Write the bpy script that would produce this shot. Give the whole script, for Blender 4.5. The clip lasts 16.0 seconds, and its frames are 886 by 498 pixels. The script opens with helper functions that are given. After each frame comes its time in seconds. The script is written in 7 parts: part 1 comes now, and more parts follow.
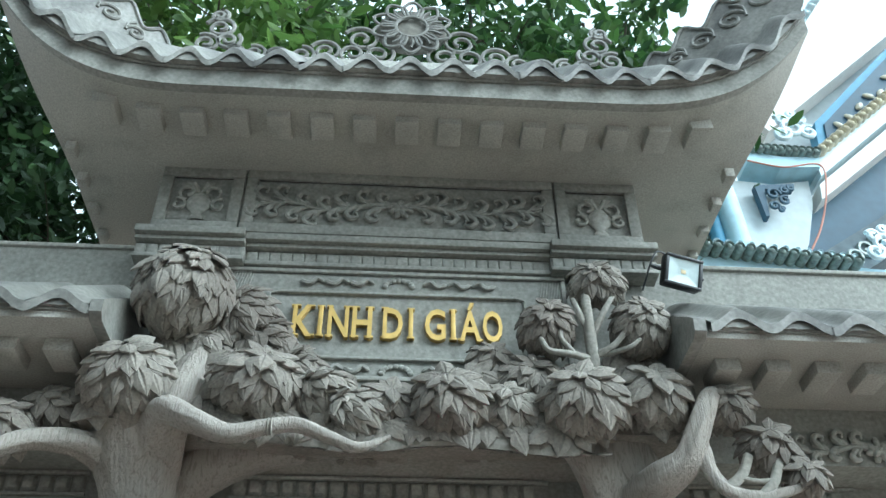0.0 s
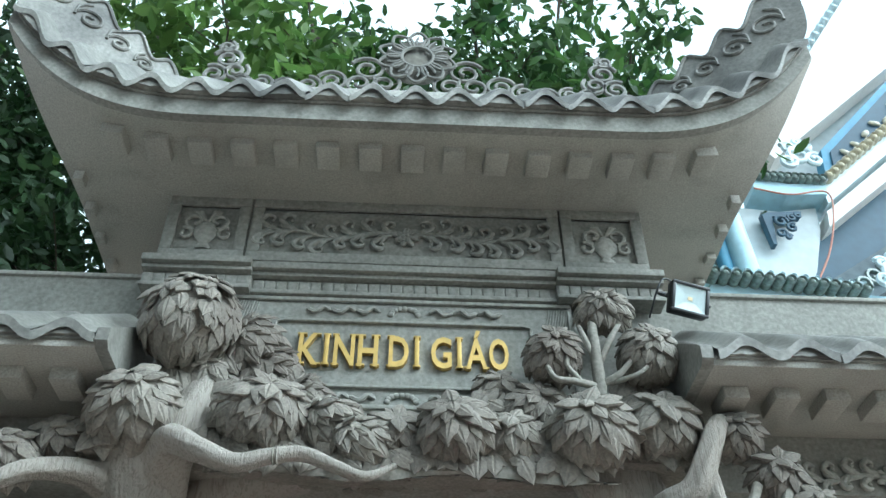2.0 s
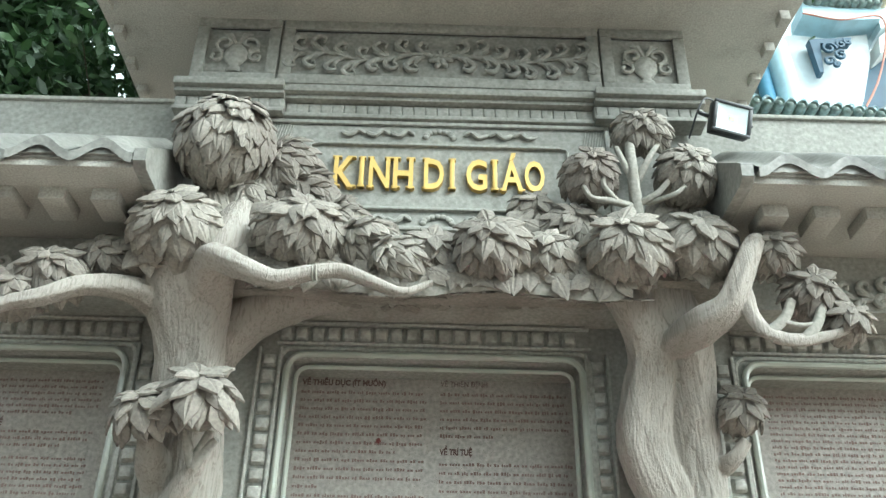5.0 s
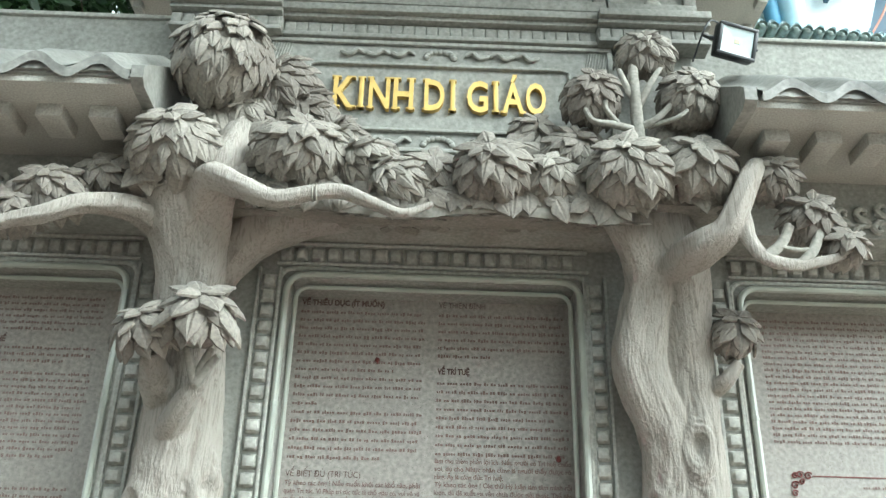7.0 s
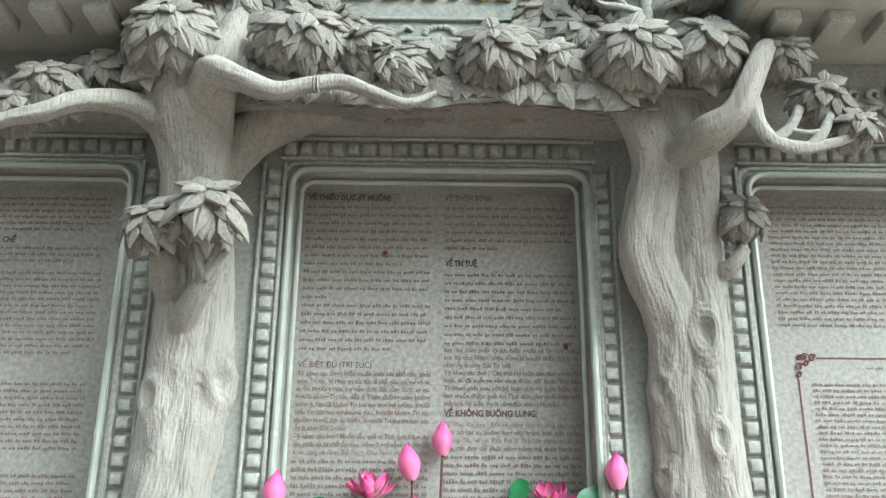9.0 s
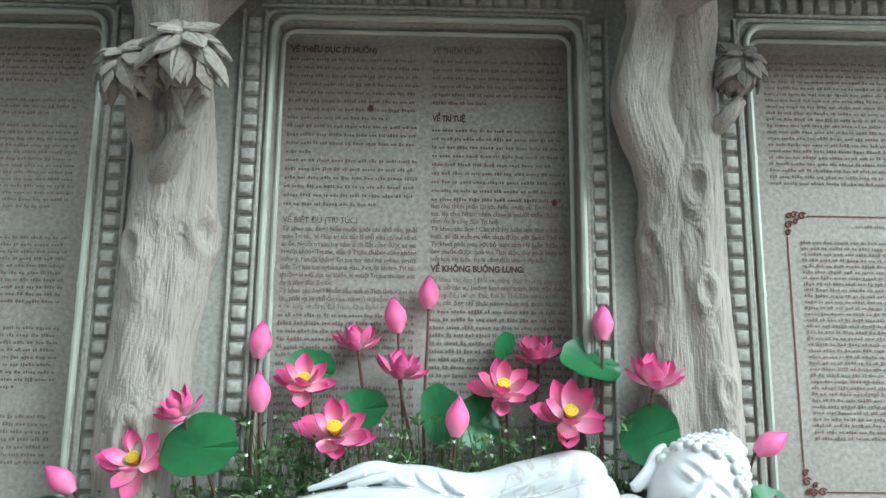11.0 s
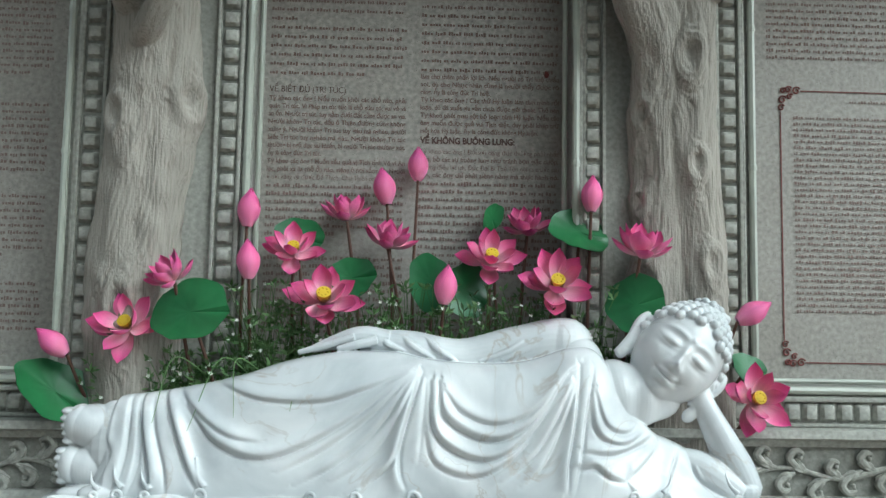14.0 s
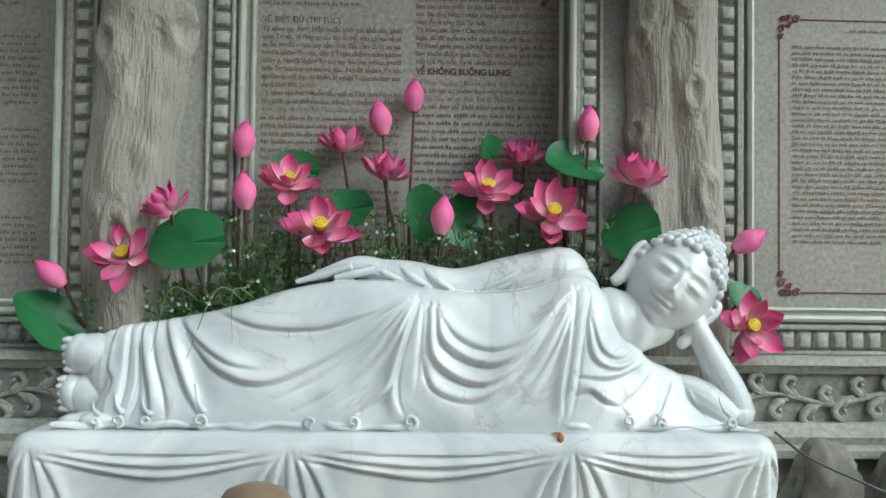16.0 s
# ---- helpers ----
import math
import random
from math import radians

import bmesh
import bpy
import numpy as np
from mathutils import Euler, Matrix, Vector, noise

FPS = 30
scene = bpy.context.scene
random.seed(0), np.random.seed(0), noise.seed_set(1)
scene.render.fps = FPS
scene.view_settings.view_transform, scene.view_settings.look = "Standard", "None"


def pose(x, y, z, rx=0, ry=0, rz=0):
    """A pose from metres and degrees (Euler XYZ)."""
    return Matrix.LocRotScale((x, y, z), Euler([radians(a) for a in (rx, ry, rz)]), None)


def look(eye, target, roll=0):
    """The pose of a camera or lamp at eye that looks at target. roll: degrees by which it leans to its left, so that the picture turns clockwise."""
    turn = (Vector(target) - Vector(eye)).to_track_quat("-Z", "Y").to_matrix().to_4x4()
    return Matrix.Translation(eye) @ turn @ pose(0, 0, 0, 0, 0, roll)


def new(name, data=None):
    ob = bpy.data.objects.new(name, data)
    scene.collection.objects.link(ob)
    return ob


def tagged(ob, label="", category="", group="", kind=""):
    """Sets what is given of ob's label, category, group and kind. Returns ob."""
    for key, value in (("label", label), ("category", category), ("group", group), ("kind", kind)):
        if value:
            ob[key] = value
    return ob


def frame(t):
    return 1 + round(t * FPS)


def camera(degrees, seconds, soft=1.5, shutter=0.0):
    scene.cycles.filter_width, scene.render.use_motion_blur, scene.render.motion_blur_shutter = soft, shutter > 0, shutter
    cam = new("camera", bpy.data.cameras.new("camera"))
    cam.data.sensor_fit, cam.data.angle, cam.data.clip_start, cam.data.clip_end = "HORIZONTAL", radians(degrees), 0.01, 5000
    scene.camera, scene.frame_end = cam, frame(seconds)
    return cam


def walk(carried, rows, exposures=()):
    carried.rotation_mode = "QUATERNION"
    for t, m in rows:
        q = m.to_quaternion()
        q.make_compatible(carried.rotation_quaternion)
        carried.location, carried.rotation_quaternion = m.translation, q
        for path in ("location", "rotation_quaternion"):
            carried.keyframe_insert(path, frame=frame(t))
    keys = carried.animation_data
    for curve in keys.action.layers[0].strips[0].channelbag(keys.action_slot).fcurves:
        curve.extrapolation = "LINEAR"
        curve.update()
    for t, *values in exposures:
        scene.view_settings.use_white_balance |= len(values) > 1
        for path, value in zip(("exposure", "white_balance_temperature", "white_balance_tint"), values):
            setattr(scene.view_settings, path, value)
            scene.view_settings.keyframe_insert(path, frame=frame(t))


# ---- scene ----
cam = camera(53.6, 16.0)
PATH = [
    (0, (-0.044, -0.034, 1.66), (0.059, 1.521, 2.912), -0.3),
    (0.5, (-0.044, -0.033, 1.658), (0.057, 1.499, 2.941), -0.3),
    (1, (-0.042, -0.042, 1.662), (0.057, 1.474, 2.963), -0.4),
    (1.5, (-0.047, -0.037, 1.658), (0.047, 1.475, 2.964), -0.3),
    (2, (-0.038, -0.033, 1.655), (0.046, 1.481, 2.958), -0.1),
    (2.5, (-0.047, -0.036, 1.654), (0.032, 1.494, 2.939), 0.1),
    (3, (-0.05, -0.024, 1.645), (0.024, 1.532, 2.899), 0.3),
    (3.5, (-0.041, -0.01, 1.638), (0.025, 1.575, 2.856), 0.6),
    (4, (-0.042, 0.0, 1.63), (0.011, 1.616, 2.808), 0.7),
    (4.5, (-0.04, 0.015, 1.615), (-0.018, 1.688, 2.71), 1.2),
    (5, (-0.043, 0.024, 1.61), (-0.024, 1.752, 2.617), 1.1),
    (5.2, (-0.037, -0.015, 1.645), (-0.022, 1.74, 2.605), 1.3),
    (7.3, (-0.052, 0.035, 1.59), (-0.02, 1.849, 2.432), 1.5),
    (7.5, (-0.049, 0.04, 1.589), (-0.019, 1.861, 2.415), 1.4),
    (8, (-0.05, 0.043, 1.577), (-0.033, 1.884, 2.357), 1.2),
    (8.2, (-0.057, 0.032, 1.588), (-0.04, 1.887, 2.335), 0.9),
    (10.3, (-0.016, 0.112, 1.487), (0.005, 2.044, 2.002), 0.3),
    (10.5, (-0.033, 0.123, 1.481), (0.0, 2.064, 1.961), 0.5),
    (11, (-0.036, 0.141, 1.45), (0.011, 2.097, 1.863), 0.6),
    (11.5, (-0.042, 0.152, 1.433), (0.012, 2.122, 1.772), 0.7),
    (12, (-0.047, 0.157, 1.413), (0.013, 2.135, 1.706), 0.8),
    (12.5, (-0.038, 0.158, 1.401), (0.025, 2.14, 1.662), 0.7),
    (13, (-0.035, 0.157, 1.385), (0.03, 2.142, 1.622), 0.7),
    (13.5, (-0.033, 0.159, 1.375), (0.038, 2.147, 1.589), 0.7),
    (14, (-0.036, 0.166, 1.362), (0.041, 2.157, 1.544), 1.0),
    (14.5, (-0.032, 0.159, 1.348), (0.042, 2.152, 1.5), 1.0),
    (15, (-0.034, 0.163, 1.323), (0.045, 2.158, 1.446), 1.0),
    (15.5, (-0.028, 0.164, 1.307), (0.053, 2.16, 1.399), 0.9),
    (16, (-0.031, 0.168, 1.301), (0.053, 2.165, 1.367), 0.7),
]
walk(cam, [(t, look(eye, target, roll)) for t, eye, target, roll in PATH],
     [(0, -0.15, 5350, -4), (2.5, -0.16, 5350, -4), (3.5, -0.32, 5500, -4), (4, -0.2, 5600, -4), (4.5, 0.44, 5750, -4), (5, 0.52, 5800, -4), (8.2, 0.46, 5750, -4), (10.5, 0.17, 5570, -4), (12, -0.46, 5570, -4), (16, -0.78, 5900, -3)])

# ---------------------------------------------------------------- light
world = bpy.data.worlds.new("overcast_sky")
scene.world = world
world.use_nodes = True
wt = world.node_tree
wt.nodes.clear()
sky = wt.nodes.new("ShaderNodeTexSky")
sky.sky_type, sky.sun_disc = "NISHITA", False
sky.sun_elevation, sky.sun_rotation = radians(38), radians(128)
sky.air_density, sky.dust_density, sky.ozone_density = 1.0, 4.0, 1.0
pale = wt.nodes.new("ShaderNodeHueSaturation")
pale.inputs["Saturation"].default_value = 0.14
pale.inputs["Value"].default_value = 2.6
bg = wt.nodes.new("ShaderNodeBackground")
bg.inputs["Strength"].default_value = 0.15
wo = wt.nodes.new("ShaderNodeOutputWorld")
wt.links.new(sky.outputs[0], pale.inputs["Color"])
wt.links.new(pale.outputs[0], bg.inputs["Color"])
wt.links.new(bg.outputs[0], wo.inputs["Surface"])

sun_data = bpy.data.lights.new("sun", "SUN")
sun_data.energy, sun_data.angle, sun_data.color = 0.7, radians(65), (1.0, 0.97, 0.92)
sun = new("sun", sun_data)
sun.matrix_world = look((9.0, -4.0, 11.0), (0, 3, 2))

# ---------------------------------------------------------------- materials


def ramp(nt, pairs):
    n = nt.nodes.new("ShaderNodeValToRGB")
    while len(n.color_ramp.elements) < len(pairs):
        n.color_ramp.elements.new(0.5)
    for e, (p, c) in zip(n.color_ramp.elements, pairs):
        e.position, e.color = p, (*c, 1)
    return n


def noise_node(nt, coord, scale, detail=4.0, stretch=None, distortion=0.0):
    n = nt.nodes.new("ShaderNodeTexNoise")
    n.inputs["Scale"].default_value, n.inputs["Detail"].default_value = scale, detail
    n.inputs["Distortion"].default_value = distortion
    if stretch:
        mp = nt.nodes.new("ShaderNodeMapping")
        mp.inputs["Scale"].default_value = stretch
        nt.links.new(coord, mp.inputs["Vector"])
        coord = mp.outputs[0]
    nt.links.new(coord, n.inputs["Vector"])
    return n


def mix(nt, fac, a, b, mode="MIX"):
    n = nt.nodes.new("ShaderNodeMix")
    n.data_type, n.blend_type = "RGBA", mode
    for sock, v in ((n.inputs[0], fac), (n.inputs[6], a), (n.inputs[7], b)):
        if isinstance(v, (int, float)):
            sock.default_value = v
        elif isinstance(v, tuple):
            sock.default_value = (*v, 1)
        else:
            nt.links.new(v, sock)
    return n.outputs[2]


def material(name, rough=0.8, metal=0.0):
    m = bpy.data.materials.new(name)
    m.use_nodes = True
    nt = m.node_tree
    b = nt.nodes["Principled BSDF"]
    b.inputs["Roughness"].default_value, b.inputs["Metallic"].default_value = rough, metal
    geo = nt.nodes.new("ShaderNodeNewGeometry")
    return m, nt, b, geo.outputs["Position"]


def bumped(nt, b, sources, distance=0.004):
    """sources: pairs of a height socket and a strength."""
    last = None
    for sock, strength in sources:
        bp = nt.nodes.new("ShaderNodeBump")
        bp.inputs["Strength"].default_value, bp.inputs["Distance"].default_value = strength, distance
        nt.links.new(sock, bp.inputs["Height"])
        if last:
            nt.links.new(last, bp.inputs["Normal"])
        last = bp.outputs[0]
    nt.links.new(last, b.inputs["Normal"])


def stone(name, base, stain, speck=None, rough=0.85, grain=60.0, bump=0.35, stain_scale=1.6, varied=0.0, streaks=0.0):
    base, stain = (base[0] * 0.93, base[1], base[2]), (stain[0] * 0.93, stain[1], stain[2])
    m, nt, b, pos = material(name, rough)
    big = noise_node(nt, pos, stain_scale, 6.0)
    r = ramp(nt, [(0.40, (0, 0, 0)), (0.72, (1, 1, 1))])
    nt.links.new(big.outputs[0], r.inputs[0])
    col = mix(nt, r.outputs[0], base, stain)
    fine = noise_node(nt, pos, grain, 5.0)
    fr = ramp(nt, [(0.3, (0.72, 0.72, 0.72)), (0.7, (1.12, 1.12, 1.12))])
    nt.links.new(fine.outputs[0], fr.inputs[0])
    col = mix(nt, 1.0, col, fr.outputs[0], "MULTIPLY")
    if streaks:
        st = noise_node(nt, pos, 7.0, 5.0, (1.0, 1.0, 0.12))
        sr = ramp(nt, [(0.52, (1, 1, 1)), (0.75, (0.45, 0.45, 0.44))])
        nt.links.new(st.outputs[0], sr.inputs[0])
        col = mix(nt, streaks, col, sr.outputs[0], "MULTIPLY")
    if speck:
        sp = nt.nodes.new("ShaderNodeTexVoronoi")
        sp.inputs["Scale"].default_value = 190.0
        nt.links.new(pos, sp.inputs["Vector"])
        rr = ramp(nt, [(0.12, (1, 1, 1)), (0.28, (0, 0, 0))])
        nt.links.new(sp.outputs["Distance"], rr.inputs[0])
        gate = noise_node(nt, pos, 75.0, 2.0)
        gr = ramp(nt, [(0.50, (0, 0, 0)), (0.60, (1, 1, 1))])
        nt.links.new(gate.outputs[0], gr.inputs[0])
        f = mix(nt, 1.0, rr.outputs[0], gr.outputs[0], "MULTIPLY")
        col = mix(nt, f, col, speck)
    if varied:
        info = nt.nodes.new("ShaderNodeObjectInfo")
        vr = ramp(nt, [(0.0, (1 - varied,) * 3), (1.0, (1 + varied,) * 3)])
        nt.links.new(info.outputs["Random"], vr.inputs[0])
        col = mix(nt, 1.0, col, vr.outputs[0], "MULTIPLY")
    nt.links.new(col, b.inputs["Base Color"])
    bumped(nt, b, [(fine.outputs[0], bump), (big.outputs[0], 0.15)])
    return m


def painted(name, base, rough=0.5, metal=0.0, vary=0.12, scale=9.0, bump=0.1, coat=0.0):
    m, nt, b, pos = material(name, rough, metal)
    n = noise_node(nt, pos, scale, 6.0)
    lo, hi = tuple(c * (1 - vary) for c in base), tuple(min(1, c * (1 + vary)) for c in base)
    r = ramp(nt, [(0.3, lo), (0.7, hi)])
    nt.links.new(n.outputs[0], r.inputs[0])
    nt.links.new(r.outputs[0], b.inputs["Base Color"])
    b.inputs["Coat Weight"].default_value = coat
    fine = noise_node(nt, pos, scale * 14, 3.0)
    bumped(nt, b, [(fine.outputs[0], bump)], 0.002)
    return m


def bark_material(name, base, dark):
    m, nt, b, pos = material(name, 0.9)
    lines = noise_node(nt, pos, 80.0, 6.0, (1.0, 1.0, 0.05), 1.5)
    r = ramp(nt, [(0.38, dark), (0.50, base)])
    nt.links.new(lines.outputs[0], r.inputs[0])
    big = noise_node(nt, pos, 2.2, 5.0)
    br = ramp(nt, [(0.35, (0.82, 0.82, 0.80)), (0.7, (1.08, 1.07, 1.05))])
    nt.links.new(big.outputs[0], br.inputs[0])
    col = mix(nt, 1.0, r.outputs[0], br.outputs[0], "MULTIPLY")
    nt.links.new(col, b.inputs["Base Color"])
    fine = noise_node(nt, pos, 120.0, 3.0)
    bumped(nt, b, [(lines.outputs[0], 0.6), (fine.outputs[0], 0.25)], 0.010)
    return m


def marble_material(name):
    m, nt, b, pos = material(name, 0.16)
    warp = noise_node(nt, pos, 2.5, 6.0, None, 1.2)
    vein = nt.nodes.new("ShaderNodeTexNoise")
    vein.inputs["Scale"].default_value, vein.inputs["Detail"].default_value = 2.4, 8.0
    vein.inputs["Distortion"].default_value = 1.6
    nt.links.new(pos, vein.inputs["Vector"])
    vr = ramp(nt, [(0.488, (0, 0, 0)), (0.5, (1, 1, 1)), (0.512, (0, 0, 0))])
    nt.links.new(vein.outputs[0], vr.inputs[0])
    soft = ramp(nt, [(0.33, (0.50, 0.53, 0.545)), (0.60, (0.74, 0.755, 0.76))])
    nt.links.new(warp.outputs[0], soft.inputs[0])
    gate = noise_node(nt, pos, 3.0, 2.0)
    gr = ramp(nt, [(0.40, (0, 0, 0)), (0.62, (0.8, 0.8, 0.8))])
    nt.links.new(gate.outputs[0], gr.inputs[0])
    f = mix(nt, 1.0, vr.outputs[0], gr.outputs[0], "MULTIPLY")
    col = mix(nt, f, soft.outputs[0], (0.47, 0.43, 0.39))
    rust = noise_node(nt, pos, 1.7, 8.0, None, 2.0)
    ru = ramp(nt, [(0.735, (0, 0, 0)), (0.78, (0.6, 0.6, 0.6))])
    nt.links.new(rust.outputs[0], ru.inputs[0])
    col = mix(nt, ru.outputs[0], col, (0.52, 0.36, 0.22))
    nt.links.new(col, b.inputs["Base Color"])
    b.inputs["Subsurface Weight"].default_value = 0.06
    b.inputs["Subsurface Radius"].default_value = (0.02, 0.02, 0.02)
    fine = noise_node(nt, pos, 40.0, 3.0)
    bumped(nt, b, [(fine.outputs[0], 0.05)], 0.003)
    return m


def petal_material(name):
    m, nt, b, pos = material(name, 0.55)
    uv = nt.nodes.new("ShaderNodeUVMap")
    sep = nt.nodes.new("ShaderNodeSeparateXYZ")
    nt.links.new(uv.outputs[0], sep.inputs[0])
    r = ramp(nt, [(0.0, (0.60, 0.36, 0.36)), (0.25, (0.84, 0.52, 0.60)), (0.6, (0.80, 0.22, 0.42)), (1.0, (0.68, 0.05, 0.28))])
    nt.links.new(sep.outputs[1], r.inputs[0])
    vein = noise_node(nt, uv.outputs[0], 20.0, 3.0, (3.0, 0.15, 1.0))
    vr = ramp(nt, [(0.35, (0.92, 0.86, 0.89)), (0.65, (1.05, 1.03, 1.03))])
    nt.links.new(vein.outputs[0], vr.inputs[0])
    col = mix(nt, 1.0, r.outputs[0], vr.outputs[0], "MULTIPLY")
    info = nt.nodes.new("ShaderNodeObjectInfo")
    ir = ramp(nt, [(0.0, (0.86, 0.82, 0.86)), (1.0, (1.10, 1.12, 1.08))])
    nt.links.new(info.outputs["Random"], ir.inputs[0])
    col = mix(nt, 1.0, col, ir.outputs[0], "MULTIPLY")
    nt.links.new(col, b.inputs["Base Color"])
    b.inputs["Subsurface Weight"].default_value = 0.1
    bumped(nt, b, [(vein.outputs[0], 0.25)], 0.002)
    return m


def leafy(name, dark, light, rough=0.45, through_light=0.0, scale=8.0, per_island=False):
    m, nt, b, pos = material(name, rough)
    if per_island:
        geo = nt.nodes.new("ShaderNodeNewGeometry")
        src = geo.outputs["Random Per Island"]
        r = ramp(nt, [(0.0, dark), (1.0, light)])
    else:
        n = noise_node(nt, pos, scale, 5.0)
        src = n.outputs[0]
        r = ramp(nt, [(0.3, dark), (0.7, light)])
    nt.links.new(src, r.inputs[0])
    nt.links.new(r.outputs[0], b.inputs["Base Color"])
    if through_light:
        tr = nt.nodes.new("ShaderNodeBsdfTranslucent")
        nt.links.new(r.outputs[0], tr.inputs["Color"])
        ms = nt.nodes.new("ShaderNodeMixShader")
        ms.inputs[0].default_value = through_light
        out = nt.nodes["Material Output"]
        nt.links.new(b.outputs[0], ms.inputs[1])
        nt.links.new(tr.outputs[0], ms.inputs[2])
        nt.links.new(ms.outputs[0], out.inputs["Surface"])
    return m


M_WALL = stone("cast_stone", (0.36, 0.335, 0.30), (0.27, 0.25, 0.225), (0.16, 0.14, 0.12), streaks=0.35)
M_BOARD = stone("speckled_granite", (0.41, 0.36, 0.325), (0.35, 0.30, 0.265), (0.15, 0.12, 0.10), 0.55, bump=0.08)
M_CARVED = stone("carved_cement", (0.44, 0.41, 0.37), (0.36, 0.33, 0.29), None, varied=0.1, streaks=0.2)
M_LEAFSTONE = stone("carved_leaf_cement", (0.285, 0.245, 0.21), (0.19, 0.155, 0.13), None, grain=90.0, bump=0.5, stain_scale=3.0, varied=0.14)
M_BARK = bark_material("bark_cement", (0.365, 0.340, 0.305), (0.275, 0.25, 0.222))
M_LIMB = stone("smooth_cement_limb", (0.335, 0.30, 0.262), (0.25, 0.215, 0.182), None, grain=70.0, bump=0.5, stain_scale=6.0)
M_PLASTER = stone("soffit_plaster", (0.50, 0.46, 0.41), (0.42, 0.38, 0.34), None, bump=0.10, grain=150.0, streaks=0.3)
M_TILE = stone("roof_tile_cement", (0.32, 0.295, 0.265), (0.13, 0.12, 0.11), None, 0.55, stain_scale=3.5, varied=0.08, streaks=0.7)
M_MOULD = painted("glazed_moulding", (0.37, 0.39, 0.335), 0.35, vary=0.14, coat=0.3)
M_MARBLE = marble_material("white_marble")
M_GOLD = painted("gilded_letter", (0.60, 0.42, 0.13), 0.42, 0.5, vary=0.12, scale=25.0)
M_INK = painted("engraved_paint", (0.205, 0.145, 0.128), 0.7)
M_HEADING = painted("deep_engraved_paint", (0.13, 0.085, 0.075), 0.7)
M_RED = painted("red_engraved_paint", (0.17, 0.045, 0.04), 0.7)
M_PETAL = petal_material("lotus_petal")
M_LOTUSLEAF = leafy("lotus_leaf", (0.012, 0.095, 0.028), (0.035, 0.18, 0.06), 0.38)
M_STEM = painted("lotus_stem", (0.10, 0.045, 0.03), 0.6)
M_POD = painted("seed_pod", (0.62, 0.45, 0.02), 0.7)
M_STAMEN = painted("dry_stamen", (0.30, 0.17, 0.07), 0.8)
M_WEED = leafy("fine_green", (0.06, 0.13, 0.04), (0.17, 0.30, 0.11), 0.6, 0.2, per_island=True)
M_WHITEFLOWER = painted("white_blossom", (0.78, 0.80, 0.74), 0.6)
M_BLACK = painted("black_metal", (0.018, 0.02, 0.022), 0.4)
M_CHROME = painted("reflector", (0.55, 0.64, 0.64), 0.25, 0.25)
M_LED = painted("led_chip", (0.72, 0.60, 0.36), 0.6)
M_SOIL = stone("soil", (0.06, 0.045, 0.03), (0.03, 0.024, 0.018), None, 0.95)
M_ROCK = stone("rockery", (0.23, 0.205, 0.175), (0.09, 0.085, 0.07), None, 0.9, 30.0, 0.8, 4.0)
M_PAVING = stone("terracotta_paving", (0.42, 0.295, 0.235), (0.33, 0.23, 0.185), None, 0.8)
M_CLAY = painted("brown_clay", (0.20, 0.14, 0.09), 0.5, vary=0.25)
M_DRYLEAF = painted("dry_orange_leaf", (0.42, 0.17, 0.05), 0.6, vary=0.3, scale=60.0)
M_LEAF_DARK = leafy("tree_leaf_dark", (0.016, 0.04, 0.014), (0.05, 0.10, 0.035), 0.5, 0.35, per_island=True)
M_LEAF_BRIGHT = leafy("tree_leaf_bright", (0.055, 0.115, 0.025), (0.17, 0.28, 0.07), 0.45, 0.55, per_island=True)
M_LEAF_MID = leafy("tree_leaf_mid", (0.022, 0.06, 0.018), (0.09, 0.18, 0.045), 0.5, 0.4, per_island=True)
M_PALEGREY = painted("pale_grey_paint", (0.50, 0.56, 0.57), 0.7, vary=0.08)
M_WHITEBLUE = painted("white_blue_glaze", (0.62, 0.74, 0.78), 0.4, vary=0.15, scale=14.0)
M_BLUEGREY = painted("blue_grey_paint", (0.085, 0.115, 0.13), 0.75, vary=0.25)
# dark tone so that the unseen left wall bounces little light
M_DARKWALL = painted("dark_blocker_wall", (0.10, 0.11, 0.11), 0.8, vary=0.3, scale=2.0)
M_TREEBARK = stone("tree_bark", (0.10, 0.08, 0.06), (0.05, 0.04, 0.03), None, 0.95)
M_WHITEPAINT = painted("white_house_paint", (0.74, 0.74, 0.70), 0.7, vary=0.06)
M_PALEBLUE = painted("pale_blue_paint", (0.42, 0.62, 0.70), 0.6)
M_BLUE = painted("blue_paint", (0.10, 0.28, 0.42), 0.6)
M_NAVY = painted("dark_blue_paint", (0.03, 0.075, 0.115), 0.6)
M_CERAMIC = painted("grey_ceramic", (0.17, 0.22, 0.20), 0.3, vary=0.5, scale=22.0, coat=0.4)
M_CREAM = painted("cream_ceramic", (0.50, 0.47, 0.34), 0.35, vary=0.3, scale=20.0, coat=0.3)
M_ORANGE = painted("orange_led_cable", (0.40, 0.15, 0.09), 0.5)
M_COVER = painted("grey_cable", (0.06, 0.065, 0.065), 0.5)

M_HAZE = bpy.data.materials.new("bright_overcast_haze")
M_HAZE.use_nodes = True
hz = M_HAZE.node_tree
hz.nodes.clear()
hz_em, hz_out = hz.nodes.new("ShaderNodeEmission"), hz.nodes.new("ShaderNodeOutputMaterial")
hz_em.inputs["Color"].default_value, hz_em.inputs["Strength"].default_value = (0.93, 0.98, 1.0, 1), 1.7
hz.links.new(hz_em.outputs[0], hz_out.inputs["Surface"])

# ---------------------------------------------------------------- mesh tools


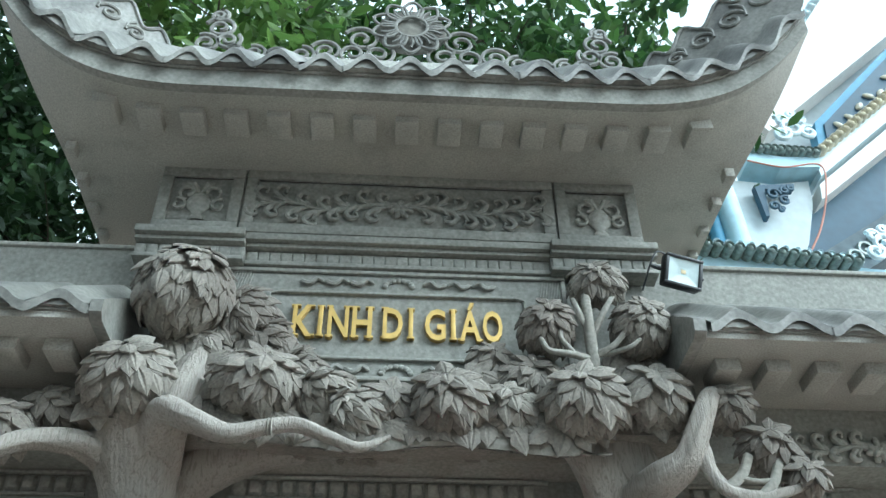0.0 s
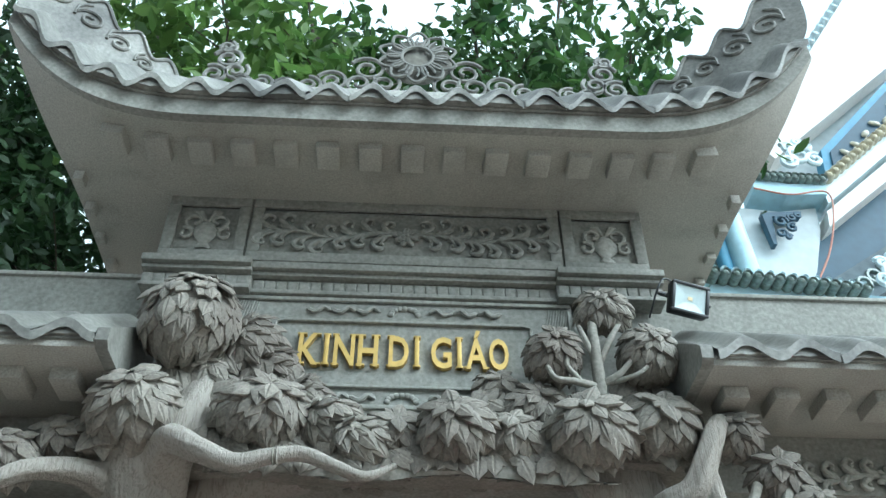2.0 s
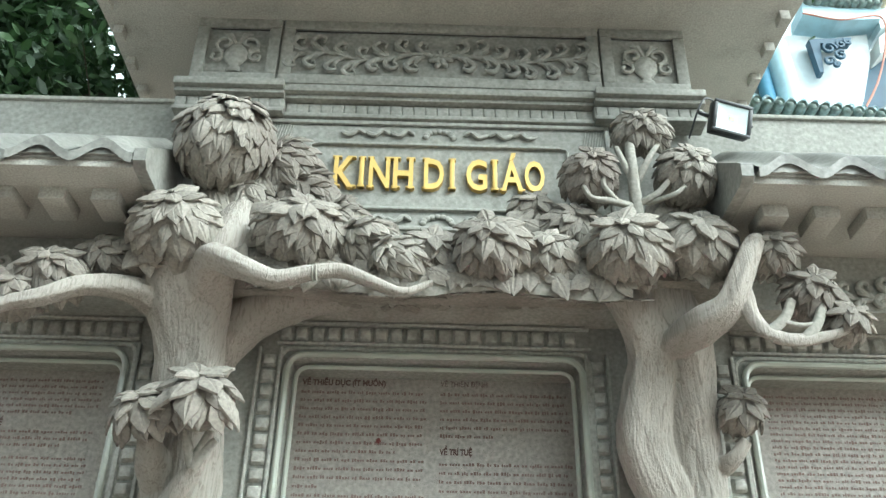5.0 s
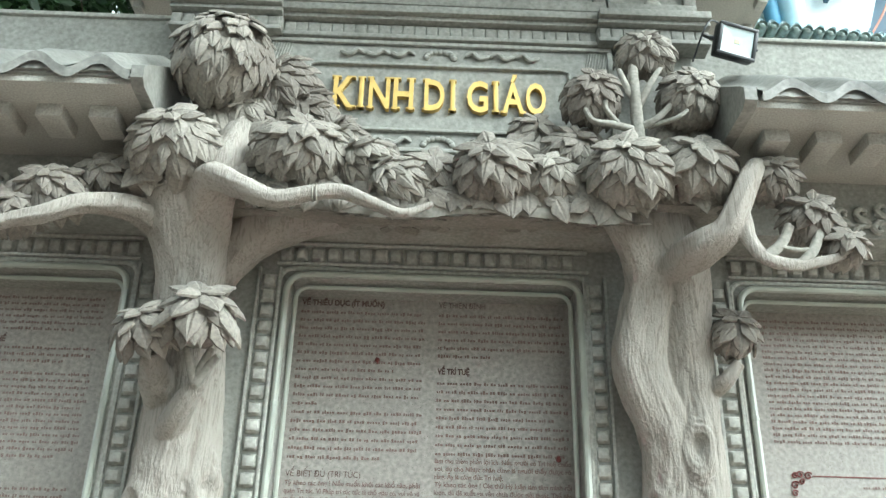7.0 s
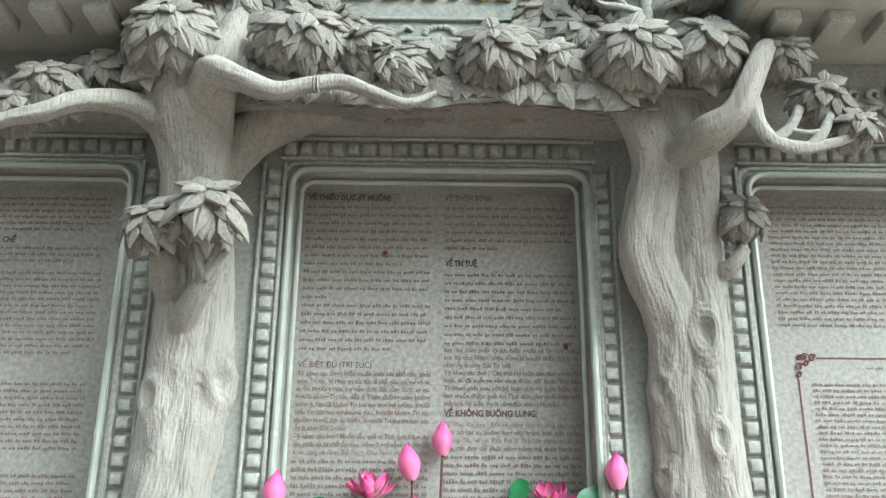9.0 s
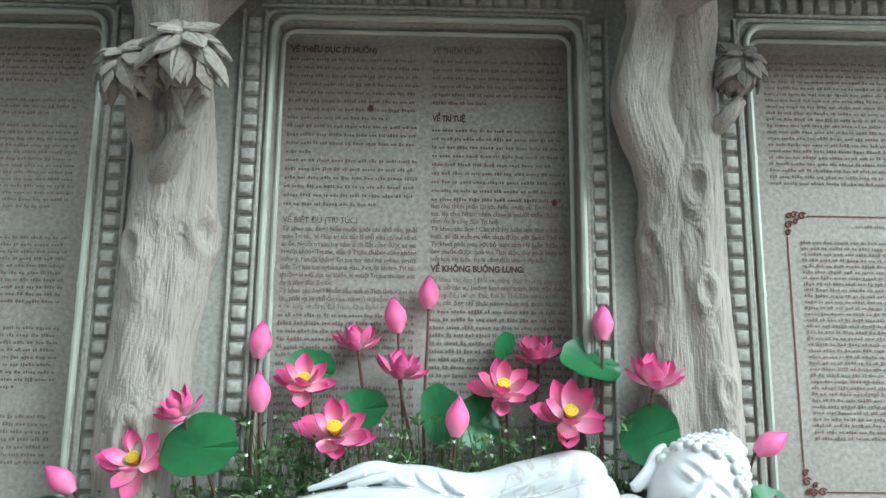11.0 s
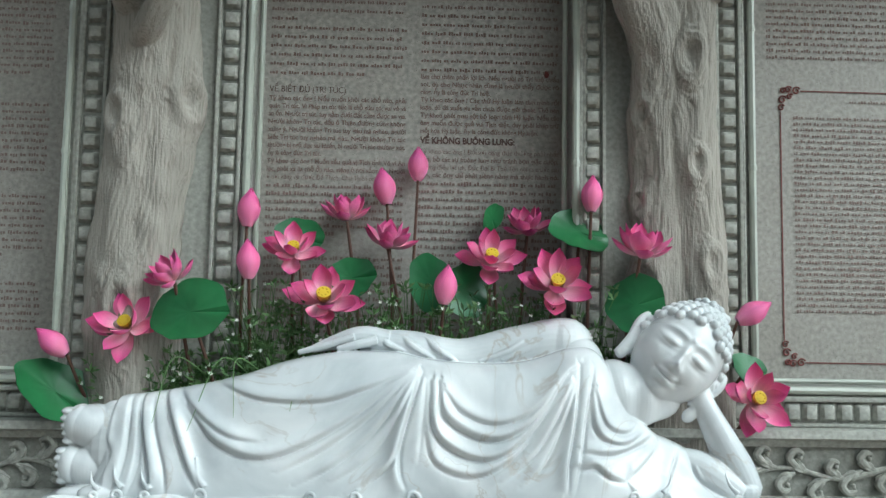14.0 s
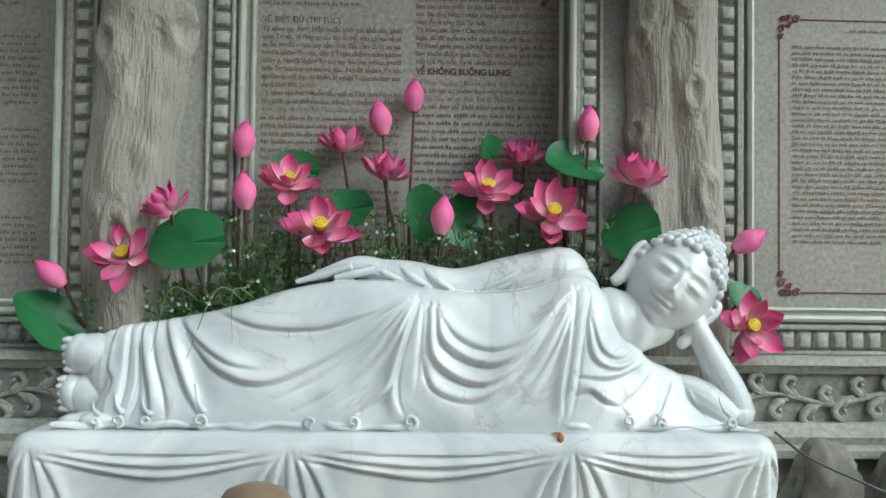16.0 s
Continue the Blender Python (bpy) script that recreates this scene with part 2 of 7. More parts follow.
class Shape:
    """Collects vertices and faces for one mesh."""

    def __init__(self):
        self.v, self.f, self.uv = [], [], []

    def add(self, verts, faces):
        o = len(self.v)
        self.v.extend(tuple(map(float, p)) for p in verts)
        self.f.extend(tuple(o + i for i in f) for f in faces)
        return self

    def grid(self, pts, close_u=False, close_v=False):
        """pts: an array of shape (n, m, 3)."""
        pts = np.asarray(pts, float)
        n, m = pts.shape[:2]
        faces = []
        for i in range(n - (0 if close_u else 1)):
            for j in range(m - (0 if close_v else 1)):
                a, b2 = i * m + j, i * m + (j + 1) % m
                c, d = ((i + 1) % n) * m + (j + 1) % m, ((i + 1) % n) * m + j
                faces.append((a, b2, c, d))
        return self.add(pts.reshape(-1, 3), faces)

    def box(self, x0, x1, y0, y1, z0, z1, bevel=0.0):
        b = min(bevel, (x1 - x0) / 2.01, (y1 - y0) / 2.01, (z1 - z0) / 2.01)
        if b <= 0:
            v = [(x, y, z) for z in (z0, z1) for y in (y0, y1) for x in (x0, x1)]
            return self.add(v, [(0, 2, 3, 1), (4, 5, 7, 6), (0, 1, 5, 4), (2, 6, 7, 3), (0, 4, 6, 2), (1, 3, 7, 5)])
        bm = bmesh.new()
        bmesh.ops.create_cube(bm, size=1.0)
        for v in bm.verts:
            v.co = Vector((x0 + (v.co.x + 0.5) * (x1 - x0), y0 + (v.co.y + 0.5) * (y1 - y0), z0 + (v.co.z + 0.5) * (z1 - z0)))
        bmesh.ops.bevel(bm, geom=list(bm.edges), offset=b, segments=2, profile=0.5, affect="EDGES")
        bm.verts.index_update()
        self.add([v.co[:] for v in bm.verts], [[v.index for v in f.verts] for f in bm.faces])
        bm.free()
        return self

    def tube(self, pts, radii, seg=8, caps=True, flat=1.0):
        pts = [Vector(p) for p in pts]
        if isinstance(radii, (int, float)):
            radii = [radii] * len(pts)
        rings, side = [], None
        for i, p in enumerate(pts):
            d = (pts[min(i + 1, len(pts) - 1)] - pts[max(i - 1, 0)]).normalized()
            if side is None:
                side = d.cross(Vector((0, 1, 0)))
                if side.length < 0.1:
                    side = d.cross(Vector((1, 0, 0)))
            side = (side - d * side.dot(d)).normalized()
            up = side.cross(d).normalized()
            rings.append([p + (side * math.cos(a) + up * math.sin(a) * flat) * radii[i] for a in (2 * math.pi * k / seg for k in range(seg))])
        o = len(self.v)
        self.grid([[tuple(q) for q in r] for r in rings], close_v=True)
        if caps:
            self.f.append(tuple(o + k for k in reversed(range(seg))))
            self.f.append(tuple(o + (len(pts) - 1) * seg + k for k in range(seg)))
        return self

    def ball(self, c, r, seg=12, rings=8, axes=None):
        """An ellipsoid; axes: a 3 x 3 turn, r: one radius or three."""
        r = (r, r, r) if isinstance(r, (int, float)) else r
        A = Matrix.Identity(3) if axes is None else axes
        pts = []
        for i in range(rings + 1):
            t = math.pi * i / rings
            pts.append([tuple(Vector(c) + A @ Vector((r[0] * math.sin(t) * math.cos(a), r[1] * math.sin(t) * math.sin(a), r[2] * math.cos(t))))
                        for a in (2 * math.pi * k / seg for k in range(seg))])
        return self.grid(pts, close_v=True)

    def extrude_x(self, profile, x0, x1, ends=True):
        """profile: (y, z) pairs round an outline."""
        n = len(profile)
        v = [(x, y, z) for x in (x0, x1) for y, z in profile]
        f = [(i, (i + 1) % n, n + (i + 1) % n, n + i) for i in range(n)]
        if ends:
            f += [tuple(reversed(range(n))), tuple(range(n, 2 * n))]
        return self.add(v, f)

    def join(self, other):
        return self.add(other.v, other.f)

    def mesh(self, name, smooth=True, angle=40):
        me = bpy.data.meshes.new(name)
        me.from_pydata(self.v, [], self.f)
        bm = bmesh.new()
        bm.from_mesh(me)
        bmesh.ops.remove_doubles(bm, verts=bm.verts, dist=1e-5)
        bmesh.ops.recalc_face_normals(bm, faces=bm.faces)
        bm.to_mesh(me)
        bm.free()
        if smooth:
            me.polygons.foreach_set("use_smooth", [True] * len(me.polygons))
            me.set_sharp_from_angle(angle=radians(angle))
        return me


def thing(name, shape=None, mat=None, label="", category="", group="", kind="", smooth=True, angle=40):
    me = None
    if shape is not None:
        me = shape.mesh(name, smooth, angle) if isinstance(shape, Shape) else shape
        if not me.materials:
            me.materials.append(mat)
    return tagged(new(name, me), label, category, group, kind)


def part(name, shape, mat, parent, label="", smooth=True, angle=40):
    me = shape.mesh(name, smooth, angle) if isinstance(shape, Shape) else shape
    if not me.materials:
        me.materials.append(mat)
    ob = new(name, me)
    ob.parent = parent
    if label:
        ob["label"] = label
    return ob


def curve(a, b2, c, n=14):
    """Points of a quadratic arc."""
    a, b2, c = Vector(a), Vector(b2), Vector(c)
    return [a * (1 - t) ** 2 + b2 * 2 * t * (1 - t) + c * t * t for t in (i / (n - 1) for i in range(n))]


def spline(pts, n=40):
    """A smooth line through the points."""
    P = [Vector(p) for p in pts]
    P = [P[0] * 2 - P[1]] + P + [P[-1] * 2 - P[-2]]
    out = []
    k = len(P) - 3
    for i in range(n):
        s = i / (n - 1) * k
        j = min(int(s), k - 1)
        t = s - j
        a, b2, c, d = P[j:j + 4]
        out.append(0.5 * (2 * b2 + (c - a) * t + (2 * a - 5 * b2 + 4 * c - d) * t * t + (3 * b2 - a - 3 * c + d) * t ** 3))
    return out


def spiral(cx, cy, cz, r0, r1, turns, start, n=30, flip=1):
    """A flat spiral in the plane of the wall."""
    return [(cx + flip * (r0 + (r1 - r0) * k / (n - 1)) * math.cos(start + turns * 2 * math.pi * k / (n - 1)), cy,
             cz + (r0 + (r1 - r0) * k / (n - 1)) * math.sin(start + turns * 2 * math.pi * k / (n - 1))) for k in range(n)]


def lettering(name, body, x, y, z, size, mat, parent=None, depth=0.0, align="LEFT", width=None, bold=0.0, label="", italic=0.0):
    """Text facing the walker; x and z: the left end of its base line."""
    cu = bpy.data.curves.new(name, "FONT")
    cu.body, cu.size, cu.extrude, cu.align_x, cu.offset, cu.shear = body, size, depth, align, bold, italic
    cu.resolution_u = 3
    tmp = new(name, cu)
    dg = bpy.context.evaluated_depsgraph_get()
    me = bpy.data.meshes.new_from_object(tmp.evaluated_get(dg))
    bpy.data.objects.remove(tmp)
    xs = [v.co.x for v in me.vertices] or [0, 1]
    if width:
        s = width / (max(xs) - min(xs))
        me.transform(Matrix.Translation((-min(xs), 0, 0)))
        me.transform(Matrix.Diagonal((s, 1, 1, 1)))
    me.transform(Matrix.Rotation(radians(90), 4, "X"))
    me.transform(Matrix.Translation((x, y, z)))
    me.materials.clear()
    me.materials.append(mat)
    ob = new(name, me)
    ob.parent = parent
    if label:
        ob["label"] = label
    return ob


rng = random.Random(7)

# ---------------------------------------------------------------- ground and lower wall
ground = thing("ground", Shape().add([(-400, -400, 0), (400, -400, 0), (400, 400, 0), (-400, 400, 0)], [(0, 1, 2, 3)]), M_PAVING,
               "reddish terracotta paving in front of the wall", "ground", kind="structure", smooth=False)

BOARD_Y, FACE_Y = 3.30, 3.10
TOP_Z, SILL_Z = 2.915, 1.19
PANELS = ((-2.75, -1.195), (-0.573, 0.512), (1.145, 2.75))

wall_lower = thing("wall_lower", None, label="grey cast stone memorial wall with recessed text boards", category="wall", kind="structure")
w = Shape()
edges = [-2.9, PANELS[0][0], PANELS[0][1], PANELS[1][0], PANELS[1][1], PANELS[2][0], PANELS[2][1], 2.9]
for a, c in zip(edges[::2], edges[1::2]):
    w.box(a, c, FACE_Y, 3.5, SILL_Z, TOP_Z)
w.box(-2.9, 2.9, FACE_Y, 3.5, TOP_Z, 3.5)
w.box(-2.9, 2.9, FACE_Y, 3.5, 0.0, SILL_Z)
part("masonry", w, M_WALL, wall_lower, smooth=False)
for a, c in PANELS:
    part("text_board", Shape().box(a - 0.03, c + 0.03, BOARD_Y, 3.44, SILL_Z - 0.03, TOP_Z + 0.03), M_BOARD, wall_lower, "speckled granite text board", smooth=False)


def rounded_frame(x0, x1, z0, z1, y, radius, corner=0.07):
    """A tube round an opening with rounded corners."""
    pts = []
    for cx, cz, a0 in ((x1 - corner, z1 - corner, 0), (x0 + corner, z1 - corner, 90), (x0 + corner, z0 + corner, 180), (x1 - corner, z0 + corner, 270)):
        for k in range(7):
            a = radians(a0 + 15 * k)
            pts.append((cx + corner * math.cos(a), y, cz + corner * math.sin(a)))
    pts.append(pts[0])
    return Shape().tube(pts, radius, 8, caps=False)


for a, c in PANELS:
    part("frame_moulding", rounded_frame(a - 0.012, c + 0.012, SILL_Z - 0.012, TOP_Z + 0.01, FACE_Y - 0.012, 0.013), M_MOULD, wall_lower, "glazed pale grey-green bamboo tube moulding")
    part("outer_moulding", rounded_frame(a - 0.042, c + 0.042, SILL_Z - 0.04, TOP_Z + 0.035, FACE_Y - 0.004, 0.010, 0.05), M_CARVED, wall_lower)
    part("inner_moulding", rounded_frame(a + 0.016, c - 0.016, SILL_Z + 0.016, TOP_Z - 0.018, FACE_Y + 0.05, 0.009, 0.05), M_MOULD, wall_lower)
    # knots of the tube
    for z in (1.45, 1.93, 2.42):
        for x in (a - 0.012, c + 0.012):
            if abs(x) < 2:
                part("tube_joint", Shape().tube([(x, FACE_Y - 0.012, z - 0.012), (x, FACE_Y - 0.012, z), (x, FACE_Y - 0.012, z + 0.012)], [0.0135, 0.0165, 0.0135], 8), M_MOULD, wall_lower)
    for x in (a + (c - a) * 0.28, a + (c - a) * 0.72):
        part("tube_joint", Shape().tube([(x - 0.012, FACE_Y - 0.012, TOP_Z + 0.01), (x, FACE_Y - 0.012, TOP_Z + 0.01), (x + 0.012, FACE_Y - 0.012, TOP_Z + 0.01)], [0.0135, 0.0165, 0.0135], 8), M_MOULD, wall_lower)


def bead_mesh(wid, hei, deep):
    s = Shape()
    n, m = 6, 6
    pts = []
    for i in range(n + 1):
        u = -1 + 2 * i / n
        row = []
        for j in range(m + 1):
            v = -1 + 2 * j / m
            h = (1 - u ** 4) * (1 - v ** 4)
            row.append((u * wid / 2, -deep * h ** 0.6, v * hei / 2))
        pts.append(row)
    s.grid(pts)
    return s.mesh("bead")


bead_v = bead_mesh(0.056, 0.052, 0.026)
bead_h = bead_mesh(0.052, 0.062, 0.022)
for me in (bead_v, bead_h):
    me.materials.append(M_CARVED)


def bead_column(x, z0, z1, pitch=0.062):
    s = Shape()
    for dx in (-0.040, 0.040):
        s.box(x + dx - 0.006, x + dx + 0.006, FACE_Y - 0.018, FACE_Y + 0.01, z0, z1, 0.003)
    part("bead_fillet", s, M_CARVED, wall_lower)
    n = int((z1 - z0) / pitch)
    for k in range(n):
        ob = part("bead", bead_v, M_CARVED, wall_lower)
        ob.location = (x, FACE_Y, z0 + (k + 0.5) * pitch)
        ob.scale = (1, rng.uniform(0.85, 1.1), 1)


def bead_row(z, x0, x1, pitch=0.060):
    s = Shape()
    for dz in (-0.042, 0.042):
        s.box(x0, x1, FACE_Y - 0.018, FACE_Y + 0.01, z + dz - 0.006, z + dz + 0.006, 0.003)
    part("bead_fillet", s, M_CARVED, wall_lower)
    n = int((x1 - x0) / pitch)
    for k in range(n):
        ob = part("bead", bead_h, M_CARVED, wall_lower)
        ob.location = (x0 + (k + 0.5) * pitch, FACE_Y, z)


for x in (-1.105, -0.652, 0.580, 1.053):
    bead_column(x, 1.13, 2.95)
for x0, x1 in ((-1.75, -1.15), (-0.63, 0.56), (1.10, 1.75)):
    bead_row(3.01, x0, x1)
for x0, x1 in ((-1.75, -1.05), (1.05, 1.75)):
    bead_row(1.105, x0, x1)

# ledges and base
ledge = thing("base_ledge", None, label="moulded grey stone ledges along the foot of the wall", category="wall base", kind="structure")
part("upper_ledge", Shape().extrude_x([(3.12, 1.055), (2.99, 1.055), (2.985, 1.03), (3.01, 1.02), (3.02, 1.0), (3.12, 1.0)], -2.9, 2.9), M_CARVED, ledge)
part("relief_band", Shape().box(-2.9, 2.9, 3.04, 3.12, 0.83, 1.0), M_WALL, ledge)
part("lower_ledge", Shape().extrude_x([(3.12, 0.84), (3.0, 0.84), (2.97, 0.80), (2.98, 0.775), (2.93, 0.765), (2.93, 0.74), (3.12, 0.74)], -2.9, 2.9), M_CARVED, ledge)
part("plinth", Shape().box(-2.9, 2.9, 2.98, 3.12, 0.0, 0.745), M_WALL, ledge)

# ---------------------------------------------------------------- upper wall
upper = thing("wall_upper", None, label="carved cast stone gate wall above the text boards with cornices", category="wall", kind="structure")
part("core", Shape().box(-1.06, 0.99, 2.905, 3.45, 3.3, 4.45), M_WALL, upper, smooth=False)
# panel frieze under the eave
part("frieze_slab", Shape().box(-1.075, 1.005, 2.83, 2.905, 4.0, 4.40, 0.004), M_WALL, upper)


def raised_frame(x0, x1, z0, z1, y, wdt, proud):
    s = Shape()
    s.box(x0, x1, y - proud, y + 0.01, z1 - wdt, z1, 0.004)
    s.box(x0, x1, y - proud, y + 0.01, z0, z0 + wdt, 0.004)
    s.box(x0, x0 + wdt, y - proud + 0.002, y + 0.01, z0 + wdt, z1 - wdt, 0.004)
    s.box(x1 - wdt, x1, y - proud + 0.002, y + 0.01, z0 + wdt, z1 - wdt, 0.004)
    return s


for x0, x1 in ((-1.075, -0.72), (-0.71, 0.632), (0.642, 1.005)):
    part("panel_frame", raised_frame(x0, x1, 4.005, 4.36, 2.83, 0.05, 0.024), M_WALL, upper)
# cornice below the frieze: pilaster heads step forward
CORN = ((4.0, 3.965, 2.775), (3.965, 3.945, 2.80), (3.945, 3.885, 2.835), (3.885, 3.865, 2.815))
for z1, z0, y in CORN:
    part("cornice", Shape().box(-0.672, 0.597, y + 0.03, 2.91, z0, z1, 0.004), M_WALL, upper)
    for x0, x1 in ((-1.12, -0.672), (0.597, 1.05)):
        part("pilaster_head", Shape().box(x0, x1, y - 0.004, 2.91, z0 - 0.002, z1 - 0.002, 0.005), M_WALL, upper)
petal_tab = Shape().box(-0.022, 0.022, -0.008, 0.004, -0.026, 0.026, 0.006).mesh("tab")
for k in range(27):
    x = -0.645 + k * 0.0478
    if x < 0.59:
        ob = part("tab", petal_tab, M_WALL, upper)
        ob.location, ob.scale = (x, 2.864, 3.914), (1.0, 0.75, 1)
for x0 in (-1.10, 0.62):
    for k in range(9):
        ob = part("tab", petal_tab, M_WALL, upper)
        ob.location, ob.scale = (x0 + 0.006 + k * 0.0485, 2.830, 3.912), (1.0, 0.75, 1)
# name board
part("name_slab", Shape().box(-0.75, 0.66, 2.875, 2.91, 3.30, 3.865), M_WALL, upper)
part("name_frame", raised_frame(-0.745, 0.655, 3.345, 3.862, 2.875, 0.018, 0.016), M_CARVED, upper)
nf = Shape()
nf.box(-0.52, 0.45, 2.857, 2.88, 3.74, 3.752, 0.003)
nf.box(-0.52, 0.45, 2.857, 2.88, 3.435, 3.447, 0.003)
for s, ex in ((-1, -0.52), (1, 0.45)):
    for pts in (((ex, 2.866, 3.746), (ex + s * 0.03, 2.866, 3.735), (ex + s * 0.03, 2.866, 3.70), (ex + s * 0.06, 2.866, 3.685), (ex + s * 0.075, 2.866, 3.64)),
                ((ex, 2.866, 3.44), (ex + s * 0.03, 2.866, 3.45), (ex + s * 0.03, 2.866, 3.49), (ex + s * 0.06, 2.866, 3.50), (ex + s * 0.075, 2.866, 3.55))):
        nf.tube(spline(pts, 14), 0.006, 6)
    nf.box(min(ex + s * 0.069, ex + s * 0.081), max(ex + s * 0.069, ex + s * 0.081), 2.86, 2.88, 3.55, 3.64, 0.003)
part("cartouche", nf, M_CARVED, upper)
sr = Shape()
for s in (-1, 1):
    cx = -0.035
    for k in range(3):
        x0 = cx + s * (0.10 + 0.10 * k)
        sr.tube(spline([(x0, 2.868, 3.80), (x0 + s * 0.03, 2.862, 3.815), (x0 + s * 0.06, 2.862, 3.79), (x0 + s * 0.10, 2.868, 3.808)], 12), [0.004] + [0.010] * 10 + [0.003], 6)
        sr.tube(spline([(x0, 2.868, 3.39), (x0 + s * 0.03, 2.862, 3.405), (x0 + s * 0.06, 2.862, 3.38), (x0 + s * 0.10, 2.868, 3.398)], 12), [0.004] + [0.010] * 10 + [0.003], 6)
for k in range(9):
    a = math.pi * k / 8
    for z in (3.79, 3.38):
        sr.ball((-0.035 + 0.055 * math.cos(a), 2.87, z + 0.030 * math.sin(a)), (0.014, 0.012, 0.012), 8, 6)
part("ribbon_relief", sr, M_CARVED, upper)
lines = Shape()
for s, ex in ((-1, -0.735), (1, 0.545)):
    for k in range(9):
        x = ex + k * 0.011
        lines.tube([(x, 2.872, 3.745), (x + 0.02, 2.872, 3.85)], 0.0028, 5)
part("hatched_corner", lines, M_CARVED, upper)


def scroll_relief(cx, y, z, half, hgt, seed, mat, parent, name="vine_relief", spread=0.07):
    """A running vine to both sides of a blossom, with curling acanthus strokes above and below."""
    r = random.Random(seed)
    s = Shape()
    mid = lambda t: z + math.sin(t * 9.5) * hgt * 0.10
    for side in (-1, 1):
        pts = [(cx + side * half * t, y - 0.006, mid(t)) for t in (k / 30 for k in range(31))]
        s.tube(pts, [0.012 - 0.006 * k / 30 for k in range(31)], 8)
        n = max(5, int(half / spread))
        for k in range(n):
            t = (k + 0.35) / n
            for up in (1, -1):
                x0, z0 = cx + side * half * min(0.97, t + (0.0 if up > 0 else 0.45 / n)), mid(t)
                R = hgt * r.uniform(0.34, 0.44)
                # a stroke that leaves the vine, swells and curls back
                hook = [(x0, 0), (x0 + side * R * 0.55, 0.22), (x0 + side * R * 0.95, 0.62), (x0 + side * R * 0.72, 0.98), (x0 + side * R * 0.38, 0.88), (x0 + side * R * 0.45, 0.66)]
                P = spline([(hx, y - 0.006 - 0.006 * hz, z0 + up * R * hz) for hx, hz in hook], 26)
                s.tube(P, [0.004 + 0.0085 * math.sin(math.pi * min(1.0, (q + 3) / 26)) for q in range(26)], 8)
                s.ball(P[-1], 0.0085, 8, 6)
                for a, L in ((0.35, 0.75), (0.95, 0.55)):
                    P = spline([(x0 + side * R * 0.2, y - 0.004, z0 + up * R * 0.05), (x0 + side * R * (0.2 + 0.5 * L * math.cos(a)), y - 0.008, z0 + up * R * 0.5 * L * math.sin(a)), (x0 + side * R * (0.25 + 1.15 * L * math.cos(a)), y - 0.003, z0 + up * R * (1.2 * L * math.sin(a) + 0.08))], 12)
                    s.tube(P, [0.003 + 0.0075 * math.sin(math.pi * q / 11) for q in range(12)], 6)
    for ring, R, lift in ((7, 0.036, 0.0), (6, 0.020, 0.006)):
        for k in range(ring):
            a = 2 * math.pi * k / ring + ring
            turn = Matrix.Rotation(-a, 3, "Y")
            s.ball((cx + R * math.cos(a), y - 0.010 - lift, z + R * math.sin(a)), (0.020, 0.010, 0.013), 10, 8, turn)
    s.ball((cx, y - 0.018, z), 0.011, 10, 8)
    return part(name, s, mat, parent)


scroll_relief(-0.035, 2.825, 4.165, 0.60, 0.21, 3, M_WALL, upper, spread=0.085)


def vase_relief(cx, z):
    s = Shape()
    prof = [(0.03, -0.10), (0.035, -0.09), (0.02, -0.07), (0.05, -0.03), (0.055, 0.0), (0.035, 0.035), (0.03, 0.045)]
    s.grid([[(cx + r * math.cos(a), 2.825 - 0.4 * r * math.sin(a), z + h) for a in (math.pi * k / 10 for k in range(11))] for r, h in prof])
    for side in (-1, 1):
        s.tube(spiral(cx + side * 0.05, 2.818, z + 0.05, 0.045, 0.012, 1.0, -1.5, 18, side), 0.009, 6)
        s.tube(spiral(cx + side * 0.085, 2.818, z - 0.02, 0.035, 0.01, 1.0, 1.2, 18, side), 0.008, 6)
        s.tube([(cx, 2.82, z + 0.04), (cx + side * 0.03, 2.81, z + 0.09), (cx + side * 0.06, 2.82, z + 0.105)], [0.006, 0.014, 0.003], 6)
    part("vase_relief", s, M_CARVED, upper)


vase_relief(-0.90, 4.17)
vase_relief(0.83, 4.16)

# gold letters
gate_name = thing("gate_name", None, label="raised gilded letters on the name board", category="sign")
for letter, x0, x1 in (("K", -0.447, -0.368), ("I", -0.354, -0.322), ("N", -0.308, -0.227), ("H", -0.213, -0.135), ("D", -0.092, -0.014), ("I", 0.002, 0.034),
                       ("G", 0.074, 0.156), ("I", 0.170, 0.202), ("Á", 0.212, 0.296), ("O", 0.304, 0.382)):
    if letter == "I":
        stem = Shape().box(x0 + 0.007, x1 - 0.007, 2.850, 2.873, 3.53, 3.675, 0.002)
        for z in (3.53, 3.666):
            stem.box(x0 + 0.001, x1 - 0.001, 2.8505, 2.8725, z, z + 0.010, 0.003)
        part("letter", stem, M_GOLD, gate_name)
    else:
        lettering("letter", letter, x0, 2.862, 3.53, 0.201, M_GOLD, gate_name, 0.011, width=x1 - x0, bold=0.0035)
for xa, xb, z in ((-0.455, -0.418, 3.53), (-0.455, -0.418, 3.668), (-0.392, -0.356, 3.53), (-0.396, -0.362, 3.668), (-0.316, -0.286, 3.53), (-0.249, -0.219, 3.668), (-0.316, -0.290, 3.668),
                  (-0.220, -0.185, 3.53), (-0.220, -0.185, 3.668), (-0.163, -0.128, 3.53), (-0.163, -0.128, 3.668), (-0.100, -0.070, 3.53), (-0.100, -0.070, 3.668), (0.204, 0.232, 3.53), (0.276, 0.304, 3.53)):
    part("serif", Shape().box(xa, xb, 2.8505, 2.8725, z, z + 0.008, 0.002), M_GOLD, gate_name)


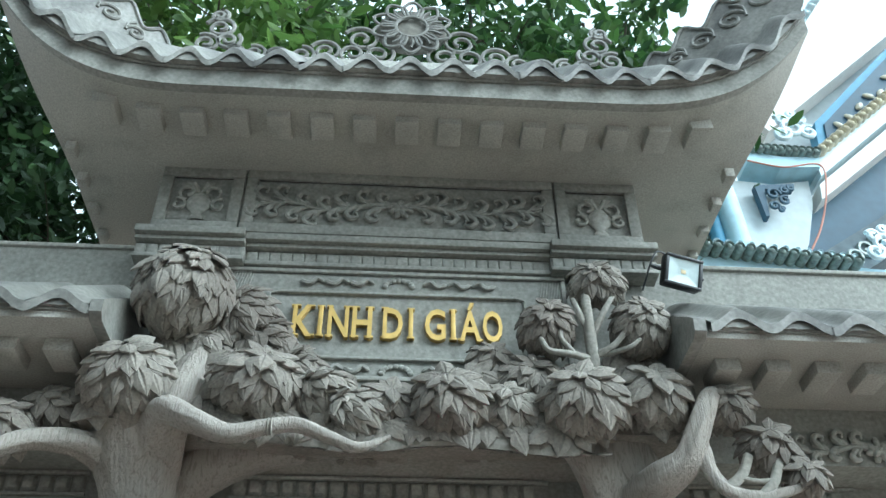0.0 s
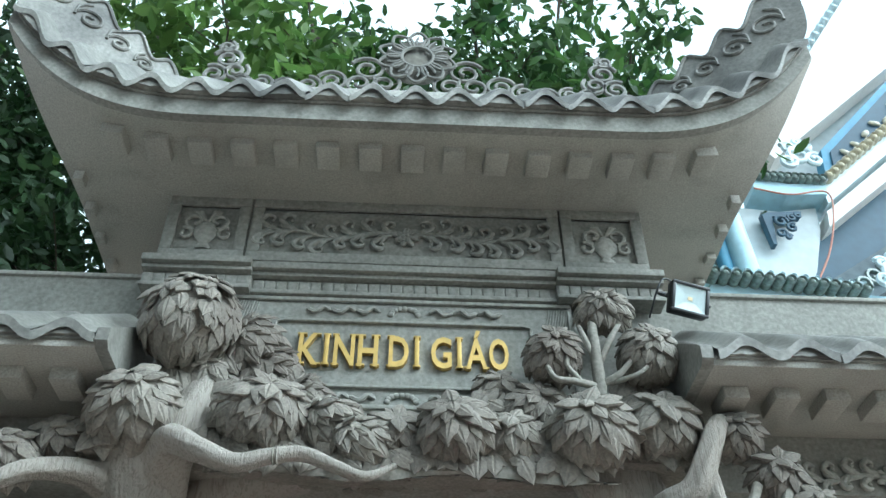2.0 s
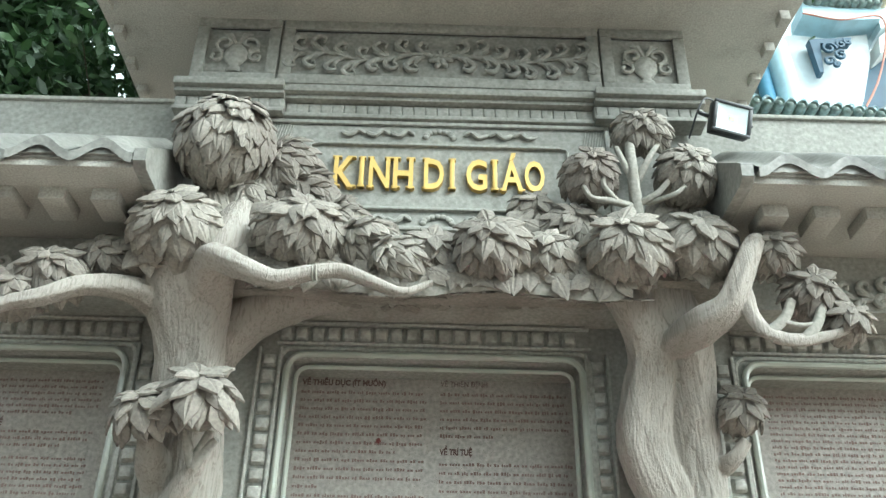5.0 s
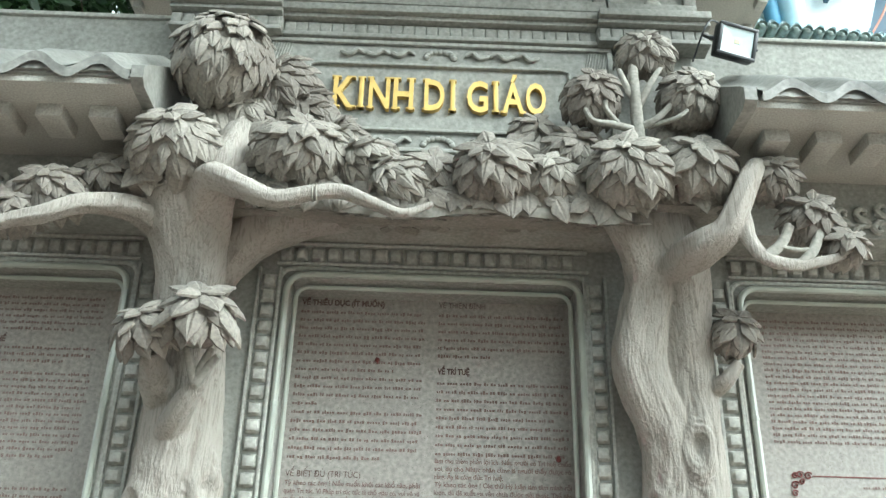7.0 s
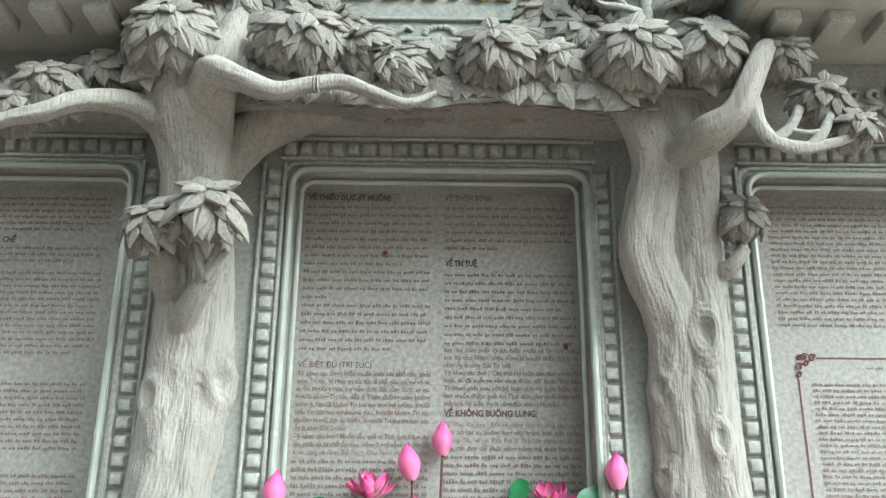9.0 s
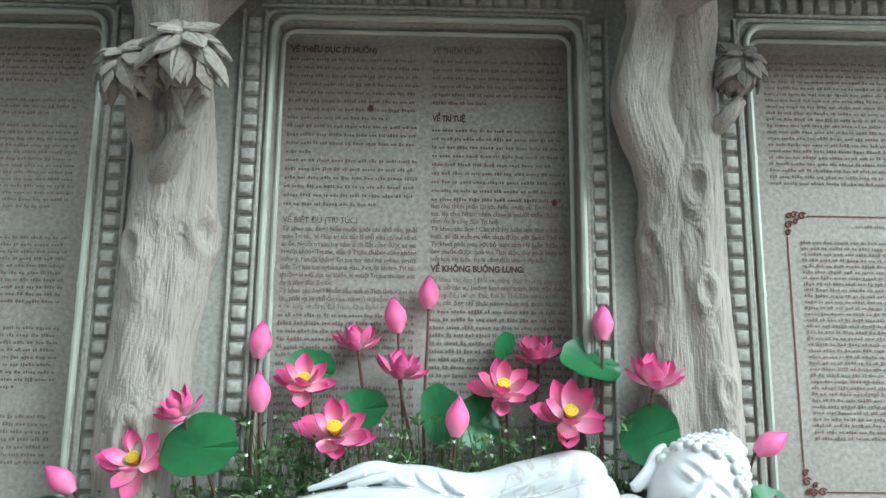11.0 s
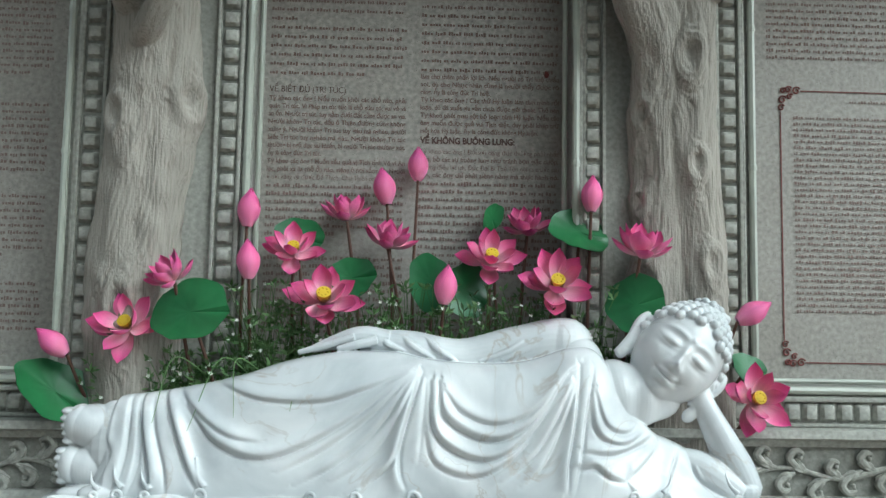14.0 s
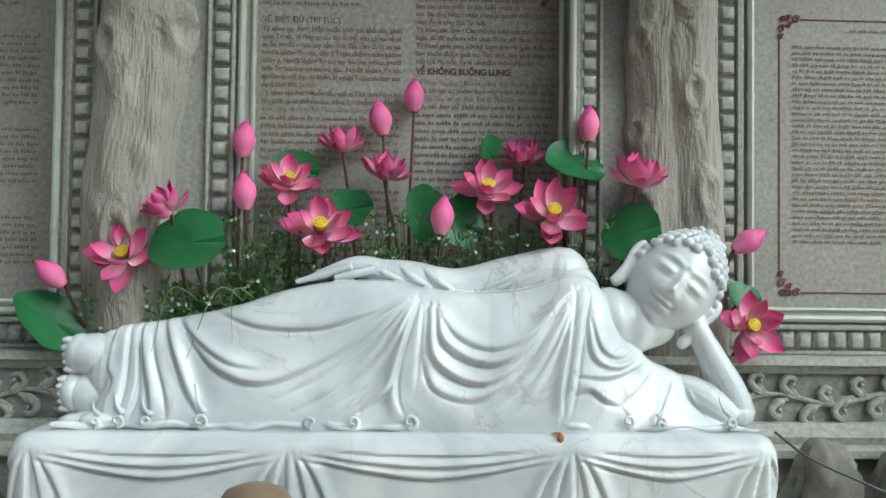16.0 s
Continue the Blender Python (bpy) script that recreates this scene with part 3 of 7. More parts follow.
# ---------------------------------------------------------------- text boards
TXT_Y = BOARD_Y - 0.0035
PITCH = 0.0338


def bar_lines(s, x0, x1, ztop, n, r, hgt=0.0115, last=0.6, pitch=PITCH):
    """Unreadable lines: bars the size of their letters, grouped as words."""
    for k in range(n):
        z = ztop - k * pitch
        end = x1 if k < n - 1 else x0 + (x1 - x0) * last
        x = x0
        while x < end - 0.012:
            letters = r.choice((2, 2, 3, 3, 4, 4, 5))
            for q in range(letters):
                wl = r.choice((0.0055, 0.0075, 0.009))
                if x + wl > end:
                    break
                h = hgt * r.choice((0.72, 0.72, 0.78, 1.0, 1.15))
                dz = -0.003 if r.random() < 0.13 else 0.0
                s.add([(x, TXT_Y, z + dz), (x + wl, TXT_Y, z + dz), (x + wl, TXT_Y, z + h), (x, TXT_Y, z + h)], [(0, 1, 2, 3)])
                x += wl + 0.0028
            x += 0.0075
    return s


def heading(body, x, z, width):
    ob = lettering("heading", body, x, TXT_Y, z, 0.032, M_HEADING, wall_lower, 0.0, width=width, bold=0.0 if "Đ" in body else 0.0014)
    return ob


def text_line(body, x, z, width, italic=0.0, size=0.0245):
    return lettering("text_line", body, x, TXT_Y, z, size, M_INK, wall_lower, 0.0, width=width, bold=0.0 if "Đ" in body else 0.0005, italic=italic)


LX, LR, RX, RR = -0.553, -0.058, -0.006, 0.50
heading("VỀ THIẾU DỤC (ÍT MUỐN)", LX, 2.883, 0.33)
heading("VỀ THIỀN ĐỊNH", RX, 2.887, 0.185)
heading("VỀ TRÍ TUỆ", RX, 2.612, 0.125)
heading("VỀ BIẾT ĐỦ (TRI TÚC)", LX, 2.208, 0.275)
heading("VỀ KHÔNG BUÔNG LUNG:", RX, 2.032, 0.345)
heading("CHẾ", -1.735, 2.69, 0.052)
tb = Shape()
tr = random.Random(11)
bar_lines(tb, LX, LR, 2.848, 8, tr, last=0.78)
bar_lines(tb, LX, LR, 2.578, 4, tr, last=0.2)
bar_lines(tb, LX, LR, 2.443, 6, tr, last=0.72)
bar_lines(tb, RX, RR, 2.848, 6, tr, last=0.42)
bar_lines(tb, RX, RR, 2.570, 5, tr, last=0.9)
bar_lines(tb, RX, RR, 2.401, 4, tr, last=0.98)
for k, line in enumerate(("Tỳ kheo các ông ! Nếu muốn khỏi các khổ não, phải", "quán Tri túc. Vì Pháp tri túc tức là chỗ giàu có, vui vẻ và", "an ổn. Người tri túc, tuy nằm dưới đất cũng được an vui.",
                          "Người không Tri túc, dầu ở Thiên đường cũng không", "xứng ý. Người không Tri túc tuy giàu mà nghèo, người", "biết Tri túc tuy nghèo mà giàu. Người không Tri túc",
                          "thường bị ngũ dục sai khiến, bị người Tri túc thương xót.", "Ấy là công đức Tri túc.")):
    text_line(line, LX, 2.177 - k * 0.0287, (LR - LX) * (0.39 if k == 7 else 1.0))
text_line("Tỳ kheo các ông ! Muốn cầu quả vị Tịch tịnh Vô vi An", LX, 1.947, LR - LX)
text_line("lạc, phải xa lìa chỗ ồn náo, riêng ở nơi vắng vẻ. Người", LX, 1.918, LR - LX)
text_line("ở nơi vắng vẻ được Đế Thích, Chư Thiên mọi người kính", LX, 1.889, LR - LX)
bar_lines(tb, LX, LR, 1.860, 7, tr, 0.012, 0.5, 0.0287)
bar_lines(tb, LX, LR, 1.60, 10, tr, 0.012, 0.5, 0.0287)
for k, line in enumerate(("làm cho thêm phần lợi ích. Nếu người có Trí huệ chiếu", "soi, dù cho Nhục nhãn cũng là người thấy được rõ", "ràng. Ấy là công đức Trí huệ.",
                          "Tỳ kheo các ông ! Các thứ Hý luận làm tâm mình rối", "loạn, dù đã xuất gia vẫn chưa được giải thoát. Thế nên", "Tỳ kheo phải mau gột bỏ loạn tâm Hý luận. Nếu các",
                          "ông muốn được quả vui Tịch diệt, duy phải khép trừ", "mối họa Hý luận. Ấy là công đức không Hý luận.")):
    text_line(line, RX, 2.271 - k * 0.0287, (RR - RX) * (0.5 if k == 2 else 0.85 if k == 7 else 1.0))
for k, line in enumerate(("Tỳ kheo các ông ! Đối với công đức thường phải nhất", "tâm, bỏ các sự buông lung như tránh bọn giặc cướp.", "Những điều lợi ích, Đức Đại Bi Thế Tôn nói ra trước sau")):
    text_line(line, RX, 1.994 - k * 0.0287, RR - RX)
text_line("răn, các ông chỉ phải siêng năng mà thực hành nó.", RX, 1.908, RR - RX)
bar_lines(tb, RX, RR, 1.879, 13, tr, 0.012, 0.5, 0.0287)
bar_lines(tb, RX, RR, 1.47, 6, tr, 0.012, 0.5, 0.0287)
# left board
for z, n, last in ((2.87, 6, 0.85), (2.662, 3, 0.85), (2.56, 13, 0.9), (2.13, 11, 0.3), (1.80, 9, 0.8), (1.49, 8, 0.6)):
    bar_lines(tb, -2.0, -1.325, z, n, tr, 0.0105, last, 0.026)
# right board
for z, n, last in ((2.87, 20, 0.95),):
    bar_lines(tb, 1.275, 1.95, z, n, tr, 0.0105, last, 0.0255)
bar_lines(tb, 1.372, 1.95, 2.158, 33, tr, 0.0095, 0.6, 0.0223)
bar_lines(tb, 1.585, 1.76, 2.222, 1, tr, 0.0095, 1.0)
part("inscription", tb, M_INK, wall_lower, "rows of small dark engraved text", smooth=False)
border = Shape()
border.box(1.322, 1.326, TXT_Y, TXT_Y + 0.002, 1.37, 2.17)
border.box(1.42, 2.0, TXT_Y, TXT_Y + 0.002, 2.262, 2.266)
border.box(1.42, 2.0, TXT_Y, TXT_Y + 0.002, 1.262, 1.266)
for z, s in ((2.264, -1), (1.264, 1)):
    for cx, cz, R in ((1.335, z, 0.012), (1.355, z - 0.004 * s, 0.014), (1.385, z, 0.016), (1.332, z + s * 0.035, 0.016), (1.328, z + s * 0.065, 0.013), (1.36, z + s * 0.022, 0.012)):
        border.tube([(p[0], TXT_Y - 0.001, p[2]) for p in spiral(cx, 0, cz, R, R * 0.25, 1.2, 0.5, 16)], 0.0028, 5)
    border.tube([(1.40, TXT_Y, z), (1.42, TXT_Y, z)], 0.002, 5)
    border.tube([(1.324, TXT_Y, z + s * 0.08), (1.324, TXT_Y, z + s * 0.11)], 0.002, 5)
part("text_border", border, M_RED, wall_lower, "thin dark red ornamental border")
stain = Shape()
for x, z in ((-0.24, 2.66), (0.455, 2.30)):
    stain.ball((x, BOARD_Y, z), (0.010, 0.005, 0.014), 8, 6)
part("rust_spot", stain, M_RED, wall_lower)

# ---------------------------------------------------------------- stone trees in high relief
def organic(pts, radii, rows=90, seg=40, ridge=0.005, twist=0.6, seed=0.0, flat=0.85, grooves=46.0, scars=()):
    """A limb with lengthwise ridges and uneven girth. scars: x, z and size of branch scars that the ridges swirl round."""
    P = spline(pts, rows)
    R = [v.x for v in spline([(r, 0, 0) for r in radii], rows)]
    s = Shape()
    grid, side, run = [], Vector((1, 0, 0)), 0.0
    for i, p in enumerate(P):
        d = (P[min(i + 1, rows - 1)] - P[max(i - 1, 0)]).normalized()
        if i:
            run += (P[i] - P[i - 1]).length
        if abs(d.dot(side)) > 0.95:
            side = Vector((0, 1, 0))
        side = (side - d * side.dot(d)).normalized()
        up = side.cross(d).normalized()
        row = []
        for k in range(seg):
            a = 2 * math.pi * k / seg
            n1 = noise.noise(Vector((math.cos(a + run * twist) * 1.3, math.sin(a + run * twist) * 1.3, run * 2.0 + seed)))
            warp = noise.noise(Vector((math.cos(a) * 2, math.sin(a) * 2, run * 3.5 + seed))) * 1.1
            phase = (a + run * twist) * grooves * 0.5 + warp * 3.0
            body = max(0.006, R[i]) * (1 + 0.17 * n1 + 0.07 * noise.noise(Vector((math.cos(a) * 3, math.sin(a) * 3, run * 11 + seed))))
            out = side * math.cos(a) + up * math.sin(a) * flat
            q = p + out * body
            swell = 0.0
            if out.y < 0.3:
                for sx, sz, sr in scars:
                    dx, dz = q.x - sx, q.z - sz
                    if abs(dx) > 2.6 * sr or abs(dz) > 5.0 * sr:
                        continue
                    dz *= 0.62 if dz > 0 else 0.42
                    dist = math.hypot(dx, dz) / sr
                    w = math.exp(-(dist / 1.35) ** 4)
                    phase += w * (dist * sr * 260 - phase)
                    swell += sr * (0.30 * math.exp(-((dist - 0.62) / 0.30) ** 2) - 0.30 * math.exp(-(dist / 0.30) ** 2) + 0.25 * math.exp(-(dist / 1.4) ** 2))
            groove = (1 - abs(math.sin(phase))) ** 2
            row.append(tuple(q + out * (swell - ridge * groove)))
        grid.append(row)
    s.grid(grid, close_v=True)
    o = len(s.v)
    s.v += [tuple(P[0]), tuple(P[-1])]
    base = o - rows * seg
    for k in range(seg):
        s.f.append((o, base + (k + 1) % seg, base + k))
        s.f.append((o + 1, base + (rows - 1) * seg + k, base + (rows - 1) * seg + (k + 1) % seg))
    return s


def stone_leaf(seed):
    """One thick pointed leaf with a grooved midrib, tip along +z, face along +y, about 1 long."""
    s = Shape()
    rows, cols = 9, 9
    wid = (0.10, 0.22, 0.30, 0.335, 0.325, 0.275, 0.195, 0.10, 0.010)
    front, back = [], []
    skew = 0.10 * math.sin(seed * 2.3)
    for i in range(rows):
        t = i / (rows - 1)
        fr, bk = [], []
        for j in range(cols):
            u = -1 + 2 * j / (cols - 1)
            x = u * wid[i] * (1 + 0.07 * math.sin(i * 2.1 + seed)) + skew * t * t
            y = 0.07 * math.sin(t * math.pi) - 0.11 * abs(u) ** 1.6 * wid[i] / 0.31 - (0.10 + 0.07 * math.sin(seed)) * t * t + 0.10
            if j == cols // 2:
                y -= 0.075 * (1 - t ** 2)
            elif i % 2 and 0 < j < cols - 1:
                y -= 0.040 * (1 - t)
            fr.append((x, y, t))
            bk.append((x, y - 0.11 * (1 - 0.4 * t), t))
        front.append(fr)
        back.append(bk)
    n = rows * cols
    s.grid(front)
    s.grid([list(reversed(b2)) for b2 in back])
    for i in range(rows - 1):
        s.f.append((i * cols, (i + 1) * cols, n + (i + 1) * cols + cols - 1, n + i * cols + cols - 1))
        s.f.append((i * cols + cols - 1, n + i * cols, n + (i + 1) * cols, (i + 1) * cols + cols - 1))
    me = s.mesh("leaf", True, 30)
    me.materials.append(M_LEAFSTONE)
    return me


LEAVES = [stone_leaf(k) for k in range(5)]


def clump(tree, c, rx, rz, ry=None, size=0.075, pole=(0, -0.62, 0.78), seed=0, spread=1.0, core=0.86):
    """A ball of overlapping leaves that fall away from a pole."""
    r = random.Random(seed * 31 + 5)
    rx, rz = rx * 0.90, rz * 0.92
    ry = (ry or min(rx, rz) * 1.05) * 0.95
    c = Vector(c)
    co = Shape()
    pts = []
    for i in range(13):
        t = math.pi * i / 12
        row = []
        for k in range(18):
            a = 2 * math.pi * k / 18
            d = Vector((math.sin(t) * math.cos(a), math.sin(t) * math.sin(a), math.cos(t)))
            q = core * (1 + 0.10 * noise.noise(d * 2.5 + Vector((seed, 0, 0))))
            row.append((c.x + d.x * rx * q, c.y + d.y * ry * q, c.z + d.z * rz * q))
        pts.append(row)
    co.grid(pts, close_v=True)
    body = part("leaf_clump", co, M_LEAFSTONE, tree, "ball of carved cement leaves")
    pole = Vector(pole).normalized()
    e1 = pole.cross(Vector((1, 0, 0.2))).normalized()
    e2 = pole.cross(e1)
    mean = (rx + rz) / 2
    step = size * 0.46 / mean
    th = 0.05
    row = 0
    while th < 2.35 * spread:
        n = max(5, int(2 * math.pi * math.sin(max(th, 0.18)) * mean / (size * 0.47)))
        off = r.random() * 6.28
        for k in range(n):
            a = off + 2 * math.pi * k / n + r.uniform(-0.22, 0.22)
            t2 = th + r.uniform(-0.12, 0.12)
            d = pole * math.cos(t2) + (e1 * math.cos(a) + e2 * math.sin(a)) * math.sin(t2)
            if d.y > 0.5:
                continue
            p = c + Vector((d.x * rx, d.y * ry, d.z * rz)) * (0.84 + 0.10 * noise.noise(d * 2.2 + Vector((seed * 1.7, 0, 0))))
            nrm = Vector((d.x / rx, d.y / ry, d.z / rz)).normalized()
            tang = (-pole * math.sin(t2) + (e1 * math.cos(a) + e2 * math.sin(a)) * math.cos(t2))
            tang = (tang - nrm * tang.dot(nrm)).normalized()
            tang = (tang + nrm * r.uniform(0.02, 0.24)).normalized()
            nrm2 = (nrm - tang * nrm.dot(tang)).normalized()
            xax = nrm2.cross(tang)
            L = size * r.uniform(0.78, 1.25)
            m = Matrix(((xax.x, nrm2.x, tang.x), (xax.y, nrm2.y, tang.y), (xax.z, nrm2.z, tang.z))).to_4x4()
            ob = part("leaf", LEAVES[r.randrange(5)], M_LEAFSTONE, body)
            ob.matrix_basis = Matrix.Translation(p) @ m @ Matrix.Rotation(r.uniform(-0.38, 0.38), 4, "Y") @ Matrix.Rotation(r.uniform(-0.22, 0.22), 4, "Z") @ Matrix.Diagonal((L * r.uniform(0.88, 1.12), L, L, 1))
        th += step
        row += 1
    return body


def grown_together(shape, tree):
    """Stems and limbs as one cast piece with soft joints."""
    ob = part("trunk", shape, M_BARK, tree, "ridged cement trunk with its limbs")
    weld = ob.modifiers.new("weld", "REMESH")
    weld.mode, weld.voxel_size, weld.use_smooth_shade = "VOXEL", 0.0040, True
    soft = ob.modifiers.new("soft", "SMOOTH")
    soft.factor, soft.iterations = 0.5, 2
    return ob


tree_l = thing("stone_tree", None, label="cement tree in high relief with leafy crown beside the board", category="sculpture", group="stone trees on the wall")
limbs = Shape()
SCARS_L = ((-0.985, 2.05, 0.050), (-0.775, 2.105, 0.050), (-0.945, 1.43, 0.060))
limbs.join(organic([(-0.90, 3.10, 0.76), (-0.935, 3.10, 1.2), (-0.935, 3.10, 1.47), (-0.935, 3.10, 1.70), (-0.895, 3.08, 2.08), (-0.895, 3.04, 2.38), (-0.90, 2.96, 2.66), (-0.90, 2.90, 2.86), (-0.925, 2.83, 3.02), (-0.95, 2.74, 3.14)],
                      [0.16, 0.150, 0.148, 0.148, 0.140, 0.140, 0.126, 0.122, 0.135, 0.12], seed=1, ridge=0.0080, grooves=54, rows=240, seg=230, scars=SCARS_L))
# stem that carries the upper crown
limbs.join(organic([(-0.90, 2.93, 2.80), (-0.865, 2.86, 2.95), (-0.81, 2.74, 3.05), (-0.775, 2.68, 3.14), (-0.755, 2.71, 3.26), (-0.73, 2.77, 3.38), (-0.70, 2.82, 3.50)], [0.10, 0.092, 0.074, 0.068, 0.068, 0.07, 0.05], 70, 80, 0.004, seed=7, grooves=26))
limbs.join(organic([(-0.86, 2.76, 3.02), (-0.80, 2.64, 3.075), (-0.685, 2.58, 3.01), (-0.567, 2.57, 2.965), (-0.45, 2.57, 2.99), (-0.35, 2.58, 3.005), (-0.243, 2.58, 2.965), (-0.145, 2.59, 2.937), (-0.048, 2.63, 2.998)], [0.060, 0.056, 0.046, 0.036, 0.031, 0.030, 0.026, 0.022, 0.014], 80, 30, 0.002, seed=2, grooves=9))
for z, x in ((2.992, -0.430), (2.990, -0.442)):
    part("bark_ring", organic([(x - 0.004, 2.57, z), (x, 2.57, z), (x + 0.004, 2.57, z)], [0.026, 0.035, 0.026], 8, 20, 0.0, seed=2), M_LIMB, tree_l)
limbs.join(organic([(-0.93, 2.90, 2.95), (-1.0, 2.84, 2.985), (-1.095, 2.74, 3.0), (-1.22, 2.66, 2.97), (-1.328, 2.62, 2.905), (-1.442, 2.62, 2.875), (-1.60, 2.62, 2.81)], [0.080, 0.070, 0.052, 0.040, 0.034, 0.028, 0.024], 60, 30, 0.003, seed=3, grooves=10))
# flared root of the lintel
limbs.join(organic([(-0.87, 3.0, 2.72), (-0.82, 2.99, 2.90), (-0.72, 2.97, 3.02), (-0.56, 2.96, 3.09), (-0.36, 3.00, 3.14)], [0.05, 0.085, 0.095, 0.09, 0.07], 50, 30, 0.002, seed=4, grooves=10))
limbs.join(organic([(-0.92, 3.02, 2.24), (-0.895, 2.95, 2.29), (-0.845, 2.885, 2.355), (-0.795, 2.84, 2.42), (-0.765, 2.81, 2.48)], [0.03, 0.050, 0.044, 0.032, 0.022], 40, 24, 0.002, seed=5, grooves=8))
for dx, dz in ((-0.05, 0.07), (0.03, 0.075), (0.055, 0.045)):
    part("twig", organic([(-0.80, 2.82, 2.41), (-0.79 + dx * 0.6, 2.79, 2.44 + dz * 0.4), (-0.78 + dx, 2.77, 2.44 + dz)], [0.024, 0.017, 0.012], 16, 12, 0.001, seed=6, grooves=8), M_LIMB, tree_l)
limbs.join(organic([(-0.95, 3.03, 2.36), (-0.955, 2.90, 2.44), (-0.965, 2.82, 2.51)], [0.06, 0.06, 0.035], 24, 20, 0.002, seed=6, grooves=8))
grown_together(limbs, tree_l)
# clumps of leaves: x, y, z, half width, half height, leaf length
CROWN_L = ((-0.825, 2.66, 3.58, 0.222, 0.205, 0.078), (-0.950, 2.66, 3.205, 0.190, 0.155, 0.085), (-0.60, 2.75, 3.535, 0.125, 0.135, 0.075), (-0.515, 2.77, 3.435, 0.10, 0.106, 0.072), (-0.385, 2.77, 3.32, 0.092, 0.086, 0.070),
           (-0.513, 2.64, 3.195, 0.180, 0.135, 0.082), (-0.29, 2.68, 3.185, 0.118, 0.092, 0.075), (-0.177, 2.66, 3.10, 0.112, 0.086, 0.075), (-0.062, 2.70, 3.155, 0.100, 0.085, 0.072), (-0.741, 2.78, 3.40, 0.12, 0.11, 0.07))
CROWN_FAR = ((-1.346, 2.68, 3.025, 0.135, 0.095, 0.078), (-1.459, 2.68, 2.945, 0.114, 0.085, 0.075), (-1.21, 2.76, 3.13, 0.11, 0.085, 0.072))
for i, (x, y, z, rx, rz, sz) in enumerate(CROWN_L + CROWN_FAR):
    clump(tree_l, (x, y, z), rx, rz, size=sz, seed=i, pole=(0.15, -0.30, 0.95) if i == 0 else (-0.55, -0.5, 0.65) if i in (2, 3, 4, 6, 7) else ((i % 3 - 1) * 0.2, -0.84, 0.54), ry=min(rx, rz) * (0.85 if i in (2, 3, 4) else 1.0), spread=1.2 if i == 0 else 1.0)
clump(tree_l, (-0.978, 2.76, 2.560), 0.098, 0.086, size=0.088, seed=21, spread=0.75, pole=(-0.2, -0.6, 0.8))
clump(tree_l, (-0.793, 2.74, 2.595), 0.122, 0.118, size=0.105, seed=22, spread=0.75, pole=(0, -0.55, 0.85))

tree_r = thing("stone_tree", None, label="cement tree with twin twisted stems and leafy crown", category="sculpture", group="stone trees on the wall")
limbs = Shape()
SCARS_R = ((0.735, 2.10, 0.034), (0.735, 1.80, 0.030), (0.755, 1.53, 0.055))
limbs.join(organic([(0.84, 3.10, 0.76), (0.84, 3.10, 1.3), (0.825, 3.09, 1.75), (0.81, 3.07, 2.08), (0.79, 3.02, 2.32), (0.722, 2.97, 2.47), (0.695, 2.95, 2.58), (0.715, 2.92, 2.72), (0.735, 2.88, 2.85), (0.70, 2.83, 2.97), (0.61, 2.80, 3.10)],
                      [0.12, 0.112, 0.107, 0.102, 0.098, 0.090, 0.090, 0.084, 0.080, 0.085, 0.07], seed=11, ridge=0.0080, grooves=40, rows=230, seg=180, scars=SCARS_R))
SCARS_RR = ((0.875, 2.285, 0.058), (0.905, 1.93, 0.044), (0.955, 1.60, 0.048))
limbs.join(organic([(0.94, 3.10, 0.76), (0.94, 3.10, 1.3), (0.915, 3.09, 1.75), (0.893, 3.07, 2.08), (0.882, 3.02, 2.38), (0.868, 2.95, 2.67), (0.862, 2.89, 2.85), (0.83, 2.83, 2.97), (0.77, 2.80, 3.12)],
                      [0.13, 0.120, 0.112, 0.104, 0.098, 0.094, 0.092, 0.090, 0.075], seed=12, ridge=0.0080, grooves=42, twist=-0.5, rows=230, seg=180, scars=SCARS_RR))
limbs.join(organic([(0.79, 2.84, 2.87), (0.835, 2.76, 2.885), (0.875, 2.69, 2.895), (0.944, 2.63, 2.935), (0.991, 2.60, 3.032), (1.035, 2.595, 3.125), (1.075, 2.62, 3.18), (1.12, 2.66, 3.20)], [0.05, 0.066, 0.070, 0.054, 0.048, 0.044, 0.034, 0.014], 80, 30, 0.002, seed=13, grooves=9))
limbs.join(organic([(0.99, 2.62, 3.06), (1.0, 2.62, 2.97), (1.012, 2.62, 2.895), (1.052, 2.61, 2.83), (1.14, 2.61, 2.806), (1.246, 2.61, 2.825), (1.317, 2.61, 2.85)], [0.030, 0.030, 0.028, 0.026, 0.023, 0.018, 0.014], 60, 20, 0.002, seed=15, grooves=8))
for a, m, c, r0 in (((1.052, 2.61, 2.83), (1.114, 2.61, 2.885), (1.153, 2.62, 2.955), 0.020), ((1.168, 2.61, 2.809), (1.217, 2.61, 2.865), (1.254, 2.62, 2.94), 0.020), ((1.10, 2.61, 2.87), (1.16, 2.61, 2.86), (1.215, 2.61, 2.865), 0.014)):
    part("twig", organic([a, m, c], [r0, r0 * 0.9, r0 * 0.9], 24, 14, 0.001, seed=16, grooves=8), M_LIMB, tree_r)
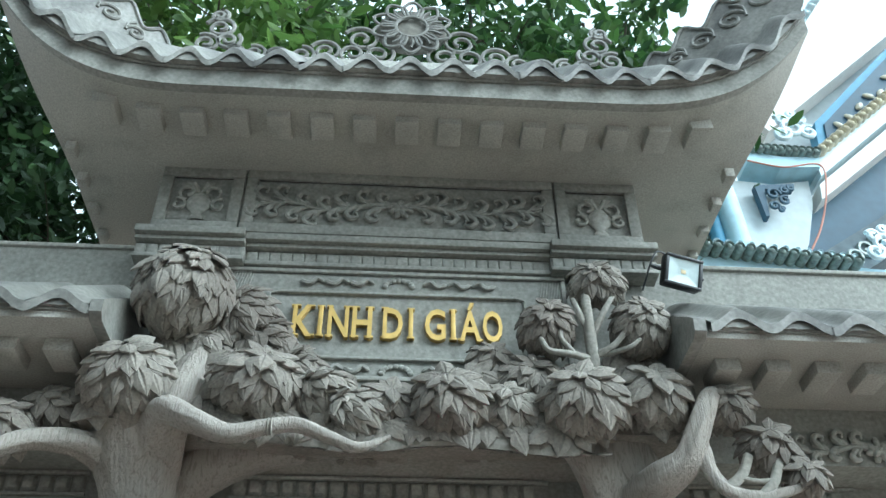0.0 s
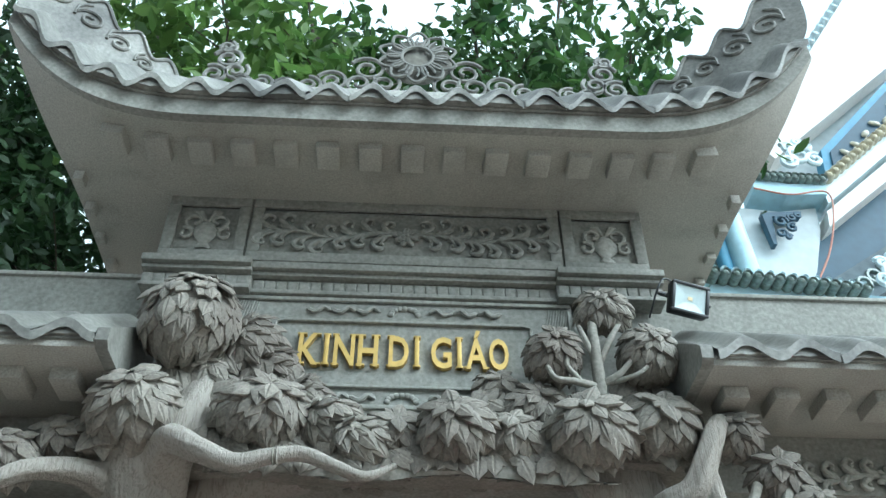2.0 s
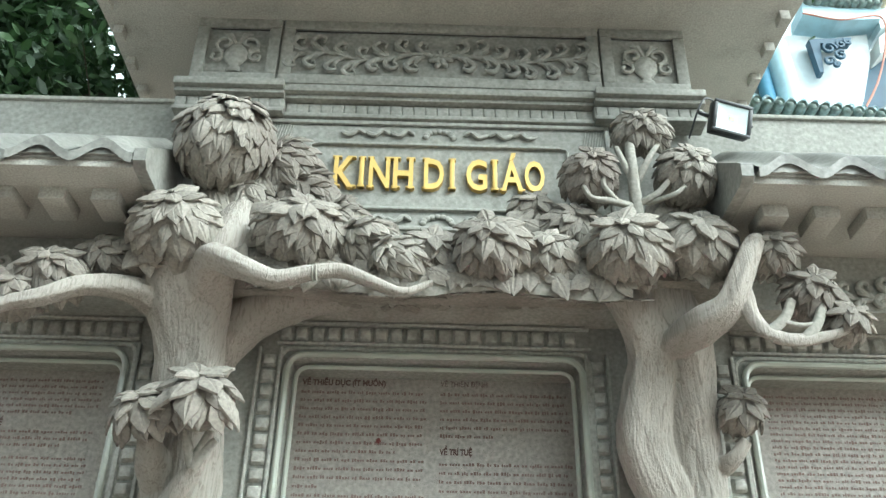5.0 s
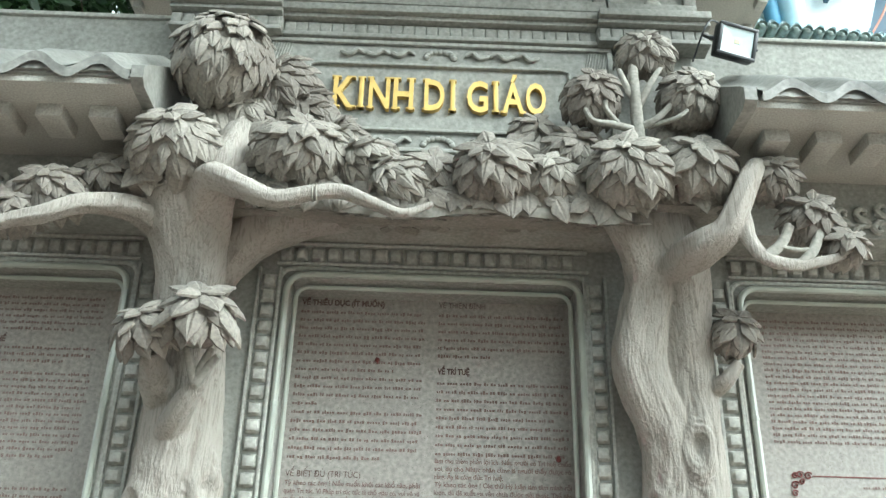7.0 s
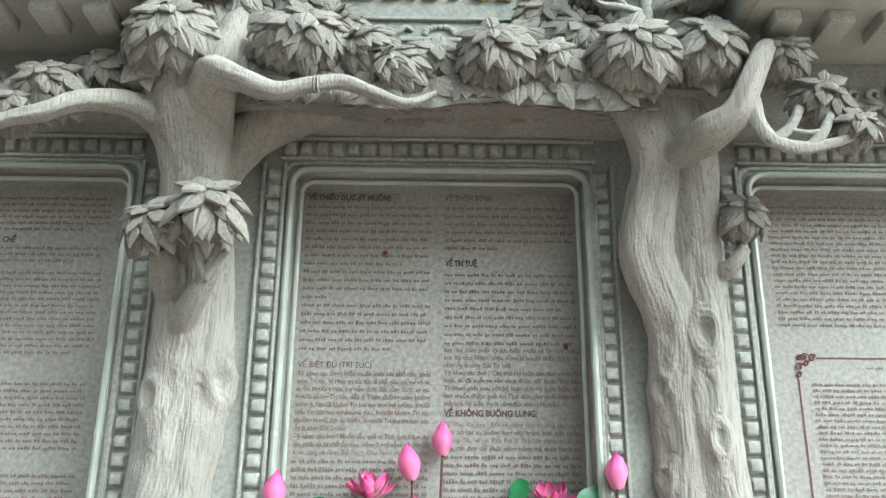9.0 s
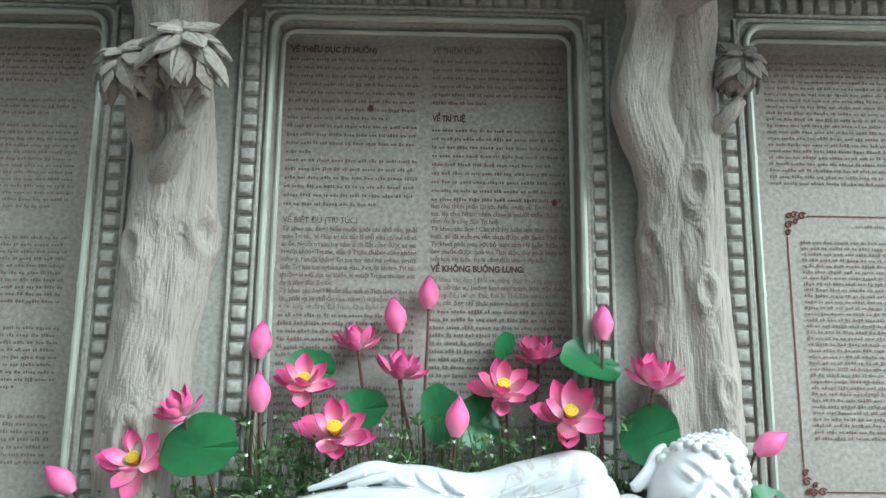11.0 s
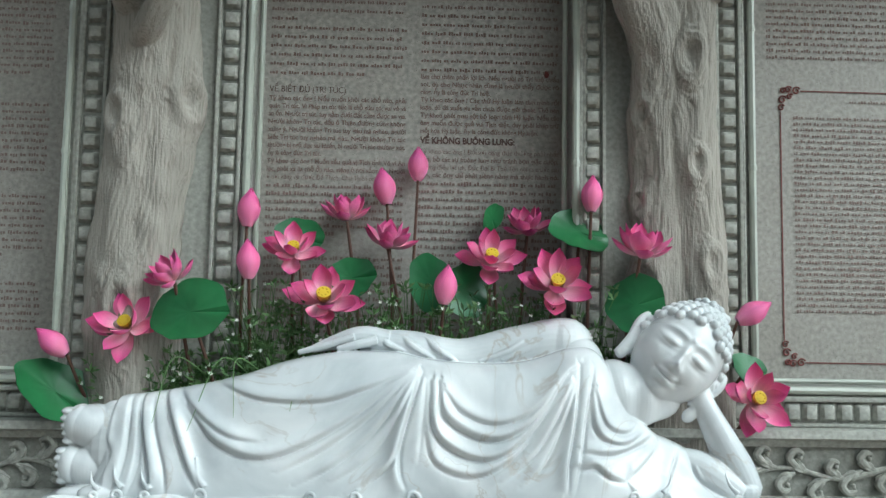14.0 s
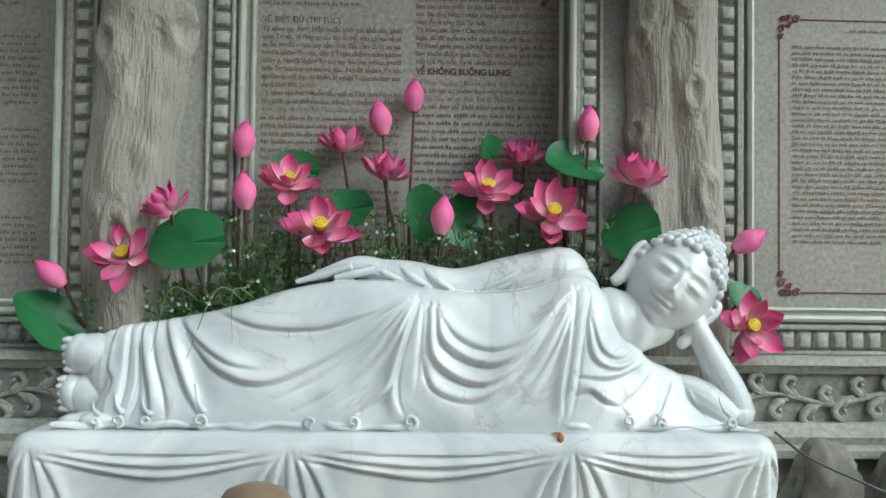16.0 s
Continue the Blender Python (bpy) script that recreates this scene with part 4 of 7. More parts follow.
# small tree of twigs that carries the three upper clumps
for k, (line, r0) in enumerate(((((0.68, 2.66, 3.22), (0.68, 2.62, 3.33), (0.678, 2.61, 3.43), (0.684, 2.63, 3.58), (0.699, 2.68, 3.70)), 0.036), (((0.678, 2.62, 3.42), (0.739, 2.61, 3.545), (0.80, 2.66, 3.66)), 0.022), (((0.681, 2.62, 3.45), (0.648, 2.62, 3.55), (0.64, 2.66, 3.64)), 0.020),
                              (((0.669, 2.62, 3.345), (0.584, 2.58, 3.34), (0.513, 2.57, 3.345), (0.487, 2.58, 3.40)), 0.024), (((0.679, 2.62, 3.35), (0.748, 2.59, 3.38), (0.806, 2.58, 3.443)), 0.022), (((0.60, 2.58, 3.345), (0.559, 2.57, 3.40), (0.566, 2.57, 3.45)), 0.016), (((0.72, 2.62, 3.36), (0.80, 2.56, 3.36), (0.85, 2.56, 3.40)), 0.016))):
    part("twig", organic([(x, y + 0.045, z) for x, y, z in line], [r0 * (0.72 - 0.26 * q / (len(line) - 1)) for q in range(len(line))], 40, 18, 0.002, seed=30 + k, grooves=8), M_LIMB, tree_r)
limbs.join(organic([(0.92, 3.0, 2.47), (0.98, 2.92, 2.50), (1.03, 2.89, 2.56)], [0.045, 0.032, 0.022], 24, 20, 0.002, seed=17, grooves=8))
grown_together(limbs, tree_r)
CROWN_R = ((0.156, 2.64, 3.145, 0.148, 0.130, 0.082), (0.348, 2.68, 3.135, 0.110, 0.100, 0.075), (0.315, 2.78, 3.405, 0.092, 0.064, 0.066), (0.621, 2.62, 3.15, 0.168, 0.135, 0.088), (0.875, 2.64, 3.18, 0.142, 0.125, 0.084), (0.448, 2.74, 3.285, 0.120, 0.100, 0.072),
           (0.752, 2.74, 3.735, 0.132, 0.110, 0.060), (0.527, 2.70, 3.49, 0.126, 0.126, 0.058), (0.882, 2.68, 3.495, 0.132, 0.130, 0.064))
CROWN_OUT = ((1.137, 2.65, 3.150, 0.092, 0.092, 0.066), (1.241, 2.66, 3.005, 0.107, 0.088, 0.072), (1.338, 2.64, 2.893, 0.072, 0.067, 0.062), (1.014, 2.72, 3.12, 0.06, 0.06, 0.06))
for i, (x, y, z, rx, rz, sz) in enumerate(CROWN_R + CROWN_OUT):
    clump(tree_r, (x, y, z), rx, rz, size=sz, seed=40 + i, pole=((i % 3 - 1) * 0.2, -0.82, 0.57), spread=0.85 if i in (6, 7) else 1.0)
clump(tree_r, (1.022, 2.885, 2.665), 0.078, 0.080, size=0.070, seed=60, pole=(0.1, -0.7, 0.7))

# the mass of leaves over the board, shallow on its underside
lintel = thing("leaf_lintel", None, label="overhanging cement lintel carved with shallow leaves", category="sculpture")


def cove(x, t):
    """The hollow underside, from its front lip back to the wall."""
    return 2.66 + 0.46 * t, 2.972 + 0.014 * math.sin(x * 9) * (1 - t) + 0.085 * t + 0.055 * math.sin(math.pi * t)


under = []
for i in range(90):
    x = -0.76 + 1.46 * i / 89
    row = []
    for j in range(28):
        y, z = cove(x, j / 27)
        row.append((x, y, z + 0.006 * noise.noise(Vector((x * 9, y * 9, 0)))))
    lift = 0.16 * max(0.0, (abs(x + 0.03) - 0.60) / 0.13) ** 2
    row = [(px, py, pz + lift * (1 - j / 27)) for j, (px, py, pz) in enumerate(row)]
    under.append([(x, 2.78, 3.26), (x, 2.70, 3.15 + lift * 0.5), (x, 2.662, 3.05 + lift), (x, 2.652, 2.995 + lift)] + row + [(x, 3.13, 3.26)])
ls = Shape().grid(under, close_v=True)
for e in (0, 89):
    ls.f.append(tuple(e * 33 + k for k in range(33)))
# limb cement, lighter than the leaves, stands in for light bounced off the ground
part("mass", ls, M_LIMB, lintel, "smooth hollow underside of the lintel")
for k in range(210):
    r = random.Random(900 + k)
    x, t = r.uniform(-0.70, 0.66), r.uniform(0.0, 0.72) ** 1.3
    y, z = cove(x, t)
    slope = 0.185 + 0.37 * math.cos(math.pi * t)
    nrm = Vector((0, slope, -1)).normalized()
    tang = Vector((r.uniform(-0.9, 0.9), 0.7, 0))
    tang = (tang - nrm * tang.dot(nrm)).normalized()
    xax = nrm.cross(tang)
    L = r.uniform(0.055, 0.085)
    ob = part("leaf", LEAVES[k % 5], M_LEAFSTONE, lintel)
    m = Matrix(((xax.x, nrm.x, tang.x), (xax.y, nrm.y, tang.y), (xax.z, nrm.z, tang.z))).to_4x4()
    ob.matrix_basis = Matrix.Translation((x, y, z - 0.003)) @ m @ Matrix.Diagonal((L, L * 0.5, L, 1))
for k in range(250):
    r = random.Random(1500 + k)
    x, t = r.uniform(-0.68, 0.64), r.random()
    z = 3.035 + 0.18 * t
    ob = part("leaf", LEAVES[k % 5], M_LEAFSTONE, lintel)
    L = r.uniform(0.07, 0.10)
    ob.matrix_basis = Matrix.Translation((x, 2.640 + 0.075 * t, z)) @ Matrix.Rotation(radians(r.uniform(-65, 65)), 4, "Y") @ Matrix.Rotation(math.pi, 4, "X") @ Matrix.Rotation(radians(r.uniform(-14, 6)), 4, "X") @ Matrix.Diagonal((L, L * 0.7, L, 1))

# shallow leaf carving that ties the crowns to the wall
CROWN_TOP = [(-1.10, 3.18), (-0.98, 3.42), (-0.80, 3.62), (-0.62, 3.62), (-0.50, 3.52), (-0.34, 3.38), (-0.14, 3.22), (0.10, 3.24), (0.30, 3.34), (0.42, 3.36), (0.56, 3.38), (0.66, 3.34), (0.80, 3.40), (0.94, 3.40), (1.04, 3.22)]


def crown_top(x):
    for (xa, za), (xb, zb) in zip(CROWN_TOP, CROWN_TOP[1:]):
        if xa <= x <= xb:
            return za + (zb - za) * (x - xa) / (xb - xa)
    return 3.1


mass = []
for i in range(60):
    x = -1.10 + 2.14 * i / 59
    zt = crown_top(x) - 0.03
    row = [(x, 2.92, zt)]
    for j in range(10):
        t = j / 9
        z = zt + (3.06 - zt) * t
        row.append((x, 2.765 - 0.085 * t + 0.02 * noise.noise(Vector((x * 9, z * 9, 3))), z))
    row.append((x, 2.92, 3.06))
    mass.append(row)
ms = Shape().grid(mass, close_v=True)
for e in (0, 59):
    ms.f.append(tuple(e * 12 + k for k in range(12)))
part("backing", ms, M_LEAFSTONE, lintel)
for k in range(420):
    r = random.Random(2500 + k)
    x = r.uniform(-1.08, 1.02)
    zt = crown_top(x)
    t = r.random()
    z = zt + (3.08 - zt) * t
    ob = part("leaf", LEAVES[k % 5], M_LEAFSTONE, lintel)
    L = r.uniform(0.08, 0.12)
    ob.matrix_basis = Matrix.Translation((x, 2.755 - 0.085 * t - r.uniform(0, 0.02), z + 0.03)) @ Matrix.Rotation(radians(r.uniform(-55, 55)), 4, "Y") @ Matrix.Rotation(math.pi, 4, "X") @ Matrix.Rotation(radians(r.uniform(-14, 8)), 4, "X") @ Matrix.Diagonal((L, L * 0.9, L, 1))

# ---------------------------------------------------------------- main roof
MIDX, HALF = -0.02, 1.47


def corner_s(x):
    return min(1.0, max(0.0, (abs(x - MIDX) - 0.83) / 0.87))


def eave(x):
    """Lower front edge of the roof: y and z."""
    s = corner_s(x)
    return 2.32 - 0.10 * s * s, 4.335 + 0.42 * s ** 3


roof = thing("main_roof", None, label="upswept cement gate roof with wavy tile edge", category="roof", kind="structure")
sof = []
for i in range(49):
    u = -1 + 2 * i / 48
    row = []
    for j in range(25):
        v = j / 24
        q = max(0.0, 1 - v / 0.55)
        x = MIDX + u * (HALF + 0.24 * q * q)
        ye, ze = eave(x)
        y = ye + (3.7 - ye) * v
        z = 4.36 + (ze - 4.36) * q ** 1.3
        row.append((x, y, z))
    sof.append(row)
top = [[(p[0], p[1], p[2] + 0.06) for p in row] for row in sof]
ss = Shape().grid(sof).grid(top)
n1, n2 = 49, 25
for i in range(n1 - 1):
    for j in (0, n2 - 1):
        a, c = i * n2 + j, (i + 1) * n2 + j
        ss.f.append((a, c, n1 * n2 + c, n1 * n2 + a))
for j in range(n2 - 1):
    for i in (0, n1 - 1):
        a, c = i * n2 + j, i * n2 + j + 1
        ss.f.append((a, c, n1 * n2 + c, n1 * n2 + a))
part("soffit", ss, M_PLASTER, roof, "smooth tan plaster soffit")
XE = [MIDX - 1.70 + 3.40 * k / 80 for k in range(81)]
fas = Shape()
fas.grid([[(x, eave(x)[0] - 0.012, eave(x)[1] - 0.004), (x, eave(x)[0] - 0.016, eave(x)[1] + 0.085), (x, eave(x)[0] + 0.03, eave(x)[1] + 0.085), (x, eave(x)[0] + 0.03, eave(x)[1] - 0.004)] for x in XE], close_v=True)
# wall stone, darker than the soffit plaster, paints in shade below the tiles
part("fascia", fas, M_WALL, roof)
part("drip_edge", Shape().tube([(x, eave(x)[0] - 0.022, eave(x)[1] + 0.088) for x in XE], 0.008, 6), M_TILE, roof)
# blocks under the eave
for k in range(15):
    x = -1.245 + k * 0.1745
    y, z = eave(x)
    lift = max(0.0, (z - 4.335)) * 0.55
    blk = Shape().box(-0.048, 0.048, 0, 0.13, -0.055, 0.03, 0.006)
    ob = part("eave_block", blk, M_PLASTER, roof, "worn plaster bracket block")
    ob.location = (x, y + 0.115, 4.36 + lift)
    ob.rotation_euler = (0, radians(-28 * corner_s(x) ** 2 * (1 if x > 0 else -1)), 0)
# short blocks along the side eaves
for sgn in (-1, 1):
    for k in range(5):
        blk = Shape().box(-0.022, 0.022, -0.03, 0.03, -0.03, 0.02, 0.004)
        ob = part("side_block", blk, M_PLASTER, roof)
        ob.location = (MIDX + sgn * 1.43, 2.72 + k * 0.19, 4.355)


def wave(p, pitch):
    c = math.cos(2 * math.pi * p / pitch)
    return 0.040 * c


def roof_tiles(parent, x0, x1, pitch, edge, rise, run, nose=0.02, thick=0.02, swell=1.0):
    """Wavy tile courses, one piece from trough to trough. edge(x): y, z of the front; rise over run to the back."""
    n = round((x1 - x0) / pitch)
    pitch = (x1 - x0) / n
    for k in range(n):
        a = x0 + k * pitch
        r = random.Random(k * 7 + int(x0 * 100))
        dz, dy = r.uniform(-0.005, 0.005), r.uniform(-0.007, 0.005)
        rows_t, rows_b = [], []
        for j in range(9):
            t = j / 8
            rt, rb = [], []
            for i in range(15):
                x = a + pitch * i / 14
                ye, ze = edge(x)
                h = wave(x - a - pitch / 2, pitch) * swell
                droop = -0.012 * max(0.0, 1 - t * 8)
                y, z = ye - nose + run * t + dy, ze + 0.135 + h + rise * t + droop + dz
                rt.append((x, y, z))
                rb.append((x, y + 0.004, z - thick))
            rows_t.append(rt)
            rows_b.append(rb)
        s = Shape().grid(rows_t).grid([list(reversed(q)) for q in rows_b])
        o2 = 9 * 15
        for i in range(14):
            s.f.append((i, i + 1, o2 + 14 - i - 1, o2 + 14 - i))
        part("roof_tile", s, M_TILE, parent)
        # mortar that fills the hollow under the crest
        pl = []
        for i in range(11):
            x = a + pitch * (0.01 + 0.98 * i / 10)
            ye, ze = edge(x)
            h = wave(x - a - pitch / 2, pitch) * swell
            bite = 0.004 * math.sin(math.pi * i / 10)
            pl.append([(x, ye - nose + 0.012 + bite, ze + 0.135 + h - thick * 0.9), (x, ye - nose + 0.014, ze + 0.094 + r.uniform(-0.004, 0.004)), (x, ye + 0.05, ze + 0.088)])
        part("tile_mortar", Shape().grid(pl), M_TILE, parent)


roof_tiles(roof, MIDX - 1.68, MIDX + 1.68, 0.1768, eave, 0.62, 0.55, nose=0.068, thick=0.030)
back = Shape()
back.add([(-1.4, 2.86, 5.05), (1.36, 2.86, 5.05), (1.45, 3.6, 4.42), (-1.49, 3.6, 4.42)], [(0, 1, 2, 3)])
part("rear_slope", back, M_TILE, roof)
ridge = Shape().box(-1.15, 1.11, 2.84, 2.96, 4.98, 5.19, 0.01)
part("ridge", ridge, M_CARVED, roof)
# corner fins; the darker tile cement paints in their backlit look
FIN = spline([(1.06, 0, 4.80), (1.13, 0, 4.94), (1.20, 0, 4.91), (1.27, 0, 5.04), (1.35, 0, 5.00), (1.43, 0, 5.14), (1.51, 0, 5.10), (1.59, 0, 5.26), (1.66, 0, 5.27), (1.73, 0, 5.40), (1.755, 0, 5.18), (1.735, 0, 4.95), (1.64, 0, 4.82), (1.40, 0, 4.70), (1.15, 0, 4.68), (1.06, 0, 4.80)], 76)[:-1]
for sgn in (-1, 1):
    fin_y = lambda x, dy=0.0: 2.21 + dy + (1.72 - x) * 0.55
    n = len(FIN)
    f = Shape().add([(MIDX + sgn * p.x, fin_y(p.x), p.z) for p in FIN] + [(MIDX + sgn * p.x, fin_y(p.x, 0.055), p.z) for p in FIN],
                    [tuple(range(n)), tuple(range(2 * n - 1, n - 1, -1))] + [(i, (i + 1) % n, n + (i + 1) % n, n + i) for i in range(n)])
    f.tube([(MIDX + sgn * p.x, fin_y(p.x, -0.003), p.z) for p in FIN[:46]], 0.010, 6)
    for cx, cz, R in ((1.60, 5.06, 0.07), (1.46, 4.98, 0.06), (1.33, 4.91, 0.05), (1.22, 4.85, 0.04)):
        f.tube([(MIDX + sgn * p[0], fin_y(p[0], -0.004), p[2]) for p in spiral(cx, 0, cz, R, R * 0.2, 1.3, 0.4, 28)], 0.009, 6)
        f.tube([(MIDX + sgn * p.x, fin_y(p.x, -0.004), p.z) for p in spline([(cx + R, 0, cz), (cx + R * 0.9, 0, cz + R * 1.1), (cx + 0.01, 0, cz + R * 1.7)], 12)], 0.008, 6)
    part("corner_fin", f, M_TILE, roof, "upswept carved flame fin")
# ridge ornaments; darker tile cement puts their backlit silhouette into the colour
orn = thing("ridge_ornament", None, label="openwork rosette and curls of grey cement on the roof ridge", category="ornament")
cx, cy, cz = -0.012, 2.90, 5.52
plate = Shape()
plate.grid([[(cx + rr * math.cos(a), cy + 0.02 - 0.03 * (1 - rr / 0.2), cz + rr * math.sin(a)) for a in (2 * math.pi * k / 28 for k in range(28))] for rr in (0.001, 0.07, 0.14, 0.19)], close_v=True)
part("rosette_plate", plate, M_ROCK, orn)
ros = Shape()
ros.tube([(cx + 0.085 * math.cos(a), cy - 0.02, cz + 0.085 * math.sin(a)) for a in (2 * math.pi * k / 28 for k in range(29))], 0.010, 6, caps=False)
for k in range(10):
    a = 2 * math.pi * k / 10 + 0.3
    d, t = Vector((math.cos(a), 0, math.sin(a))), Vector((-math.sin(a), 0, math.cos(a)))
    c0 = Vector((cx, cy - 0.02, cz))
    ros.tube(spline([c0 + d * 0.085 - t * 0.035, c0 + d * 0.15 - t * 0.055, c0 + d * 0.215, c0 + d * 0.15 + t * 0.055, c0 + d * 0.085 + t * 0.035], 18), 0.009, 6)
    ros.tube(spline([c0 + d * 0.085, c0 + d * 0.13 + t * 0.012, c0 + d * 0.17], 8), 0.007, 6)
part("rosette", ros, M_TILE, orn)
for sgn in (-1, 1):
    for dx, z, R, st in ((0.26, 5.42, 0.10, 0.5), (0.30, 5.30, 0.09, 2.4), (0.44, 5.31, 0.085, 0.4), (0.56, 5.27, 0.07, 1.5), (0.68, 5.26, 0.06, 0.2), (0.80, 5.27, 0.06, 1.1), (0.17, 5.30, 0.09, 1.9)):
        part("curl", Shape().tube(spiral(cx + sgn * dx, cy, z, R, R * 0.2, 1.6, st, 34, sgn), 0.011, 6), M_TILE, orn)
    for dx, z, R, st in ((1.0, 5.46, 0.085, 0.4), (0.95, 5.36, 0.07, 2.4), (1.06, 5.33, 0.075, 1.0), (1.02, 5.56, 0.05, 2.0), (0.90, 5.27, 0.05, 0.4)):
        part("curl", Shape().tube(spiral(cx + sgn * dx, cy, z, R, R * 0.2, 1.7, st, 34, sgn), 0.012, 6), M_TILE, orn)

# ---------------------------------------------------------------- side roofs and walls
for sgn, name in ((-1, "wall_side_left"), (1, "wall_side_right")):
    xa, xb = (-2.9, -1.06) if sgn < 0 else (0.99, 2.9)
    sw = thing(name, None, label="plain cast stone side wall above a wavy tile eave", category="wall", kind="structure")
    part("parapet", Shape().box(xa, xb, 2.96, 3.45, 3.42, 4.00), M_WALL, sw, smooth=False)
    part("coping", Shape().box(xa, xb, 2.945, 3.47, 4.00, 4.02, 0.004), M_CARVED, sw)
    sroof = thing("side_roof", None, label="low cement eave with wavy tile edge on the side wall", category="roof", kind="structure")
    ra, rb = (-2.72, -1.05) if sgn < 0 else (1.03, 2.72)
    flat_edge = lambda x: (2.425, 3.235)
    roof_tiles(sroof, ra, rb, 0.209, flat_edge, 0.37, 0.50, nose=0.035, thick=0.036, swell=0.72)
    part("eave_board", Shape().box(ra - 0.02, rb + 0.02, 2.425, 2.96, 3.293, 3.325, 0.006), M_PLASTER, sroof)
    part("eave_core", Shape().extrude_x([(2.46, 3.32), (2.96, 3.32), (2.96, 3.66)], ra, rb), M_PLASTER, sroof)
    part("eave_drip", Shape().tube([(ra, 2.422, 3.325), (rb, 2.422, 3.325)], 0.008, 6), M_TILE, sroof)
    part("soffit_wall", Shape().box(ra - 0.03, rb + 0.03, 2.90, 3.12, 3.06, 3.293), M_WALL, sroof)
    scroll_relief(1.78 * sgn, 2.897, 3.12, 0.46, 0.15, 14 + sgn, M_CARVED, sroof, spread=0.07)
    x = ra + 0.10
    while x < rb - 0.05:
        part("eave_block", Shape().box(x - 0.045, x + 0.045, 2.55, 2.70, 3.245, 3.296, 0.006), M_PLASTER, sroof)
        x += 0.18
    vx = -1.05 if sgn < 0 else 0.955
    part("verge", Shape().extrude_x([(2.43, 3.29), (2.405, 3.31), (2.40, 3.355), (2.43, 3.38), (2.96, 3.755), (2.96, 3.29)], vx + (0.0 if sgn < 0 else 0.02), vx + 0.042 + (0.0 if sgn < 0 else 0.02)), M_TILE, sroof)

# ---------------------------------------------------------------- flood lamp
lamp = thing("flood_lamp", None, label="small black floodlight on a bracket at the wall corner", category="lamp")
lb = Shape()
lb.box(-0.095, 0.095, -0.02, 0.035, -0.078, 0.078, 0.012)
rim = Shape()
rim.box(-0.095, 0.095, -0.032, -0.018, 0.062, 0.078, 0.004)
rim.box(-0.095, 0.095, -0.032, -0.018, -0.078, -0.062, 0.004)
rim.box(-0.095, -0.077, -0.032, -0.018, -0.062, 0.062, 0.004)
rim.box(0.077, 0.095, -0.032, -0.018, -0.062, 0.062, 0.004)
refl = Shape().add([(-0.077, -0.024, -0.062), (0.077, -0.024, -0.062), (0.077, -0.024, 0.062), (-0.077, -0.024, 0.062), (-0.028, -0.0212, -0.022), (0.028, -0.0212, -0.022), (0.028, -0.0212, 0.022), (-0.028, -0.0212, 0.022)],
                   [(0, 1, 5, 4), (1, 2, 6, 5), (2, 3, 7, 6), (3, 0, 4, 7), (4, 5, 6, 7)])
fins = Shape()
for k in range(7):
    fins.box(-0.07 + k * 0.022, -0.064 + k * 0.022, 0.033, 0.062, -0.06, 0.06)
brk = Shape().tube([(-0.10, 0.01, 0.0), (-0.115, 0.01, 0.0), (-0.118, 0.05, 0.02), (-0.115, 0.10, 0.05), (0.0, 0.12, 0.06), (0.115, 0.10, 0.05), (0.115, 0.01, 0.0), (0.10, 0.01, 0.0)], 0.008, 6)
cord = Shape().tube(spline([(0.0, 0.06, 0.02), (-0.02, 0.09, 0.10), (-0.09, 0.08, 0.12), (-0.13, 0.06, 0.05), (-0.15, 0.08, -0.10)], 24), 0.005, 6)
part("housing", lb, M_BLACK, lamp)
part("rim", rim, M_BLACK, lamp)
part("reflector", refl, M_CHROME, lamp, "bright stepped reflector", smooth=False)
part("led_chip", Shape().box(-0.012, 0.012, -0.0230, -0.0205, -0.009, 0.009), M_LED, lamp, "yellow square light chip", smooth=False)
part("cooling_fins", fins, M_BLACK, lamp, smooth=False)
part("bracket", brk, M_BLACK, lamp)
part("cord", cord, M_BLACK, lamp)
lamp.matrix_world = pose(1.085, 2.68, 3.765, 18, 6, 12) @ Matrix.Diagonal((0.84, 0.84, 0.84, 1))

# ---------------------------------------------------------------- white marble statue and its base


def folds(points, lines, amp, crisp, broad):
    """How far points (x, z) stand out by folds along lines (strength, point, point, ...): a soft slope on the upper side, a crisp lip below."""
    out = np.zeros(len(points))
    for k, *line in lines:
        P = np.array([(q.x, q.z) for q in spline([(x, 0, z) for x, z in line], 26)])
        lo, hi = P.min(0) - 0.10, P.max(0) + 0.10
        near = np.nonzero(((points > lo) & (points < hi)).all(1))[0]
        Q = points[near]
        turn = 1 if P[-1, 0] > P[0, 0] else -1
        best, along, side = np.full(len(Q), 9.0), np.zeros(len(Q)), np.zeros(len(Q))
        for i in range(len(P) - 1):
            e = P[i + 1] - P[i]
            d = Q - P[i]
            w = np.clip((d @ e) / max(1e-9, e @ e), 0, 1)
            dist = np.hypot(d[:, 0] - w * e[0], d[:, 1] - w * e[1])
            nrm = np.array((-e[1], e[0])) * turn
            closer = dist < best
            best[closer] = dist[closer]
            along[closer] = (i + w[closer]) / (len(P) - 1)
            side[closer] = np.sign((d @ nrm)[closer])
        fade = np.clip(np.minimum(0.25 + 3.2 * along, 0.10 + 3.2 * (1 - along)), 0, 1)
        width = np.where(side > 0, broad, crisp)
        h = np.exp(-(best / width) ** 2) - np.where(side > 0, 0.0, 0.55 * np.exp(-((best - 1.7 * crisp) / (0.65 * crisp)) ** 2))
        out[near] += k * amp * fade * h
    return out


